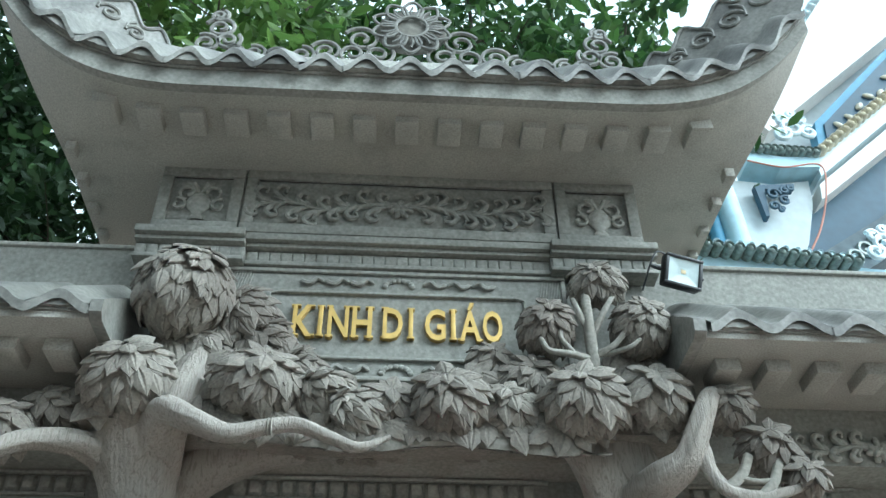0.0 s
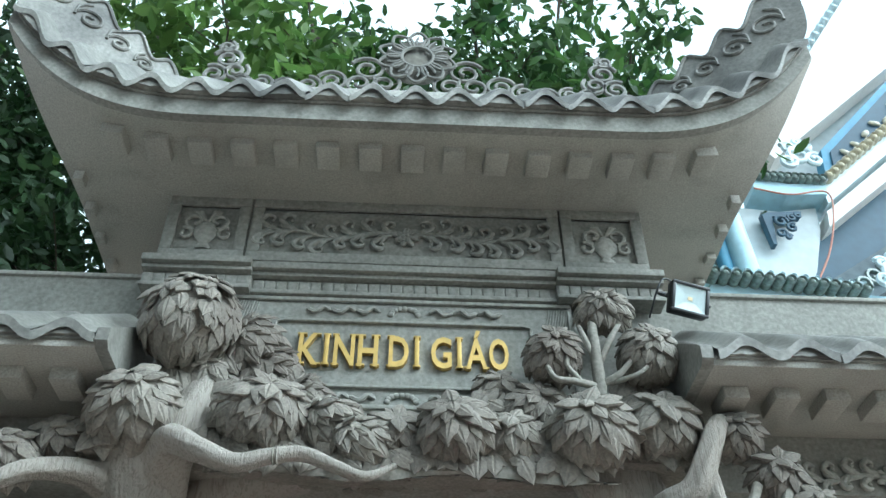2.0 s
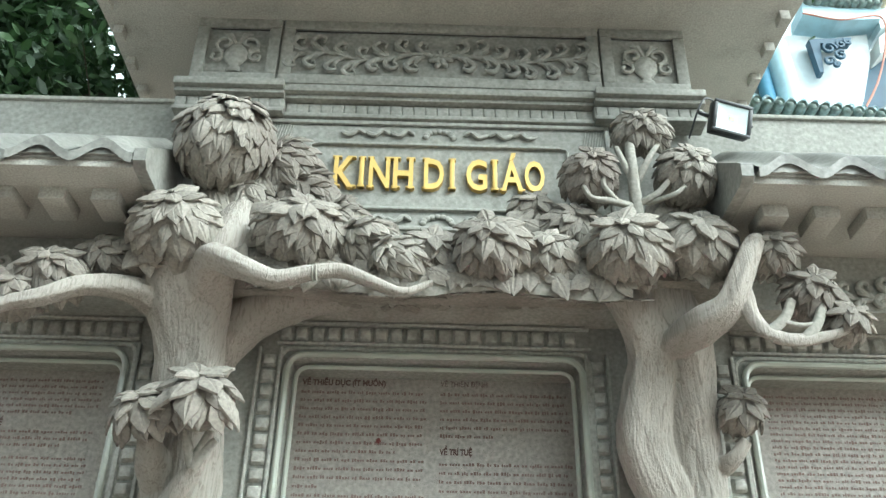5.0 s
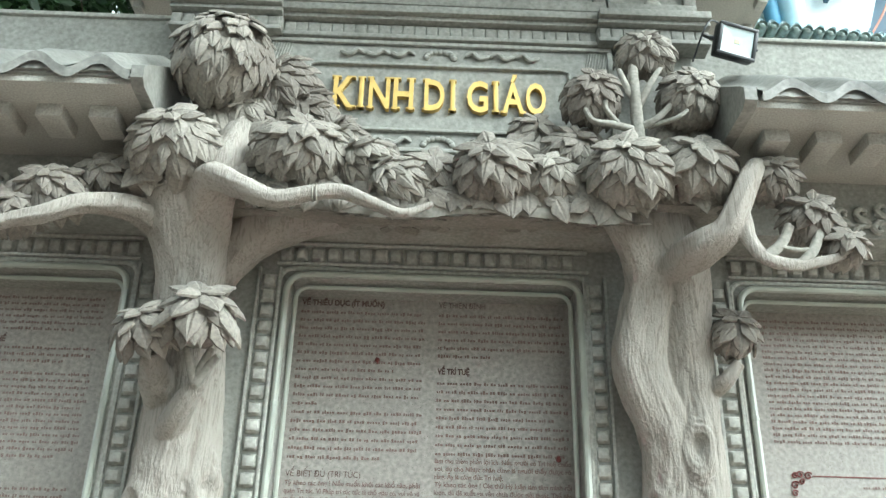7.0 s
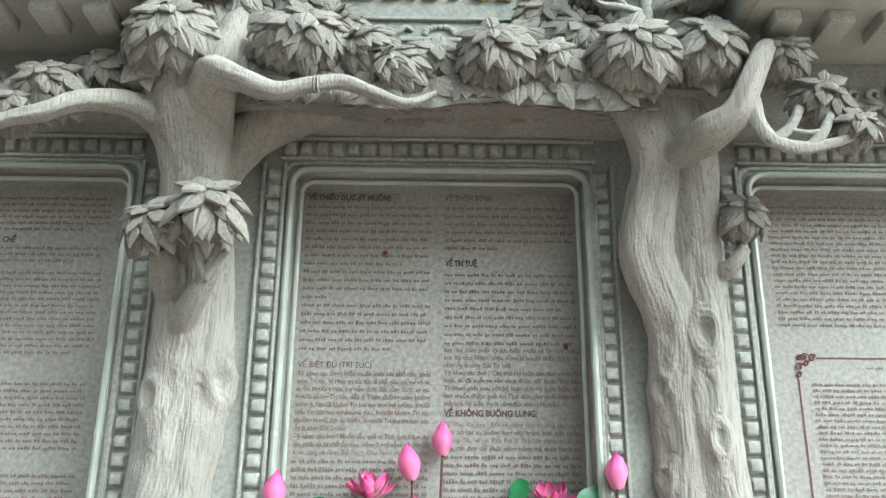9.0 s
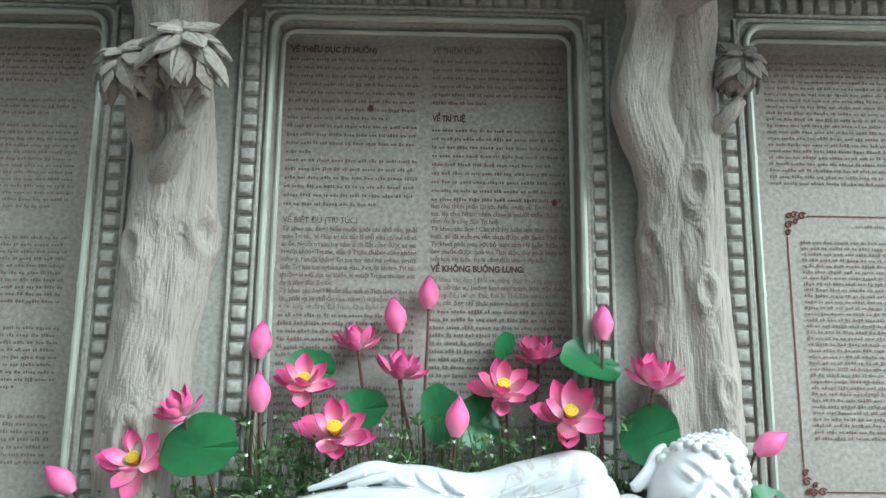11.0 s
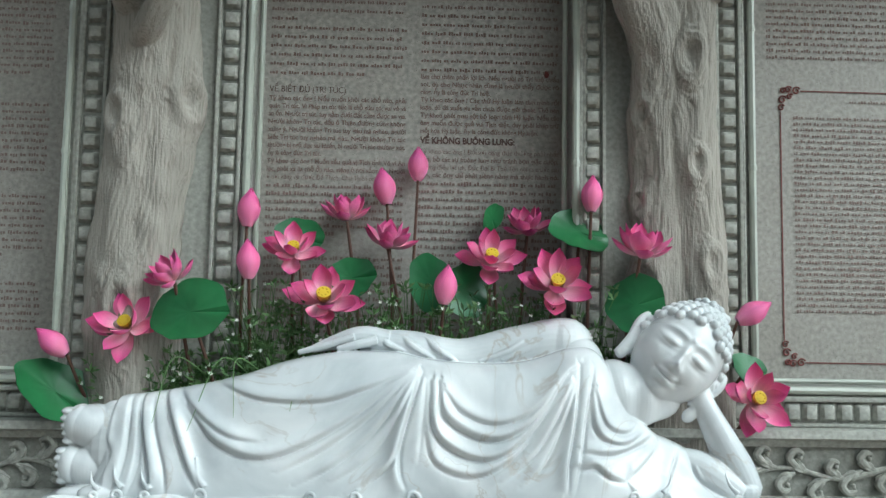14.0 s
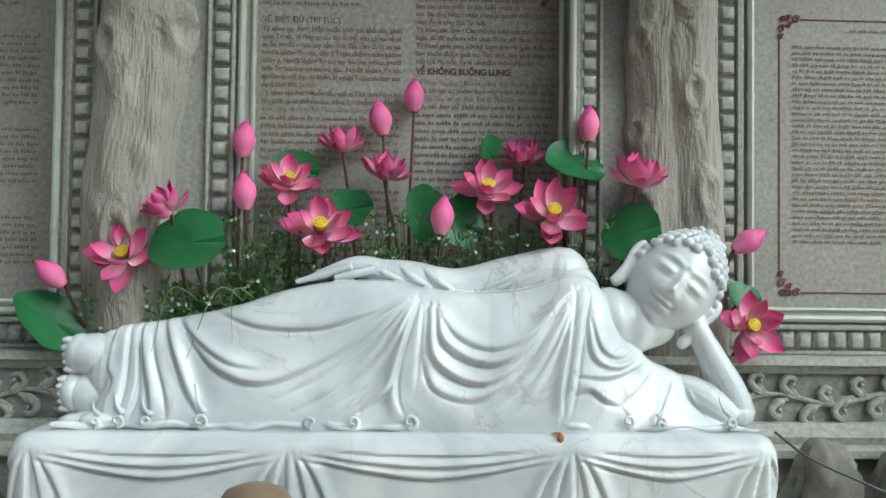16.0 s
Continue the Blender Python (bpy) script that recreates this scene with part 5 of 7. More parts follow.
TOPLINE = spline([(-1.12, 0, 1.085), (-0.96, 0, 1.135), (-0.75, 0, 1.165), (-0.545, 0, 1.21), (-0.40, 0, 1.258), (-0.24, 0, 1.288), (-0.079, 0, 1.29), (0.042, 0, 1.268), (0.20, 0, 1.258), (0.34, 0, 1.27), (0.46, 0, 1.31), (0.53, 0, 1.31), (0.58, 0, 1.26), (0.63, 0, 1.15), (0.68, 0, 1.10), (0.73, 0, 1.055), (0.80, 0, 1.025), (0.89, 0, 0.97), (0.96, 0, 0.895), (1.06, 0, 0.875)], 220)
TX, TZ = np.array([p.x for p in TOPLINE]), np.array([p.z for p in TOPLINE])
BASE_Z = 0.86
# folds of the robe, from the ankles to the chest: strength, then points (x, z)
SKIRT = [
    (0.7, (-0.906, 1.137), (-0.9, 1.05), (-0.867, 0.988), (-0.9, 0.901)),
    (0.8, (-0.86, 1.154), (-0.847, 1.082), (-0.848, 0.972), (-0.865, 0.886)),
    (0.7, (-0.829, 1.159), (-0.811, 1.051), (-0.811, 0.949), (-0.829, 0.886)),
    (1.1, (-0.805, 1.159), (-0.784, 1.051), (-0.758, 0.957), (-0.745, 0.887)),
    (1.2, (-0.74, 1.176), (-0.701, 1.083), (-0.654, 0.974), (-0.606, 0.898)),
    (0.5, (-0.768, 1.162), (-0.744, 1.052), (-0.711, 0.958), (-0.695, 0.887)),
    (0.9, (-0.697, 1.179), (-0.631, 1.111), (-0.545, 1.053), (-0.45, 1.038)),
    (1.2, (-0.666, 1.131), (-0.567, 1.029), (-0.428, 0.997), (-0.238, 1.079), (-0.035, 1.232)),
    (0.7, (-0.602, 1.208), (-0.465, 1.159), (-0.291, 1.154), (-0.16, 1.191), (-0.04, 1.239)),
]
LAP = [
    (0.9, (-0.03, 1.229), (-0.157, 1.104), (-0.284, 1.016), (-0.395, 0.96)),
    (0.9, (-0.023, 1.226), (-0.123, 1.08), (-0.234, 0.984), (-0.345, 0.925)),
    (0.8, (-0.015, 1.223), (-0.074, 1.097), (-0.154, 0.993), (-0.241, 0.937)),
    (0.9, (-0.008, 1.219), (-0.045, 1.089), (-0.088, 0.977), (-0.2, 0.901)),
    (1.2, (-0.001, 1.236), (-0.035, 1.121), (-0.06, 1.017), (-0.06, 0.946), (-0.042, 0.901)),
    (0.5, (0.011, 1.211), (-0.0, 1.089), (-0.01, 0.978)),
    (0.8, (0.085, 1.187), (0.133, 1.129), (0.22, 1.099), (0.308, 1.124), (0.388, 1.19)),
    (1.3, (0.071, 1.207), (0.087, 1.114), (0.19, 1.057), (0.298, 1.084), (0.434, 1.232)),
    (1.3, (0.046, 1.207), (0.058, 1.066), (0.173, 1.0), (0.288, 1.044), (0.442, 1.224)),
    (0.9, (0.031, 1.066), (0.058, 0.986), (0.156, 0.954), (0.255, 0.996), (0.322, 1.06)),
]
CHEST = [
    (1.0, (0.446, 1.216), (0.387, 1.101), (0.329, 1.015), (0.238, 0.945)),
    (0.9, (0.452, 1.208), (0.406, 1.085), (0.353, 0.988), (0.295, 0.932)),
    (1.3, (0.467, 1.258), (0.445, 1.093), (0.422, 0.981), (0.415, 0.909)),
    (0.9, (0.509, 1.259), (0.478, 1.11), (0.459, 0.997), (0.435, 0.904)),
    (0.8, (0.515, 1.192), (0.526, 1.078), (0.596, 1.043), (0.671, 1.076)),
    (0.7, (0.529, 1.192), (0.552, 1.102), (0.607, 1.075), (0.66, 1.103)),
    (0.9, (0.474, 1.026), (0.553, 1.017), (0.638, 1.038), (0.707, 1.07)),
    (1.1, (0.469, 0.978), (0.512, 0.985), (0.554, 0.956), (0.597, 0.944)),
    (0.8, (0.713, 1.039), (0.651, 0.982), (0.597, 0.944)),
    (0.7, (0.771, 1.023), (0.742, 0.967), (0.719, 0.906)),
    (0.7, (0.827, 0.984), (0.841, 0.943), (0.89, 0.9)),
    (0.6, (0.481, 1.275), (0.425, 1.232), (0.367, 1.141), (0.322, 1.06)),
]
statue = Shape()
NX, NT = 620, 250
xs = np.linspace(-0.935, 0.99, NX)
hs = np.interp(xs, TX, TZ) - BASE_Z
grid = np.zeros((NX, NT, 3))
for i, (x, h) in enumerate(zip(xs, hs)):
    e = min(1.0, (x + 0.935) / 0.05) ** 0.5 * min(1.0, (0.99 - x) / 0.06) ** 0.5
    dep = (0.15 + 0.045 * math.exp(-((x - 0.30) / 0.35) ** 2) + 0.02 * math.exp(-((x + 0.4) / 0.3) ** 2)) * (0.55 + 0.45 * e)
    if x > 0.62:
        dep *= 1 - 0.35 * min(1, (x - 0.62) / 0.35)
    th = np.linspace(0, math.pi, NT)
    cy = 2.90
    grid[i, :, 0] = x
    flare = 0.035 * np.exp(-(np.sin(th) / 0.25) ** 2)
    grid[i, :, 1] = cy - (dep + flare) * np.sign(np.cos(th)) * np.abs(np.cos(th)) ** 0.62
    grid[i, :, 2] = BASE_Z + h * np.sin(th) ** 0.85 * (0.6 + 0.4 * e)
flat = grid.reshape(-1, 3)
d = folds(flat[:, [0, 2]], SKIRT + LAP + CHEST, 0.0135, 0.0075, 0.024).reshape(NX, NT)
fade = np.clip((2.96 - grid[:, :, 1]) / 0.08, 0, 1)
grid[:, :, 1] -= d * fade
grid[:, :, 2] += d * fade * 0.35
# fine small folds
grid[:, :, 1] -= fade * 0.0016 * np.sin(grid[:, :, 0] * 41 + np.sin(grid[:, :, 2] * 19) * 2.2) * np.sin(grid[:, :, 2] * 27 + 1)
statue.grid(grid)
statue.add([tuple(p) for p in grid[0]], [tuple(range(NT))])
statue.add([tuple(p) for p in grid[-1]], [tuple(range(NT))])
statue.add([tuple(p) for p in grid[:, 0]] + [tuple(p) for p in grid[:, -1]], [(i, i + 1, NX + i + 1, NX + i) for i in range(NX - 1)])
# resting upper arm, forearm and flat hand along the flank
ARM = [(0.50, 2.97, 1.318, 0.082), (0.44, 2.975, 1.32, 0.084), (0.30, 2.98, 1.298, 0.074), (0.133, 2.98, 1.270, 0.063), (-0.03, 2.965, 1.300, 0.056), (-0.15, 2.95, 1.318, 0.040)]
statue.tube(spline([a[:3] for a in ARM], 50), [v.x for v in spline([(a[3], 0, 0) for a in ARM], 50)], 28)
statue.ball((0.47, 2.97, 1.318), (0.088, 0.09, 0.086), 24, 16)
statue.ball((0.50, 2.93, 1.25), (0.085, 0.09, 0.10), 24, 16)
# creases of the sleeve
for a, m, c in (((0.42, 1.375), (0.37, 1.32), (0.26, 1.268)), ((0.36, 1.36), (0.30, 1.31), (0.19, 1.262)), ((0.47, 1.39), (0.44, 1.33), (0.36, 1.285)), ((-0.06, 1.345), (-0.02, 1.31), (0.05, 1.268)), ((0.02, 1.335), (0.06, 1.30), (0.12, 1.262)), ((-0.11, 1.345), (-0.10, 1.315), (-0.04, 1.292))):
    statue.tube([(p.x, p.y, p.z) for p in spline([(a[0], 2.935, a[1]), (m[0], 2.908, m[1]), (c[0], 2.912, c[1])], 16)], [0.004 + 0.006 * math.sin(math.pi * q / 15) for q in range(16)], 8)
# flat hand along the flank
statue.tube(spline([(-0.10, 2.945, 1.318), (-0.18, 2.935, 1.332), (-0.26, 2.925, 1.315), (-0.33, 2.92, 1.293)], 20), [v.x for v in spline([(0.040, 0, 0), (0.036, 0, 0), (0.024, 0, 0), (0.012, 0, 0)], 20)], 16)
for k in range(4):
    statue.tube([(-0.20, 2.895 + 0.018 * k, 1.332 - 0.003 * k), (-0.29, 2.888 + 0.018 * k, 1.305), (-0.37, 2.886 + 0.018 * k, 1.283)], [0.015, 0.013, 0.008], 8)
statue.tube([(-0.13, 2.89, 1.325), (-0.19, 2.872, 1.310), (-0.25, 2.870, 1.296)], [0.016, 0.014, 0.009], 8)
# feet, one above the other
for z0, reach in ((0.945, 0.0), (1.06, 0.012)):
    statue.ball((-0.955, 2.84, z0), (0.085, 0.075, 0.064), 48, 32)
    statue.ball((-1.005 + reach, 2.835, z0 + 0.004), (0.045, 0.062, 0.060), 40, 28)
    for q in range(5):
        statue.ball((-1.040 + reach + 0.003 * abs(q - 1), 2.822, z0 + 0.044 - q * 0.0215), (0.021, 0.030, 0.0118), 12, 8)
statue.ball((-0.90, 2.86, 1.0), (0.08, 0.10, 0.135), 18, 14)
# cloth gathered under the feet
for x, y, z, rx, rz in ((-0.96, 2.78, 0.876, 0.075, 0.020), (-0.90, 2.745, 0.882, 0.06, 0.026), (-0.985, 2.85, 0.885, 0.05, 0.022)):
    statue.ball((x, y, z), (rx, 0.05, rz), 36, 20)
# neck, head
U = Vector((0.655, 0, 0.755)).normalized()
F = Vector((-0.16, -1, 0.06))
F = (F - U * F.dot(U)).normalized()
S = U.cross(F).normalized() * -1
HEADC = Vector((0.802, 2.88, 1.288))
AX = Matrix((S, F, U)).transposed()


def hp(s, f, u):
    return HEADC + (S * s + F * f + U * u) * 1.10


NECK = spline([Vector((0.53, 2.90, 1.12)), Vector((0.60, 2.885, 1.165)), hp(-0.012, -0.012, -0.125), hp(0, -0.02, -0.06)], 40)
statue.tube(NECK, [v.x + 0.0035 * math.sin(q * 0.95) * (8 < q < 34) for q, v in enumerate(spline([(0.135, 0, 0), (0.112, 0, 0), (0.088, 0, 0), (0.084, 0, 0)], 40))], 72)
hd = []
for i in range(141):
    t = math.pi * i / 140
    row = []
    for k in range(180):
        a = 2 * math.pi * k / 180
        s_, f_, u_ = math.sin(t) * math.cos(a), math.sin(t) * math.sin(a), math.cos(t)
        jaw = 1.0 - 0.17 * max(0.0, -u_ - 0.15) ** 1.2
        p = [s_ * 0.119 * jaw, f_ * 0.122, u_ * 0.160]
        if f_ > 0:
            g = lambda cs, cu, ws, wu: math.exp(-((p[0] - cs) / ws) ** 2 - ((p[2] - cu) / wu) ** 2)
            x, u2 = p[0], p[2]
            h = 0.026 * g(0, -0.040, 0.015, 0.016) + 0.020 * g(0, -0.012, 0.011, 0.034) + 0.006 * g(0, 0.045, 0.007, 0.007)
            for q in (-1, 1):
                h += 0.010 * g(q * 0.016, -0.046, 0.009, 0.009)
                brow = 0.034 + 0.012 * math.cos((x - q * 0.048) / 0.034)
                h += 0.0042 * math.exp(-((x - q * 0.046) / 0.034) ** 2 - ((u2 - brow) / 0.007) ** 2)
                h -= 0.0062 * g(q * 0.046, 0.026, 0.030, 0.010) + 0.006 * g(q * 0.022, 0.010, 0.010, 0.016) + 0.0035 * g(q * 0.046, -0.012, 0.030, 0.008)
                h += 0.012 * g(q * 0.048, 0.008, 0.024, 0.012)
                h -= 0.0055 * math.exp(-((x - q * 0.048) / 0.026) ** 2 - ((u2 + 0.003 - 7.0 * (x - q * 0.048) ** 2) / 0.0032) ** 2)
                h += 0.006 * g(q * 0.062, -0.045, 0.030, 0.028)
                h -= 0.006 * g(q * 0.034, -0.074, 0.008, 0.010)
            h += 0.013 * g(0, -0.0715, 0.027, 0.0065) + 0.014 * g(0, -0.088, 0.021, 0.0075) - 0.011 * math.exp(-(x / 0.033) ** 2 - ((u2 + 0.080 - 5.0 * x * x) / 0.0033) ** 2)
            h += -0.004 * g(0, -0.060, 0.006, 0.006) - 0.005 * g(0, -0.102, 0.022, 0.007) + 0.013 * g(0, -0.124, 0.028, 0.018)
            p[1] += h
        row.append(tuple(hp(*p)))
    hd.append(row)
statue.grid(hd, close_v=True)
# long-lobed ears
for q in (-1, 1):
    ear = spline([hp(q * 0.118, -0.020, 0.034), hp(q * 0.134, -0.012, 0.042), hp(q * 0.142, -0.004, 0.012), hp(q * 0.134, 0.002, -0.035), hp(q * 0.128, 0.006, -0.075), hp(q * 0.130, 0.008, -0.105)], 26)
    statue.tube(ear, [v.x for v in spline([(0.010, 0, 0), (0.013, 0, 0), (0.014, 0, 0), (0.013, 0, 0), (0.018, 0, 0), (0.017, 0, 0)], 26)], 12)
    statue.tube([hp(q * 0.112, -0.016, 0.020), hp(q * 0.122, -0.010, -0.03), hp(q * 0.122, 0.0, -0.085)], [0.024, 0.026, 0.020], 12)
    statue.ball(hp(q * 0.126, -0.008, -0.008), (0.016, 0.014, 0.052), 14, 12, AX)
    statue.ball(hp(q * 0.126, 0.008, -0.104 if q < 0 else -0.088), (0.020, 0.018, 0.026), 24, 16, AX)
for i in range(10):
    t = 0.12 + i * 0.155
    n = max(1, int(2 * math.pi * math.sin(t) * 0.14 / 0.032))
    for k in range(n):
        a = 2 * math.pi * (k + 0.5 * (i % 2)) / n
        s_, f_, u_ = math.sin(t) * math.cos(a), math.sin(t) * math.sin(a), math.cos(t)
        if f_ > 0.12 and u_ < 0.56 + 0.10 * (1 - abs(s_)) - 0.25 * abs(s_):
            continue
        statue.ball(hp(s_ * 0.123, f_ * 0.126, u_ * 0.164), 0.0165, 10, 8)
statue.ball(hp(0, -0.040, 0.148), (0.060, 0.060, 0.045), 16, 10, AX)
for k in range(16):
    a = k * 2.4
    rr = 0.055 * math.sqrt(k / 16)
    statue.ball(hp(rr * math.cos(a), -0.040 + rr * math.sin(a), 0.148 + 0.042 * math.sqrt(max(0, 1 - (rr / 0.062) ** 2))), 0.016, 8, 6)
# supporting arm
statue.tube(spline([(0.995, 2.84, 0.885), (0.968, 2.84, 0.955), (0.920, 2.84, 1.050), (0.868, 2.85, 1.165), (0.872, 2.87, 1.215)], 36), [v.x for v in spline([(0.056, 0, 0), (0.056, 0, 0), (0.046, 0, 0), (0.033, 0, 0), (0.036, 0, 0)], 36)], 24)
statue.ball((0.885, 2.875, 1.22), (0.040, 0.045, 0.055), 18, 12)
for k in range(4):
    statue.tube([(0.885 + 0.010 * k, 2.852 + 0.014 * k, 1.215), (0.915 + 0.008 * k, 2.842 + 0.016 * k, 1.255 - 0.008 * k), (0.938 + 0.004 * k, 2.846 + 0.018 * k, 1.305 - 0.016 * k)], [0.015, 0.013, 0.009], 10)
statue.ball((0.985, 2.84, 0.895), (0.058, 0.065, 0.045), 18, 12)
# sleeve that falls from the supporting arm
statue.tube(spline([(0.76, 2.87, 0.985), (0.85, 2.84, 0.955), (0.92, 2.82, 0.91), (0.97, 2.80, 0.880)], 24), [0.022 + 0.038 * math.sin(math.pi * (q + 2) / 28) for q in range(24)], 18)
# rippled hem with small scrolls on the slab
hem = []
for k in range(260):
    x = -1.02 + 2.02 * k / 259
    hem.append((x, 2.694 + 0.008 * math.sin(x * 21 + 1) + 0.005 * math.sin(x * 47 + 2), 0.874 + 0.005 * math.sin(x * 17 + 1) + 0.003 * math.sin(x * 43)))
statue.tube(hem, [0.0085 + 0.003 * math.sin(k * 0.21) for k in range(260)], 8)
for x, z, R, fl in ((-0.90, 0.886, 0.014, 1), (-0.837, 0.888, 0.019, 1), (-0.761, 0.886, 0.017, 1), (-0.608, 0.890, 0.022, 1), (-0.296, 0.886, 0.019, -1), (-0.176, 0.888, 0.018, 1), (-0.014, 0.889, 0.023, 1), (0.300, 0.900, 0.019, 1), (0.43, 0.892, 0.015, -1), (0.616, 0.895, 0.019, 1), (0.716, 0.893, 0.016, -1), (0.915, 0.889, 0.018, 1)):
    statue.tube([(p[0], p[1] - 0.012 * q / 25, p[2]) for q, p in enumerate(spiral(x, 2.690, z, R, R * 0.22, 1.15, -1.7, 26, fl))], [0.0068 - 0.0022 * q / 25 for q in range(26)], 8)
    statue.tube(spline([(x + fl * 0.010, 2.705, z + R * 0.8), (x - fl * 0.012, 2.715, z + R * 2.2), (x - fl * 0.022, 2.730, z + R * 4.5)], 12), [0.009 - 0.0007 * q for q in range(12)], 8)
st = thing("reclining_statue", statue, M_MARBLE, "polished white marble statue of a reclining robed figure", "statue")
rm = st.modifiers.new("weld", "REMESH")
rm.mode, rm.voxel_size, rm.use_smooth_shade = "VOXEL", 0.0026, True
sm = st.modifiers.new("polish", "SMOOTH")
sm.factor, sm.iterations = 0.5, 1

slab = Shape()
SW = []
nodes_x = (-1.06, -0.345, 0.44, 1.0)
for a, c in zip(nodes_x, nodes_x[1:]):
    m = (a + c) / 2
    for k in range(3):
        dz = 0.030 + 0.032 * k
        sp = (c - a) * (0.5 - 0.02 * k)
        SW.append((1.15, (m - sp, 0.845 - 0.02 * k), (m - sp * 0.5, 0.845 - 0.80 * dz), (m, 0.845 - 1.02 * dz), (m + sp * 0.5, 0.845 - 0.80 * dz), (m + sp, 0.845 - 0.02 * k)))
for x in nodes_x:
    for k in range(-2, 3):
        SW.append((0.8, (x + k * 0.018, 0.815), (x + k * 0.045, 0.72), (x + k * 0.085, 0.50)))
NX2 = 420
xs2 = np.linspace(-1.125, 1.045, NX2)
rows = []
for x in xs2:
    e = min((x + 1.125) / 0.07, (1.045 - x) / 0.07, 1.0)
    e = math.sqrt(max(0.0, 1 - (1 - e) ** 2))
    yf = 2.62 + 0.06 * (1 - e)
    top = 0.862 - 0.045 * (1 - e)
    pts = [(3.06, 0.10)] + [(3.06, top - 0.02), (3.05, top)] + [(3.04 - (3.04 - yf - 0.05) * k / 9, top) for k in range(10)]
    pts += [(yf + 0.05 - 0.05 * math.sin(a), top - 0.05 + 0.05 * math.cos(a)) for a in (math.pi / 2 * k / 8 for k in range(1, 9))]
    pts += [(yf - 0.001 * k / 30, top - 0.05 - 0.45 * k / 110) for k in range(1, 111)]
    pts += [(yf, 0.10)]
    rows.append([(x, y, z) for y, z in pts])
arr = np.array(rows)
dd = folds(arr.reshape(-1, 3)[:, [0, 2]], SW, 0.012, 0.0075, 0.020).reshape(arr.shape[:2])
fr = np.clip((2.70 - arr[:, :, 1]) / 0.05, 0, 1) * np.clip((0.855 - arr[:, :, 2]) / 0.07, 0, 1)
arr[:, :, 1] -= dd * fr
slab.grid(arr)
for e in (0, -1):
    slab.add([tuple(p) for p in arr[e]], [tuple(range(arr.shape[1]))])
slab.add([tuple(p) for p in arr[:, 0]] + [tuple(p) for p in arr[:, -1]], [(i, i + 1, NX2 + i + 1, NX2 + i) for i in range(NX2 - 1)])
thing("statue_base", slab, M_MARBLE, "white marble base carved like a draped cloth", "pedestal")
plinth = thing("base_plinth", Shape().box(-1.20, 1.12, 2.56, 3.10, 0.0, 0.11, 0.02), M_CARVED, "low cement step under the marble base", "plinth")
part_chip = Shape().ball((0.405, 2.655, 0.866), (0.016, 0.012, 0.002), 10, 6).ball((0.41, 2.632, 0.855), (0.010, 0.006, 0.014), 10, 6)
thing("dry_leaf", part_chip, M_DRYLEAF, "small dry brown leaf lying on the marble", "leaf")
urn = Shape()
urn.grid([[(-0.395 + r * math.cos(a), 2.38 + r * math.sin(a), z) for a in (2 * math.pi * k / 28 for k in range(28))] for r, z in ((0.10, 0.0), (0.11, 0.02), (0.06, 0.05), (0.06, 0.45), (0.085, 0.60), (0.098, 0.68), (0.092, 0.74), (0.075, 0.768), (0.04, 0.782), (0.001, 0.786))], close_v=True)
thing("incense_urn", urn, M_CLAY, "brown round-topped post standing before the marble base", "urn")

# ---------------------------------------------------------------- planter with lotus
planter = thing("planter", Shape().box(-1.22, 1.12, 3.055, 3.10, 0.70, 0.98, 0.01), M_ROCK, "narrow rough stone planter behind the statue", "planter")
soil = thing("soil", Shape().box(-1.10, 0.98, 3.06, 3.098, 0.98, 1.02, 0.008), M_SOIL, "dark soil strip in the planter", "soil", kind="stuff")


def uv_mesh(name, v, f, uv):
    me = bpy.data.meshes.new(name)
    me.from_pydata(v, [], f)
    layer = me.uv_layers.new(name="UVMap")
    for lp in me.loops:
        layer.data[lp.index].uv = uv[lp.vertex_index]
    me.polygons.foreach_set("use_smooth", [True] * len(me.polygons))
    me.materials.append(M_PETAL)
    return me


def petal_mesh(name, length, width, cup, bend, curl):
    """A cupped petal from the origin, growing along +z; its hollow side looks along -x."""
    rows_, cols = 12, 9
    v, f, uv = [], [], []
    for i in range(rows_):
        t = i / (rows_ - 1)
        w2 = width * (0.22 + 0.78 * math.sin(math.pi * min(1.0, t / 1.24)) ** 1.1) * max(0.02, 1 - max(0.0, (t - 0.62) / 0.38) ** 2.2)
        for j in range(cols):
            q = -1 + 2 * j / (cols - 1)
            out = bend * math.sin(t * math.pi * 0.75) - curl * t ** 2.5 - cup * q * q * (w2 / width) ** 1.2
            v.append((out * length, q * w2 * length * (1 - 0.12 * q * q), t * length))
            uv.append((0.5 + q / 2, t))
    for i in range(rows_ - 1):
        for j in range(cols - 1):
            f.append((i * cols + j, i * cols + j + 1, (i + 1) * cols + j + 1, (i + 1) * cols + j))
    return uv_mesh(name, v, f, uv)


def bud_profile(t):
    return 0.285 * math.sin(math.pi * min(1.0, 0.10 + t * 0.72)) ** 0.9 * (1 - t ** 3.2) + 0.004


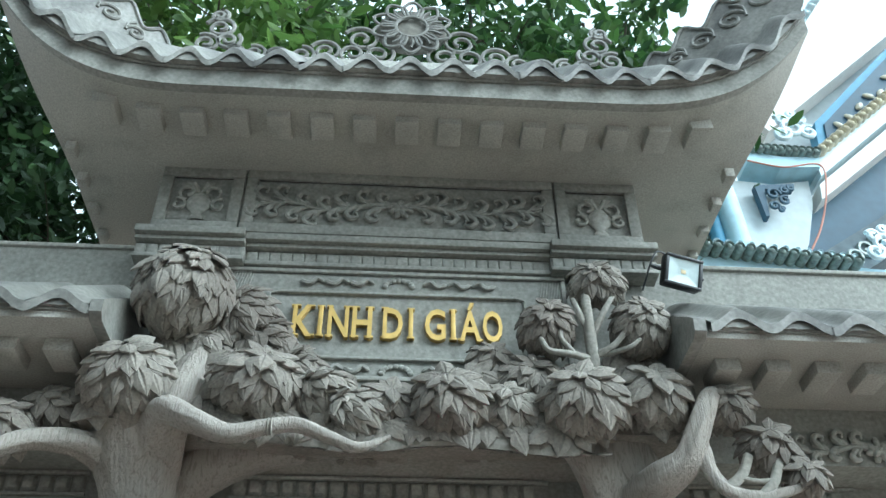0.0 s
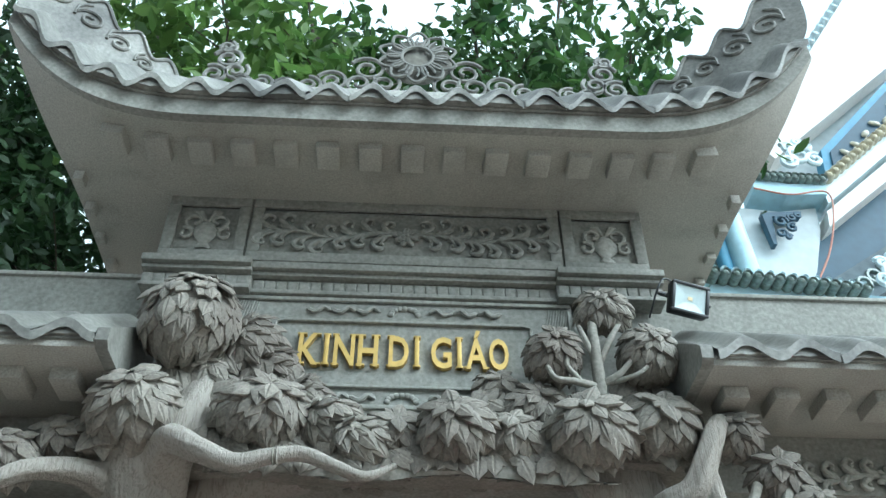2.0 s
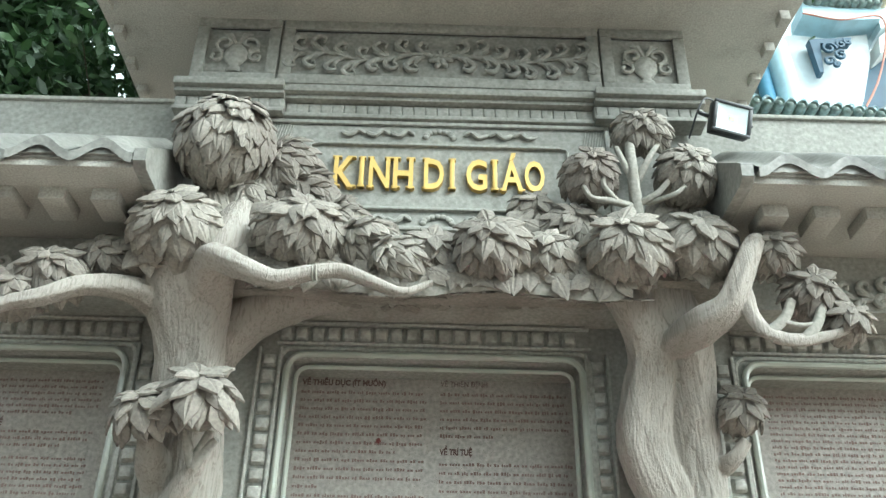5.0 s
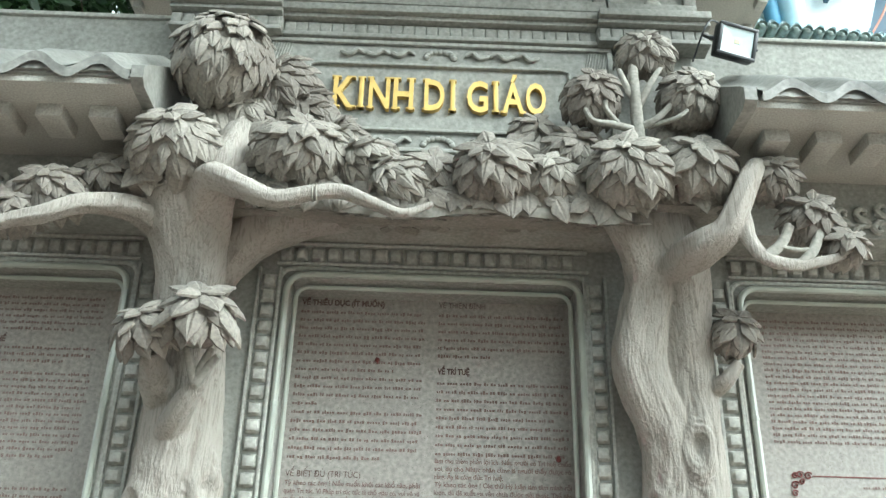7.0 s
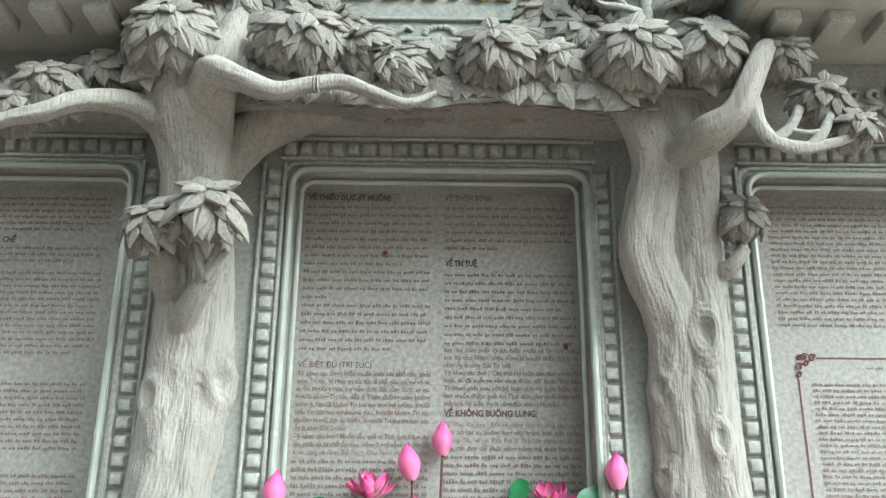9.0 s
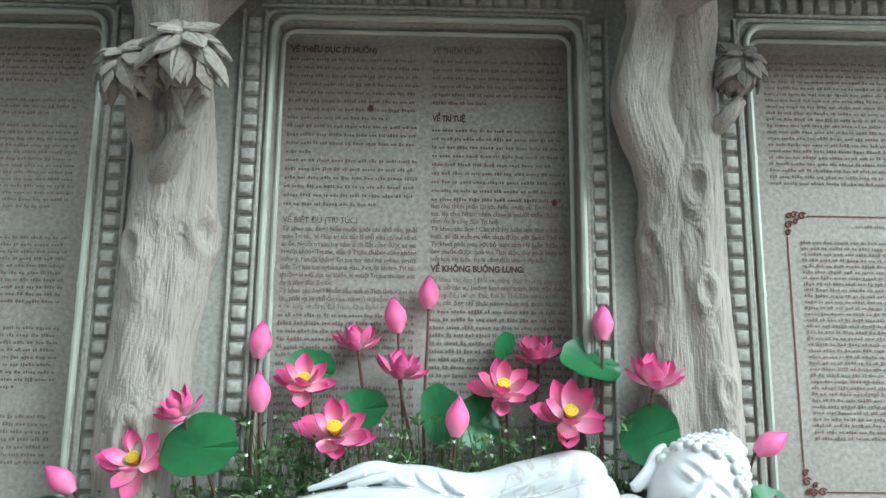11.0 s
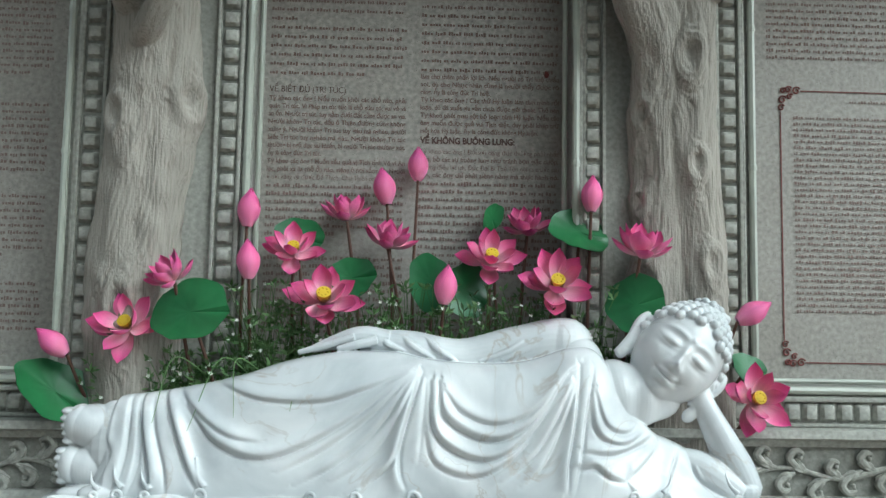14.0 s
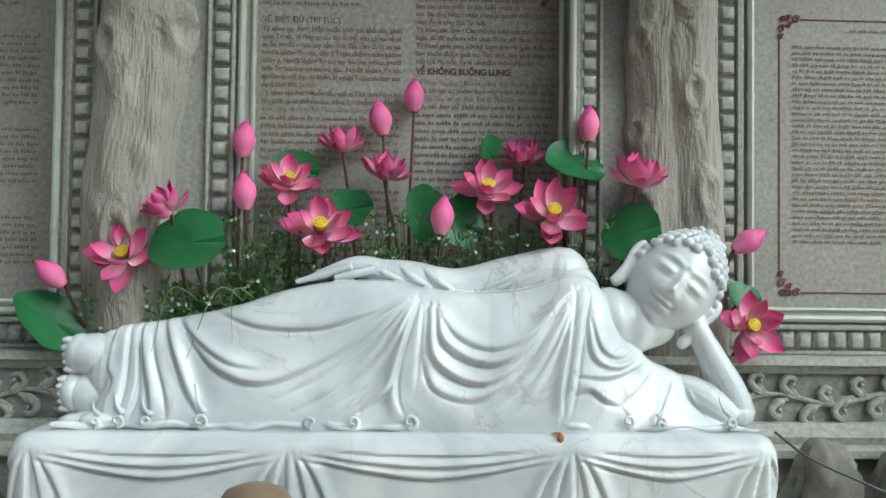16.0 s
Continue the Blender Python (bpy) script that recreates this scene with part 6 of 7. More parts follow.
def bud_petal(name, half, grow):
    """A petal wrapped round the bud."""
    rows_, cols = 14, 9
    v, f, uv = [], [], []
    for i in range(rows_):
        t = i / (rows_ - 1)
        hw = half * math.sin(math.pi * min(1.0, 0.22 + t * 0.62)) * (1 - t ** 4 * 0.9)
        for j in range(cols):
            q = -1 + 2 * j / (cols - 1)
            r = bud_profile(t * 0.985) * grow + 0.006 * (1 - abs(q))
            v.append((r * math.cos(q * hw), r * math.sin(q * hw), t * 0.99))
            uv.append((0.5 + q / 2, 0.50 + 0.46 * t))
    for i in range(rows_ - 1):
        for j in range(cols - 1):
            f.append((i * cols + j, i * cols + j + 1, (i + 1) * cols + j + 1, (i + 1) * cols + j))
    return uv_mesh(name, v, f, uv)


PETAL_WIDE = petal_mesh("petal", 1.0, 0.30, 0.16, 0.16, 0.22)
PETAL_SLIM = petal_mesh("petal", 1.0, 0.25, 0.14, 0.14, 0.20)
BUD_OUTER = bud_petal("petal", 1.35, 1.06)
BUD_INNER = bud_petal("petal", 1.9, 1.0)


def aim(d):
    """A turn that takes +z to d."""
    return Vector((0, 0, 1)).rotation_difference(Vector(d).normalized()).to_matrix().to_4x4()


def stem_part(flower, foot, mid, head, rad=0.0065):
    part("stem", Shape().tube(spline([foot, mid, head], 18), [rad * 1.15 - rad * 0.3 * k / 17 for k in range(18)], 7), M_STEM, flower, "thin brown stem")


def lotus_flower(x, y, z, size, facing, foot, seed, openness=1.0):
    r = random.Random(seed)
    fl = thing("lotus_flower", None, label="open pink lotus with yellow centre on a brown stem", category="flower", group="lotus behind the statue")
    c = Vector((x, y, z))
    turn = aim(facing)
    base = c - (turn @ Vector((0, 0, size * 0.35)))
    stem_part(fl, Vector(foot), (Vector(foot) + base) / 2 + Vector((r.uniform(-0.03, 0.03), 0.01, -0.02)), base)
    k = 0
    for n, tilt, sc, me in ((4, 92, 0.95, PETAL_WIDE), (5, 66, 1.0, PETAL_WIDE), (4, 44, 0.92, PETAL_SLIM)):
        for q in range(n):
            a = 360 * (q + 0.5 * (k % 2)) / n + r.uniform(-12, 12)
            tl = tilt * openness + r.uniform(-9, 9)
            ob = part("petal", me, M_PETAL, fl)
            s2 = size * sc * r.uniform(0.88, 1.08)
            ob.matrix_basis = Matrix.Translation(base) @ turn @ Matrix.Rotation(radians(a), 4, "Z") @ Matrix.Rotation(radians(tl), 4, "Y") @ Matrix.Diagonal((s2, s2, s2, 1))
        k += 1
    pod = Shape().grid([[(rr * math.cos(a) * size, rr * math.sin(a) * size, h * size) for a in (2 * math.pi * q / 14 for q in range(14))] for rr, h in ((0.06, 0.05), (0.11, 0.20), (0.175, 0.36), (0.17, 0.39), (0.001, 0.40))], close_v=True)
    for q in range(7):
        a = q * 0.9
        pod.ball((0.105 * size * math.cos(a), 0.105 * size * math.sin(a), 0.395 * size), 0.026 * size, 6, 4)
    ob = part("seed_pod", pod, M_POD, fl, "yellow seed pod")
    ob.matrix_basis = Matrix.Translation(base) @ turn
    sta = Shape()
    for q in range(26):
        a = q * 2.399
        rr = 0.16 * size
        sta.tube([(0.06 * size * math.cos(a), 0.06 * size * math.sin(a), 0.06 * size), (rr * math.cos(a), rr * math.sin(a), size * r.uniform(0.2, 0.28))], [0.012 * size, 0.02 * size], 4)
    ob = part("stamen_ring", sta, M_STAMEN, fl, "ring of brown stamens")
    ob.matrix_basis = Matrix.Translation(base) @ turn
    return fl


def lotus_bud(x, y, z, size, facing, foot, seed):
    r = random.Random(seed)
    fl = thing("lotus_bud", None, label="closed pink lotus bud on a thin brown stem", category="flower", group="lotus buds behind the statue")
    turn = aim(facing)
    base = Vector((x, y, z)) - (turn @ Vector((0, 0, size * 0.45)))
    stem_part(fl, Vector(foot), (Vector(foot) + base) / 2 + Vector((r.uniform(-0.02, 0.02), 0.01, 0)), base, 0.006)
    for k, (n, me, sc) in enumerate(((3, BUD_INNER, 0.99), (3, BUD_OUTER, 0.98), (1, BUD_OUTER, 0.86))):
        for q in range(n):
            ob = part("petal", me, M_PETAL, fl)
            s2 = size * sc
            wd = s2 * (1.0 + 0.05 * k)
            ob.matrix_basis = Matrix.Translation(base) @ turn @ Matrix.Rotation(radians(360 * q / n + 50 * k + r.uniform(-15, 15)), 4, "Z") @ Matrix.Diagonal((wd, wd, s2, 1))
    return fl


def lotus_leaf(x, y, z, rx, ry, facing, foot, seed):
    r = random.Random(seed)
    lf = thing("lotus_leaf", None, label="round green lotus leaf with wavy rim", category="leaf", group="lotus leaves behind the statue")
    turn = aim(facing)
    c = Vector((x, y, z))
    s = Shape()
    top_, bot = [], []
    for i in range(9):
        q = i / 8
        a_row, b_row = [], []
        for k in range(40):
            a = 2 * math.pi * k / 40
            wob = 1 + 0.05 * math.sin(3 * a + seed) + 0.03 * math.sin(7 * a + seed * 2)
            h = 0.10 * rx * q * q + 0.10 * rx * q ** 2 * math.sin(2 * a + seed) + 0.010 * rx * q * math.cos(11 * a)
            if a > 6.0:
                h -= 0.10 * rx * q
            a_row.append((rx * q * wob * math.cos(a), ry * q * wob * math.sin(a), h + 0.0015))
            b_row.append((rx * q * wob * math.cos(a), ry * q * wob * math.sin(a), h - 0.0015))
        top_.append(a_row)
        bot.append(b_row)
    s.grid(top_, close_v=True).grid(bot, close_v=True)
    ob = part("blade", s, M_LOTUSLEAF, lf)
    ob.matrix_basis = Matrix.Translation(c) @ turn
    stem_part(lf, Vector(foot), (Vector(foot) + c) / 2 + Vector((r.uniform(-0.02, 0.02), 0.02, 0)), c + Vector((0, 0.006, -0.004)), 0.006)
    return lf


SOILZ = 1.0
for i, (x, y, z, size, facing, fx) in enumerate((
        (-0.911, 2.92, 1.371, 0.112, (-0.15, -0.85, 0.5), -0.80), (-0.787, 2.93, 1.523, 0.092, (-0.5, -0.45, 0.75), -0.70), (-0.416, 3.05, 1.628, 0.105, (0.1, -0.75, 0.7), -0.36),
        (-0.303, 2.95, 1.47, 0.125, (0.05, -0.8, 0.62), -0.28), (-0.258, 3.20, 1.77, 0.100, (-0.1, -0.25, 0.95), -0.20), (-0.104, 3.16, 1.673, 0.100, (0.15, -0.3, 0.95), -0.02),
        (0.239, 3.05, 1.615, 0.115, (0.1, -0.75, 0.6), 0.20), (0.371, 3.20, 1.738, 0.100, (-0.15, -0.4, 0.85), 0.34), (0.444, 2.96, 1.527, 0.122, (0.05, -0.85, 0.55), 0.42),
        (0.712, 2.93, 1.646, 0.115, (0.15, -0.3, 0.95), 0.66), (1.075, 2.91, 1.165, 0.115, (0.2, -0.9, 0.3), 0.98))):
    lotus_flower(x, y, z, size * 1.1, facing, (fx, 3.075, SOILZ), 100 + i, 0.72 if i in (1, 4, 5, 7, 9) else 0.95)
for i, (x, y, z, size, facing, fx) in enumerate((
        (-0.565, 3.05, 1.746, 0.130, (0.08, 0, 1), -0.56), (-0.552, 3.0, 1.572, 0.130, (-0.05, -0.1, 1), -0.50), (-0.127, 3.22, 1.855, 0.135, (-0.18, 0, 1), -0.08), (-0.01, 3.24, 1.941, 0.125, (0.0, 0, 1), 0.0),
        (0.084, 2.98, 1.501, 0.130, (0.1, -0.1, 1), 0.06), (0.569, 3.04, 1.817, 0.125, (0.05, 0, 1), 0.56), (-1.147, 2.98, 1.299, 0.125, (-0.75, -0.1, 0.65), -0.98), (1.069, 2.94, 1.431, 0.125, (0.85, -0.1, 0.5), 0.92))):
    lotus_bud(x, y, z, size * 1.02, facing, (fx, 3.075, SOILZ), 200 + i)
for i, (x, y, z, rx, ry, facing, fx) in enumerate((
        (-0.710, 2.93, 1.401, 0.125, 0.105, (-0.2, -0.95, 0.45), -0.62), (-1.142, 3.0, 1.147, 0.135, 0.10, (0.55, -0.65, 0.55), -1.02), (-0.416, 3.17, 1.664, 0.085, 0.075, (0.1, -0.95, 0.3), -0.40),
        (-0.228, 3.12, 1.528, 0.085, 0.075, (-0.2, -0.9, 0.3), -0.2), (0.04, 3.09, 1.515, 0.075, 0.105, (-0.35, -0.9, 0.2), 0.08), (0.155, 3.09, 1.492, 0.085, 0.10, (0.4, -0.85, 0.2), 0.14),
        (0.532, 3.06, 1.691, 0.105, 0.10, (0.2, -0.75, 0.62), 0.50), (0.252, 3.22, 1.75, 0.04, 0.075, (0.7, -0.7, 0.1), 0.27), (0.692, 2.94, 1.448, 0.095, 0.105, (-0.45, -0.8, 0.3), 0.66), (1.079, 3.02, 1.252, 0.06, 0.055, (0.2, -0.8, 0.5), 0.98))):
    lotus_leaf(x, y, z, rx, ry, facing, (fx, 3.078, SOILZ), 300 + i)

# fine herbs with small white blossoms
herb, bloom = Shape(), Shape()
hr = random.Random(77)
for k in range(680):
    x = hr.uniform(-1.02, 0.74)
    y = hr.uniform(3.04, 3.094)
    hgt = hr.uniform(0.18, 0.50) * (1.0 if -0.6 < x < 0.55 else 0.75)
    if x < -0.6:
        hgt *= 0.75
    lean = Vector((hr.uniform(-0.12, 0.12), hr.uniform(-0.09, 0.02), 0))
    p0, p2 = Vector((x, y, SOILZ)), Vector((x, y, SOILZ + hgt)) + lean
    p1 = Vector((x, y, SOILZ + hgt * 0.55)) + lean * 0.25
    P = curve(p0, p1, p2, 6)
    herb.tube(P, 0.0013, 3, caps=False)
    for q in range(16):
        t = hr.uniform(0.25, 1.0)
        c = P[min(5, int(t * 5.99))]
        d = Vector((hr.uniform(-1, 1), hr.uniform(-1, 0.3), hr.uniform(-0.1, 1))).normalized()
        L = hr.uniform(0.014, 0.038)
        sd = d.cross(Vector((hr.uniform(-1, 1), hr.uniform(-1, 1), 0.3))).normalized() * L * 0.16
        herb.add([c, c + d * L * 0.5 + sd, c + d * L, c + d * L * 0.5 - sd], [(0, 1, 2, 3)])
    if hr.random() < 0.24:
        c = p2 + Vector((0, -0.004, 0.004))
        fdir = aim((hr.uniform(-0.5, 0.5), -1, hr.uniform(0, 0.9)))
        for q in range(5):
            a = 2 * math.pi * q / 5
            u2, v2 = fdir @ Vector((math.cos(a), math.sin(a), 0.15)), fdir @ Vector((-math.sin(a), math.cos(a), 0))
            R = hr.uniform(0.006, 0.0085)
            bloom.add([c, c + u2 * R * 0.6 + v2 * R * 0.32, c + u2 * R, c + u2 * R * 0.6 - v2 * R * 0.32], [(0, 1, 2, 3)])
hb = thing("flowering_herbs", None, label="fine green herbs with tiny white blossoms in the planter", category="plants", kind="stuff")
part("stalks", herb, M_WEED, hb, smooth=False)
part("blossoms", bloom, M_WHITEFLOWER, hb, "tiny white blossoms", smooth=False)
# long blades drooping over the marble
blades = thing("grass_blades", None, label="thin dark grass blades drooping over the statue", category="grass", kind="stuff")
for x0, x1, z1 in ((-0.60, -0.66, 1.06), (-0.55, -0.53, 1.10), (-0.35, -0.37, 1.12), (-0.74, -0.76, 1.08)):
    part("blade", Shape().tube(spline([(x0 + 0.06, 3.06, 1.20), (x0, 2.86, 1.26), (x1, 2.735, z1)], 16), [0.003 - 0.002 * k / 15 for k in range(16)], 4), M_WEED, blades)

# relief vines and rockery to both sides of the base
scroll_relief(1.66, 3.035, 0.915, 0.56, 0.17, 9, M_CARVED, ledge, spread=0.105)
scroll_relief(-1.60, 3.035, 0.915, 0.45, 0.17, 10, M_CARVED, ledge, spread=0.105)
rock_rng = random.Random(5)
for k, (x, y, z, r0) in enumerate(((1.26, 2.86, 0.69, 0.13), (1.52, 2.84, 0.67, 0.14), (1.78, 2.86, 0.66, 0.15), (1.38, 2.70, 0.42, 0.17), (1.70, 2.66, 0.36, 0.19), (1.20, 2.62, 0.28, 0.16), (-1.32, 2.84, 0.55, 0.16), (-1.62, 2.84, 0.5, 0.18), (-1.42, 2.66, 0.3, 0.2))):
    s = Shape()
    pts = []
    for i in range(31):
        t = math.pi * i / 30
        row = []
        for q in range(44):
            a = 2 * math.pi * q / 44
            d = Vector((math.sin(t) * math.cos(a), math.sin(t) * math.sin(a), math.cos(t)))
            m = 1 + 0.45 * noise.noise(d * 1.8 + Vector((k * 3.1, 0, 0))) + 0.28 * noise.noise(d * 4.5 + Vector((0, k, 0))) + 0.13 * abs(noise.noise(d * 10 + Vector((k, 0, 2)))) + 0.06 * noise.noise(d * 22)
            row.append((x + d.x * r0 * m * 1.25, y + d.y * r0 * m * 0.8, z * 0.55 + d.z * (z * 0.55 + 0.02 + r0 * 0.3 * m)))
        pts.append(row)
    s.grid(pts, close_v=True)
    thing("rock", s, M_ROCK, "weathered brown rockery stone beside the base", "rock", "rockery stones")
thing("hose_cable", Shape().tube(spline([(1.06, 2.72, 0.86), (1.13, 2.66, 0.80), (1.25, 2.62, 0.745), (1.45, 2.60, 0.67), (1.75, 2.58, 0.60)], 30), 0.0038, 8), M_COVER, "dark grey cable hanging over the rocks", "cable")
shrub = thing("pine_shrub", None, label="small dark green needle shrub beside the rocks", category="plant")
sh, nd = Shape(), Shape()
for k in range(26):
    r = random.Random(600 + k)
    p0 = Vector((1.62, 2.60, 0.55))
    d = Vector((r.uniform(-0.9, 0.8), r.uniform(-0.6, 0.4), r.uniform(0.2, 1.2))).normalized()
    p1 = p0 + d * r.uniform(0.12, 0.30)
    sh.tube([p0, (p0 + p1) / 2 + Vector((0, 0, 0.01)), p1], [0.004, 0.003, 0.0015], 4)
    for q in range(34):
        t = r.uniform(0.25, 1)
        c = p0.lerp(p1, t)
        e = (d * 0.6 + Vector((r.uniform(-1, 1), r.uniform(-1, 1), r.uniform(-0.5, 1)))).normalized()
        sd = e.cross(Vector((0.3, 1, 0.2))).normalized() * 0.0016
        L = r.uniform(0.02, 0.04)
        nd.add([c - sd, c + sd, c + e * L], [(0, 1, 2)])
part("twigs", sh, M_TREEBARK, shrub)
part("needles", nd, M_WEED, shrub, smooth=False)
part("stem", Shape().tube([(1.62, 2.62, 0.0), (1.62, 2.60, 0.3), (1.62, 2.60, 0.56)], [0.014, 0.01, 0.006], 6), M_TREEBARK, shrub)

# ---------------------------------------------------------------- trees behind the wall


def leaf_cloud(s, r, centre, spread, count, size, shape_k=0.42):
    """Flat pointed leaves in drooping sprays round a centre."""
    for _ in range(count):
        d = Vector((r.gauss(0, 1), r.gauss(0, 1), r.gauss(0, 0.8)))
        c = centre + Vector((d.x * spread[0], d.y * spread[1], d.z * spread[2])) * 0.5
        ax = Vector((r.uniform(-1, 1), r.uniform(-1, 1), r.uniform(-0.9, 0.5))).normalized()
        sd = ax.cross(Vector((r.uniform(-1, 1), r.uniform(-1, 1), r.uniform(-1, 1)))).normalized()
        L = size * r.uniform(0.7, 1.3)
        w2 = L * shape_k
        nr = ax.cross(sd) * L * 0.08
        s.add([c, c + ax * L * 0.35 + sd * w2 * 0.5, c + ax * L * 0.75 + sd * w2 * 0.40 - nr, c + ax * L - nr * 2, c + ax * L * 0.75 - sd * w2 * 0.40 - nr, c + ax * L * 0.35 - sd * w2 * 0.5],
              [(0, 1, 2, 5), (2, 3, 4, 5)])


def leafy_tree(name, label, foot, forks, mat, size, count, seed, spread):
    """forks: ends of the limbs; each carries sprays of leaves."""
    r = random.Random(seed)
    t = thing(name, None, label=label, category="tree")
    tr, cr = Shape(), Shape()
    foot = Vector(foot)
    crown0 = foot + Vector((0, 0, 4.2))
    tr.tube(spline([foot, foot + Vector((0.1, 0.05, 2.2)), crown0], 14), [0.20 - 0.09 * k / 13 for k in range(14)], 10)
    for f in forks:
        f = Vector(f)
        mid = (crown0 + f) / 2 + Vector((r.uniform(-0.3, 0.3), r.uniform(-0.2, 0.2), 0.3))
        L = spline([crown0 - Vector((0, 0, 0.4)), mid, f], 12)
        tr.tube(L, [0.07 - 0.055 * k / 11 for k in range(12)], 7)
        for k in range(5, 12):
            c = L[k]
            for q in range(3):
                e = c + Vector((r.gauss(0, 1) * spread, r.gauss(0, 1) * spread, r.gauss(0, 0.7) * spread))
                tr.tube([c, (c + e) / 2 + Vector((0, 0, 0.05)), e], [0.014, 0.008, 0.004], 4)
                leaf_cloud(cr, r, e, (spread * 0.9, spread * 0.9, spread * 0.7), count, size)
    part("trunk", tr, M_TREEBARK, t)
    part("crown", cr, mat, t, "crown of loose pointed leaves", smooth=False)
    return t


leafy_tree("shade_tree", "dark leafy tree standing behind the wall", (-4.2, 7.0, 0), ((-3.6, 6.4, 5.4), (-4.6, 6.6, 6.2), (-3.9, 6.2, 7.2), (-4.9, 7.2, 7.6), (-3.2, 6.6, 6.4), (-3.5, 7.0, 4.9), (-4.4, 6.6, 4.9), (-5.2, 6.8, 5.4), (-3.0, 7.2, 8.0), (-3.4, 6.6, 5.9), (-3.9, 6.8, 6.6), (-4.3, 6.2, 5.6), (-4.2, 6.4, 8.2), (-4.6, 6.4, 9.2), (-4.1, 6.4, 7.6), (-4.9, 6.4, 8.4), (-4.4, 6.4, 6.9), (-3.7, 6.3, 6.2), (-4.0, 6.5, 6.0), (-3.5, 6.5, 6.9), (-4.5, 6.3, 7.4), (-3.8, 6.6, 8.8), (-4.6, 6.6, 5.2), (-4.7, 6.4, 9.8), (-4.9, 6.4, 9.0), (-4.5, 6.5, 8.7), (-4.3, 6.4, 9.6), (-4.6, 6.4, 7.9), (-5.0, 6.5, 7.2)), M_LEAF_DARK, 0.15, 62, 21, 0.38)
leafy_tree("shade_tree", "bright green leafy tree hanging over the roof", (-0.6, 7.2, 0), ((-2.3, 5.4, 8.1), (-1.6, 5.2, 7.7), (-2.5, 5.6, 9.2), (-0.9, 5.6, 8.6), (-1.5, 5.8, 9.4), (-1.9, 5.4, 8.8), (-1.2, 5.4, 8.0), (-2.2, 5.5, 10.2), (-1.2, 5.6, 10.0), (-2.9, 5.5, 9.6)), M_LEAF_BRIGHT, 0.20, 34, 22, 0.38)
leafy_tree("shade_tree", "green leafy tree with thin twigs behind the roof", (1.3, 7.6, 0), ((0.2, 5.8, 9.2), (1.0, 5.6, 8.7), (1.6, 5.6, 8.2), (1.2, 5.8, 9.6), (2.1, 5.8, 8.8), (0.4, 5.6, 8.0), (1.9, 5.8, 9.6), (-0.4, 6.0, 9.4), (1.2, 5.6, 7.8), (1.8, 5.6, 7.7), (2.4, 5.8, 8.4), (0.6, 5.6, 10.2), (1.6, 5.6, 10.3), (2.3, 5.6, 9.4), (-0.3, 5.6, 8.6)), M_LEAF_MID, 0.17, 40, 23, 0.38)
leafy_tree("shade_tree", "tall dark tree further behind the gate", (-2.0, 11.0, 0), ((-3.2, 10.0, 12.0), (-1.2, 10.0, 11.5), (0.4, 10.0, 12.4), (-2.4, 9.6, 13.5), (-4.6, 9.8, 11.5), (-0.4, 9.6, 13.6), (1.6, 10, 12.2), (-5.6, 9.6, 10.0), (-6.0, 9.8, 8.4), (-6.6, 9.6, 11.0), (0.8, 9.8, 13.8), (-1.6, 9.6, 14.6)), M_LEAF_DARK, 0.22, 46, 24, 0.55)

# ---------------------------------------------------------------- blue and white temple behind
temple = thing("temple", None, label="white and pale blue temple with glazed tile ridges", category="building")


def prism(outline, y, thick):
    """A slab with an outline of (x, z) pairs."""
    n = len(outline)
    return Shape().add([(x, y, z) for x, z in outline] + [(x, y + thick, z) for x, z in outline], [tuple(range(n)), tuple(reversed(range(n, 2 * n)))] + [(i, (i + 1) % n, n + (i + 1) % n, n + i) for i in range(n)])


def tile_ridge(parent, a, c, n, mat, r0=0.085, y=6.9):
    for k in range(n):
        t = (k + 0.5) / n
        x, z = a[0] + (c[0] - a[0]) * t, a[1] + (c[1] - a[1]) * t
        s = Shape()
        s.grid([[(x + rr * math.cos(q), y - dd, z + rr * math.sin(q)) for q in (2 * math.pi * i / 14 for i in range(14))] for rr, dd in ((r0, -0.25), (r0, 0.0), (r0 * 0.78, 0.03), (r0 * 0.6, 0.005), (r0 * 0.3, 0.02), (0.001, 0.025))], close_v=True)
        part("ridge_tile", s, mat, parent)


def scroll_finial(parent, x, z, k=1.0, y=6.85):
    s = Shape()
    for dx, dz, R, st, fl in ((0, 0, 0.17, 0.3, 1), (-0.16, -0.10, 0.11, 2.2, -1), (0.17, -0.06, 0.11, 1.0, 1), (-0.12, 0.13, 0.08, 0.5, -1), (0.12, 0.16, 0.07, 2.0, 1), (0.02, 0.22, 0.06, 0.2, 1)):
        s.tube(spiral(x + dx * k, y, z + dz * k, R * k, R * 0.25 * k, 1.3, st, 24, fl), 0.032 * k, 7)
    part("scroll_finial", s, M_WHITEBLUE, parent, "white and pale blue scroll ornament")


part("eave_underside", prism([(3.80, 8.62), (4.25, 8.58), (4.70, 8.66), (4.66, 8.3), (4.45, 7.7), (4.15, 7.2), (3.95, 6.9), (3.0, 6.9), (3.1, 7.6), (3.5, 8.3)], 7.15, 0.5), M_PALEGREY, temple, "pale grey underside of the upswept eave", smooth=False)
part("column", Shape().tube([(3.62, 7.0, 0.0), (3.62, 7.0, 6.9), (3.55, 7.0, 8.3)], 0.13, 14), M_PALEBLUE, temple, "pale blue column")
part("column", Shape().tube([(3.42, 7.05, 0.0), (3.42, 7.05, 6.9), (3.38, 7.05, 8.1)], 0.08, 12), M_BLUE, temple, "blue column moulding")
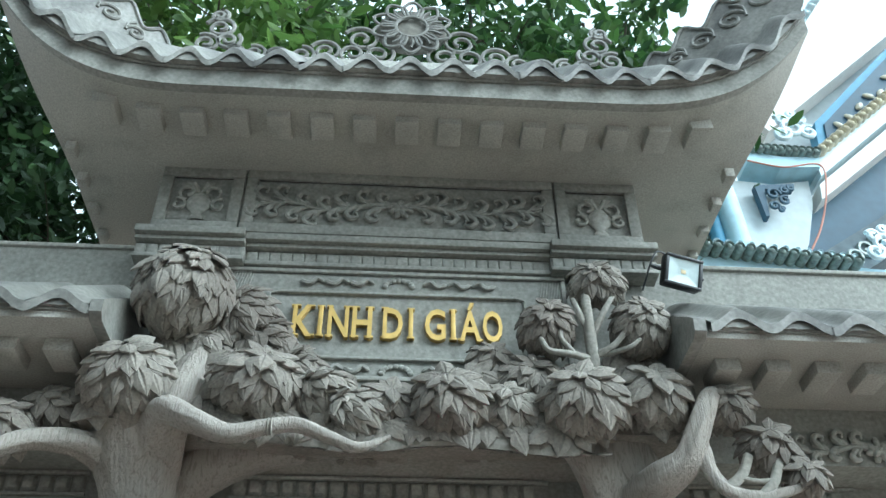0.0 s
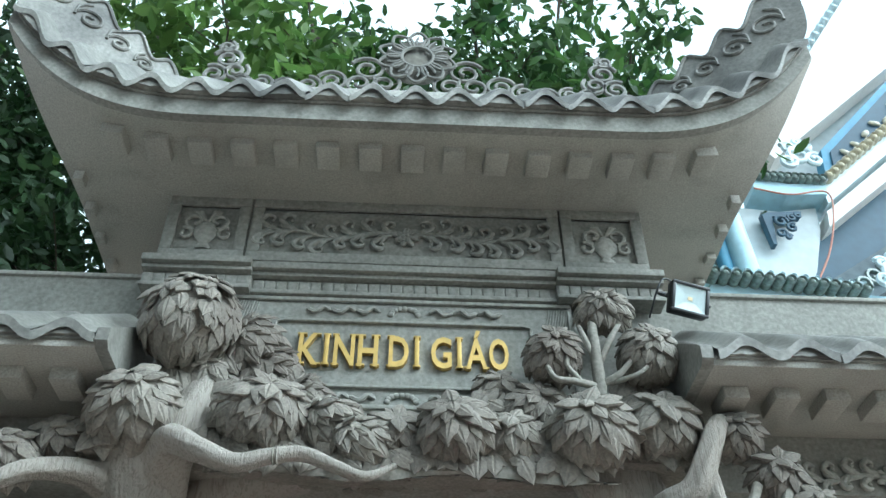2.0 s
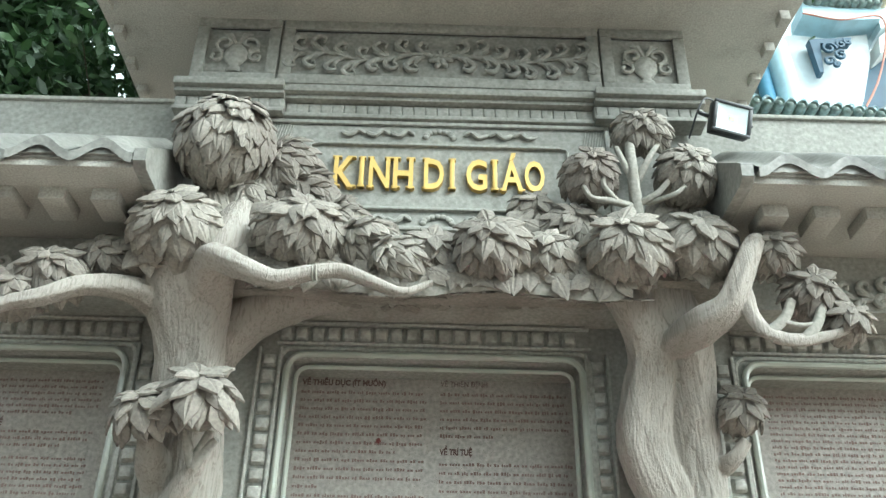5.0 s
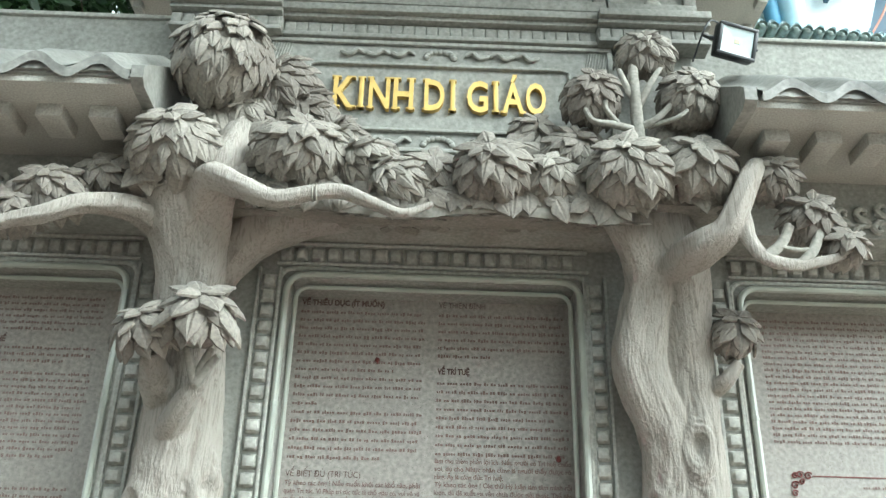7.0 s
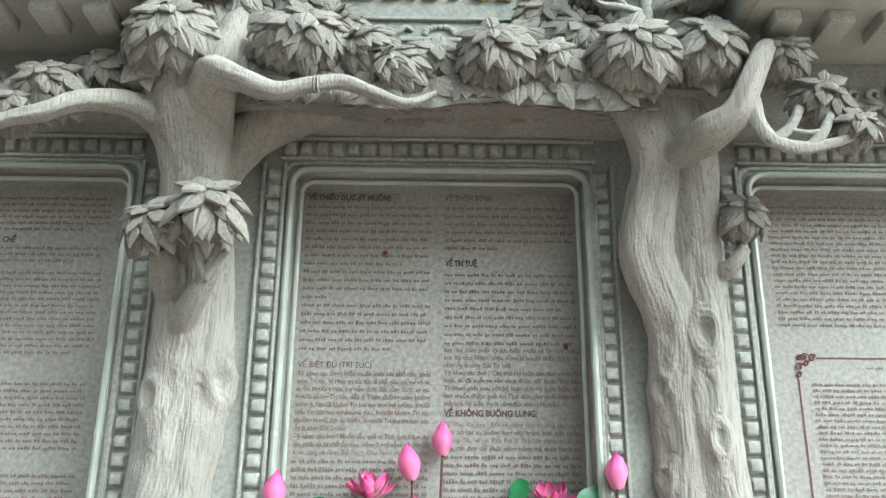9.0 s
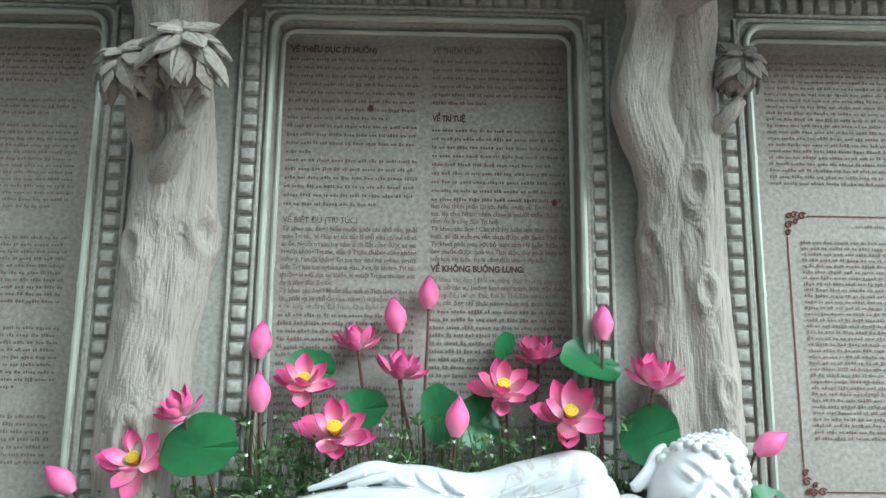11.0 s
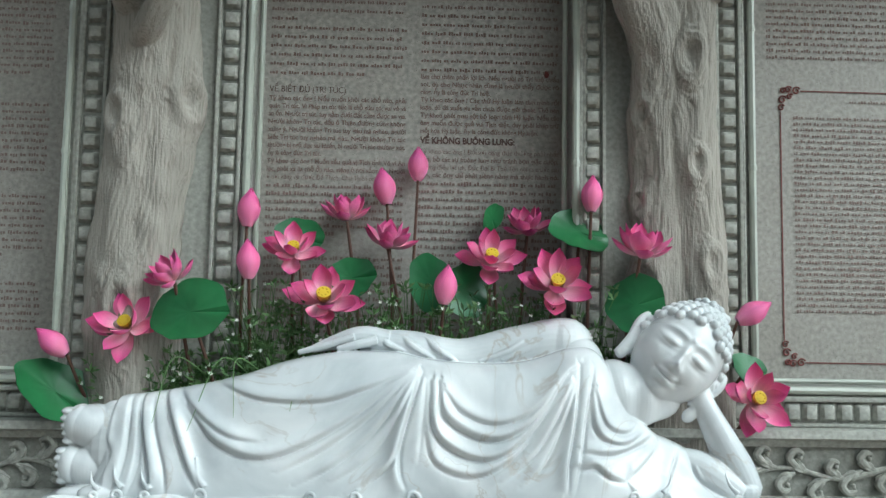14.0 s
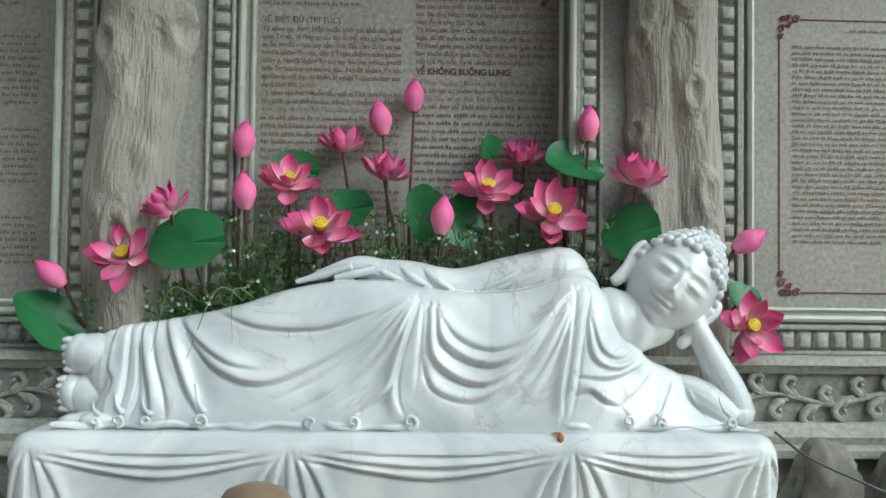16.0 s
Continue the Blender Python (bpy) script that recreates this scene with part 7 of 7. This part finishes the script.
part("scroll_bracket", prism([(3.95, 8.42), (4.42, 8.46), (4.40, 8.38), (4.06, 8.36), (4.02, 7.95), (3.98, 7.95)], 7.0, 0.10), M_NAVY, temple, "dark openwork bracket", smooth=False)
for dx, dz, R in ((4.13, 8.27, 0.085), (4.27, 8.33, 0.055), (4.24, 8.18, 0.065), (4.10, 8.09, 0.06), (4.17, 8.04, 0.035), (4.35, 8.37, 0.04)):
    part("bracket_scroll", Shape().tube(spiral(dx, 6.98, dz, R, R * 0.3, 1.2, 0.4 + dx * 9, 18), 0.020, 6), M_NAVY, temple)
part("eave_band", prism([(3.93, 8.74), (4.30, 8.66), (4.78, 8.70), (4.80, 8.86), (4.35, 8.84), (3.95, 8.92)], 6.95, 0.35), M_PALEBLUE, temple, smooth=False)
tile_ridge(temple, (3.98, 8.93), (4.80, 8.90), 10, M_CERAMIC, 0.06)
scroll_finial(temple, 4.55, 9.22)
part("light_cable", Shape().tube(spline([(3.90, 6.9, 8.70), (4.30, 6.9, 8.62), (4.74, 6.9, 8.68), (4.71, 6.9, 8.3), (4.50, 6.9, 7.75), (4.20, 6.9, 7.25), (4.02, 6.9, 6.95)], 50), 0.011, 6), M_ORANGE, temple, "orange light cable along the eave")
# long gable ridge running up and away
part("ridge_band", prism([(4.78, 8.60), (7.4, 10.95), (7.4, 11.22), (4.78, 8.86)], 7.0, 0.4), M_WHITEBLUE, temple, smooth=False)
tile_ridge(temple, (4.82, 8.93), (7.3, 11.2), 26, M_CREAM, 0.062)
part("gable_beam", prism([(4.72, 8.28), (7.4, 10.55), (7.4, 10.85), (4.76, 8.52)], 7.05, 0.4), M_WHITEPAINT, temple, smooth=False)
part("gable_field", prism([(4.15, 7.1), (7.4, 9.6), (7.4, 10.6), (4.70, 8.32)], 7.3, 0.3), M_NAVY, temple, "dark blue gable panel", smooth=False)
part("carved_beam", prism([(4.0, 6.7), (7.4, 8.9), (7.4, 9.45), (4.25, 7.35)], 7.1, 0.35), M_BLUEGREY, temple, "grey-blue carved beam", smooth=False)
cb = random.Random(3)
for k in range(16):
    t = (k + 0.5) / 16
    x, z = 4.3 + 2.6 * t, 7.12 + 1.75 * t
    part("beam_scroll", Shape().tube(spiral(x, 7.08, z, 0.11, 0.03, 1.3, cb.uniform(0, 6), 20, 1 if k % 2 else -1), 0.025, 6), M_CERAMIC, temple)
# upper storey
part("upper_wall", prism([(4.3, 8.9), (8.2, 12.4), (8.2, 14.2), (4.9, 10.4)], 8.4, 0.4), M_PALEGREY, temple, smooth=False)
part("upper_soffit", prism([(4.9, 10.3), (8.2, 13.4), (8.2, 16.0), (5.3, 11.6), (4.7, 10.6)], 7.9, 0.4), M_WHITEPAINT, temple, "white painted eave underside", smooth=False)
tile_ridge(temple, (5.3, 11.75), (8.2, 16.1), 22, M_WHITEBLUE, 0.07, 7.9)
part("painted_panel", prism([(5.45, 9.75), (7.8, 11.9), (7.8, 12.9), (5.55, 10.45)], 7.85, 0.2), M_BLUE, temple, "blue framed painted panel", smooth=False)
part("panel_field", prism([(5.60, 9.98), (7.7, 11.9), (7.7, 12.65), (5.66, 10.40)], 7.82, 0.2), M_NAVY, temple, smooth=False)
for k in range(9):
    x = 5.85 + 0.2 * k
    part("fish_relief", Shape().ball((x, 7.80, 10.3 + 0.2 * k + cb.uniform(-0.1, 0.15)), (0.09, 0.03, 0.045), 10, 6, Matrix.Rotation(cb.uniform(-1, 1), 3, "Y")), M_CREAM, temple)
# lower ridge just over the side wall
low = thing("lower_ridge", None, label="pale blue roof ridge with dark glazed scallop tiles", category="roof")
part("ridge_band", prism([(2.9, 6.3), (6.5, 6.3), (6.5, 6.98), (2.9, 7.16)], 6.75, 0.3), M_PALEBLUE, low, smooth=False)
tile_ridge(low, (3.0, 7.20), (4.62, 7.04), 15, M_CERAMIC, 0.055, 6.6)
tile_ridge(low, (3.0, 7.28), (4.62, 7.12), 14, M_WHITEBLUE, 0.04, 6.65)
scroll_finial(low, 4.92, 7.26, 0.9, 6.6)

# unseen plain wall behind the walker, added to block low frontal sky light
thing("wall_rear_blocker", Shape().box(-14, 14, -7.4, -7.0, 0.0, 6.5), M_WHITEPAINT, "unseen plain wall added to cut the frontal sky light", "wall", kind="structure", smooth=False)
# unseen wall added on the left to block sky light from that side
thing("wall_left_blocker", Shape().box(-1.95, -1.70, -7.0, 1.9, 0.0, 11.0), M_DARKWALL, "unseen plain dark wall added to shade the left side", "wall", kind="structure", smooth=False)
# far bright overcast sky
thing("sky_backdrop", Shape().add([(-260, 150, -20), (260, 150, -20), (260, 150, 320), (-260, 150, 320)], [(0, 1, 2, 3)]), M_HAZE, "plain bright white overcast sky far away", "sky", kind="structure", smooth=False)
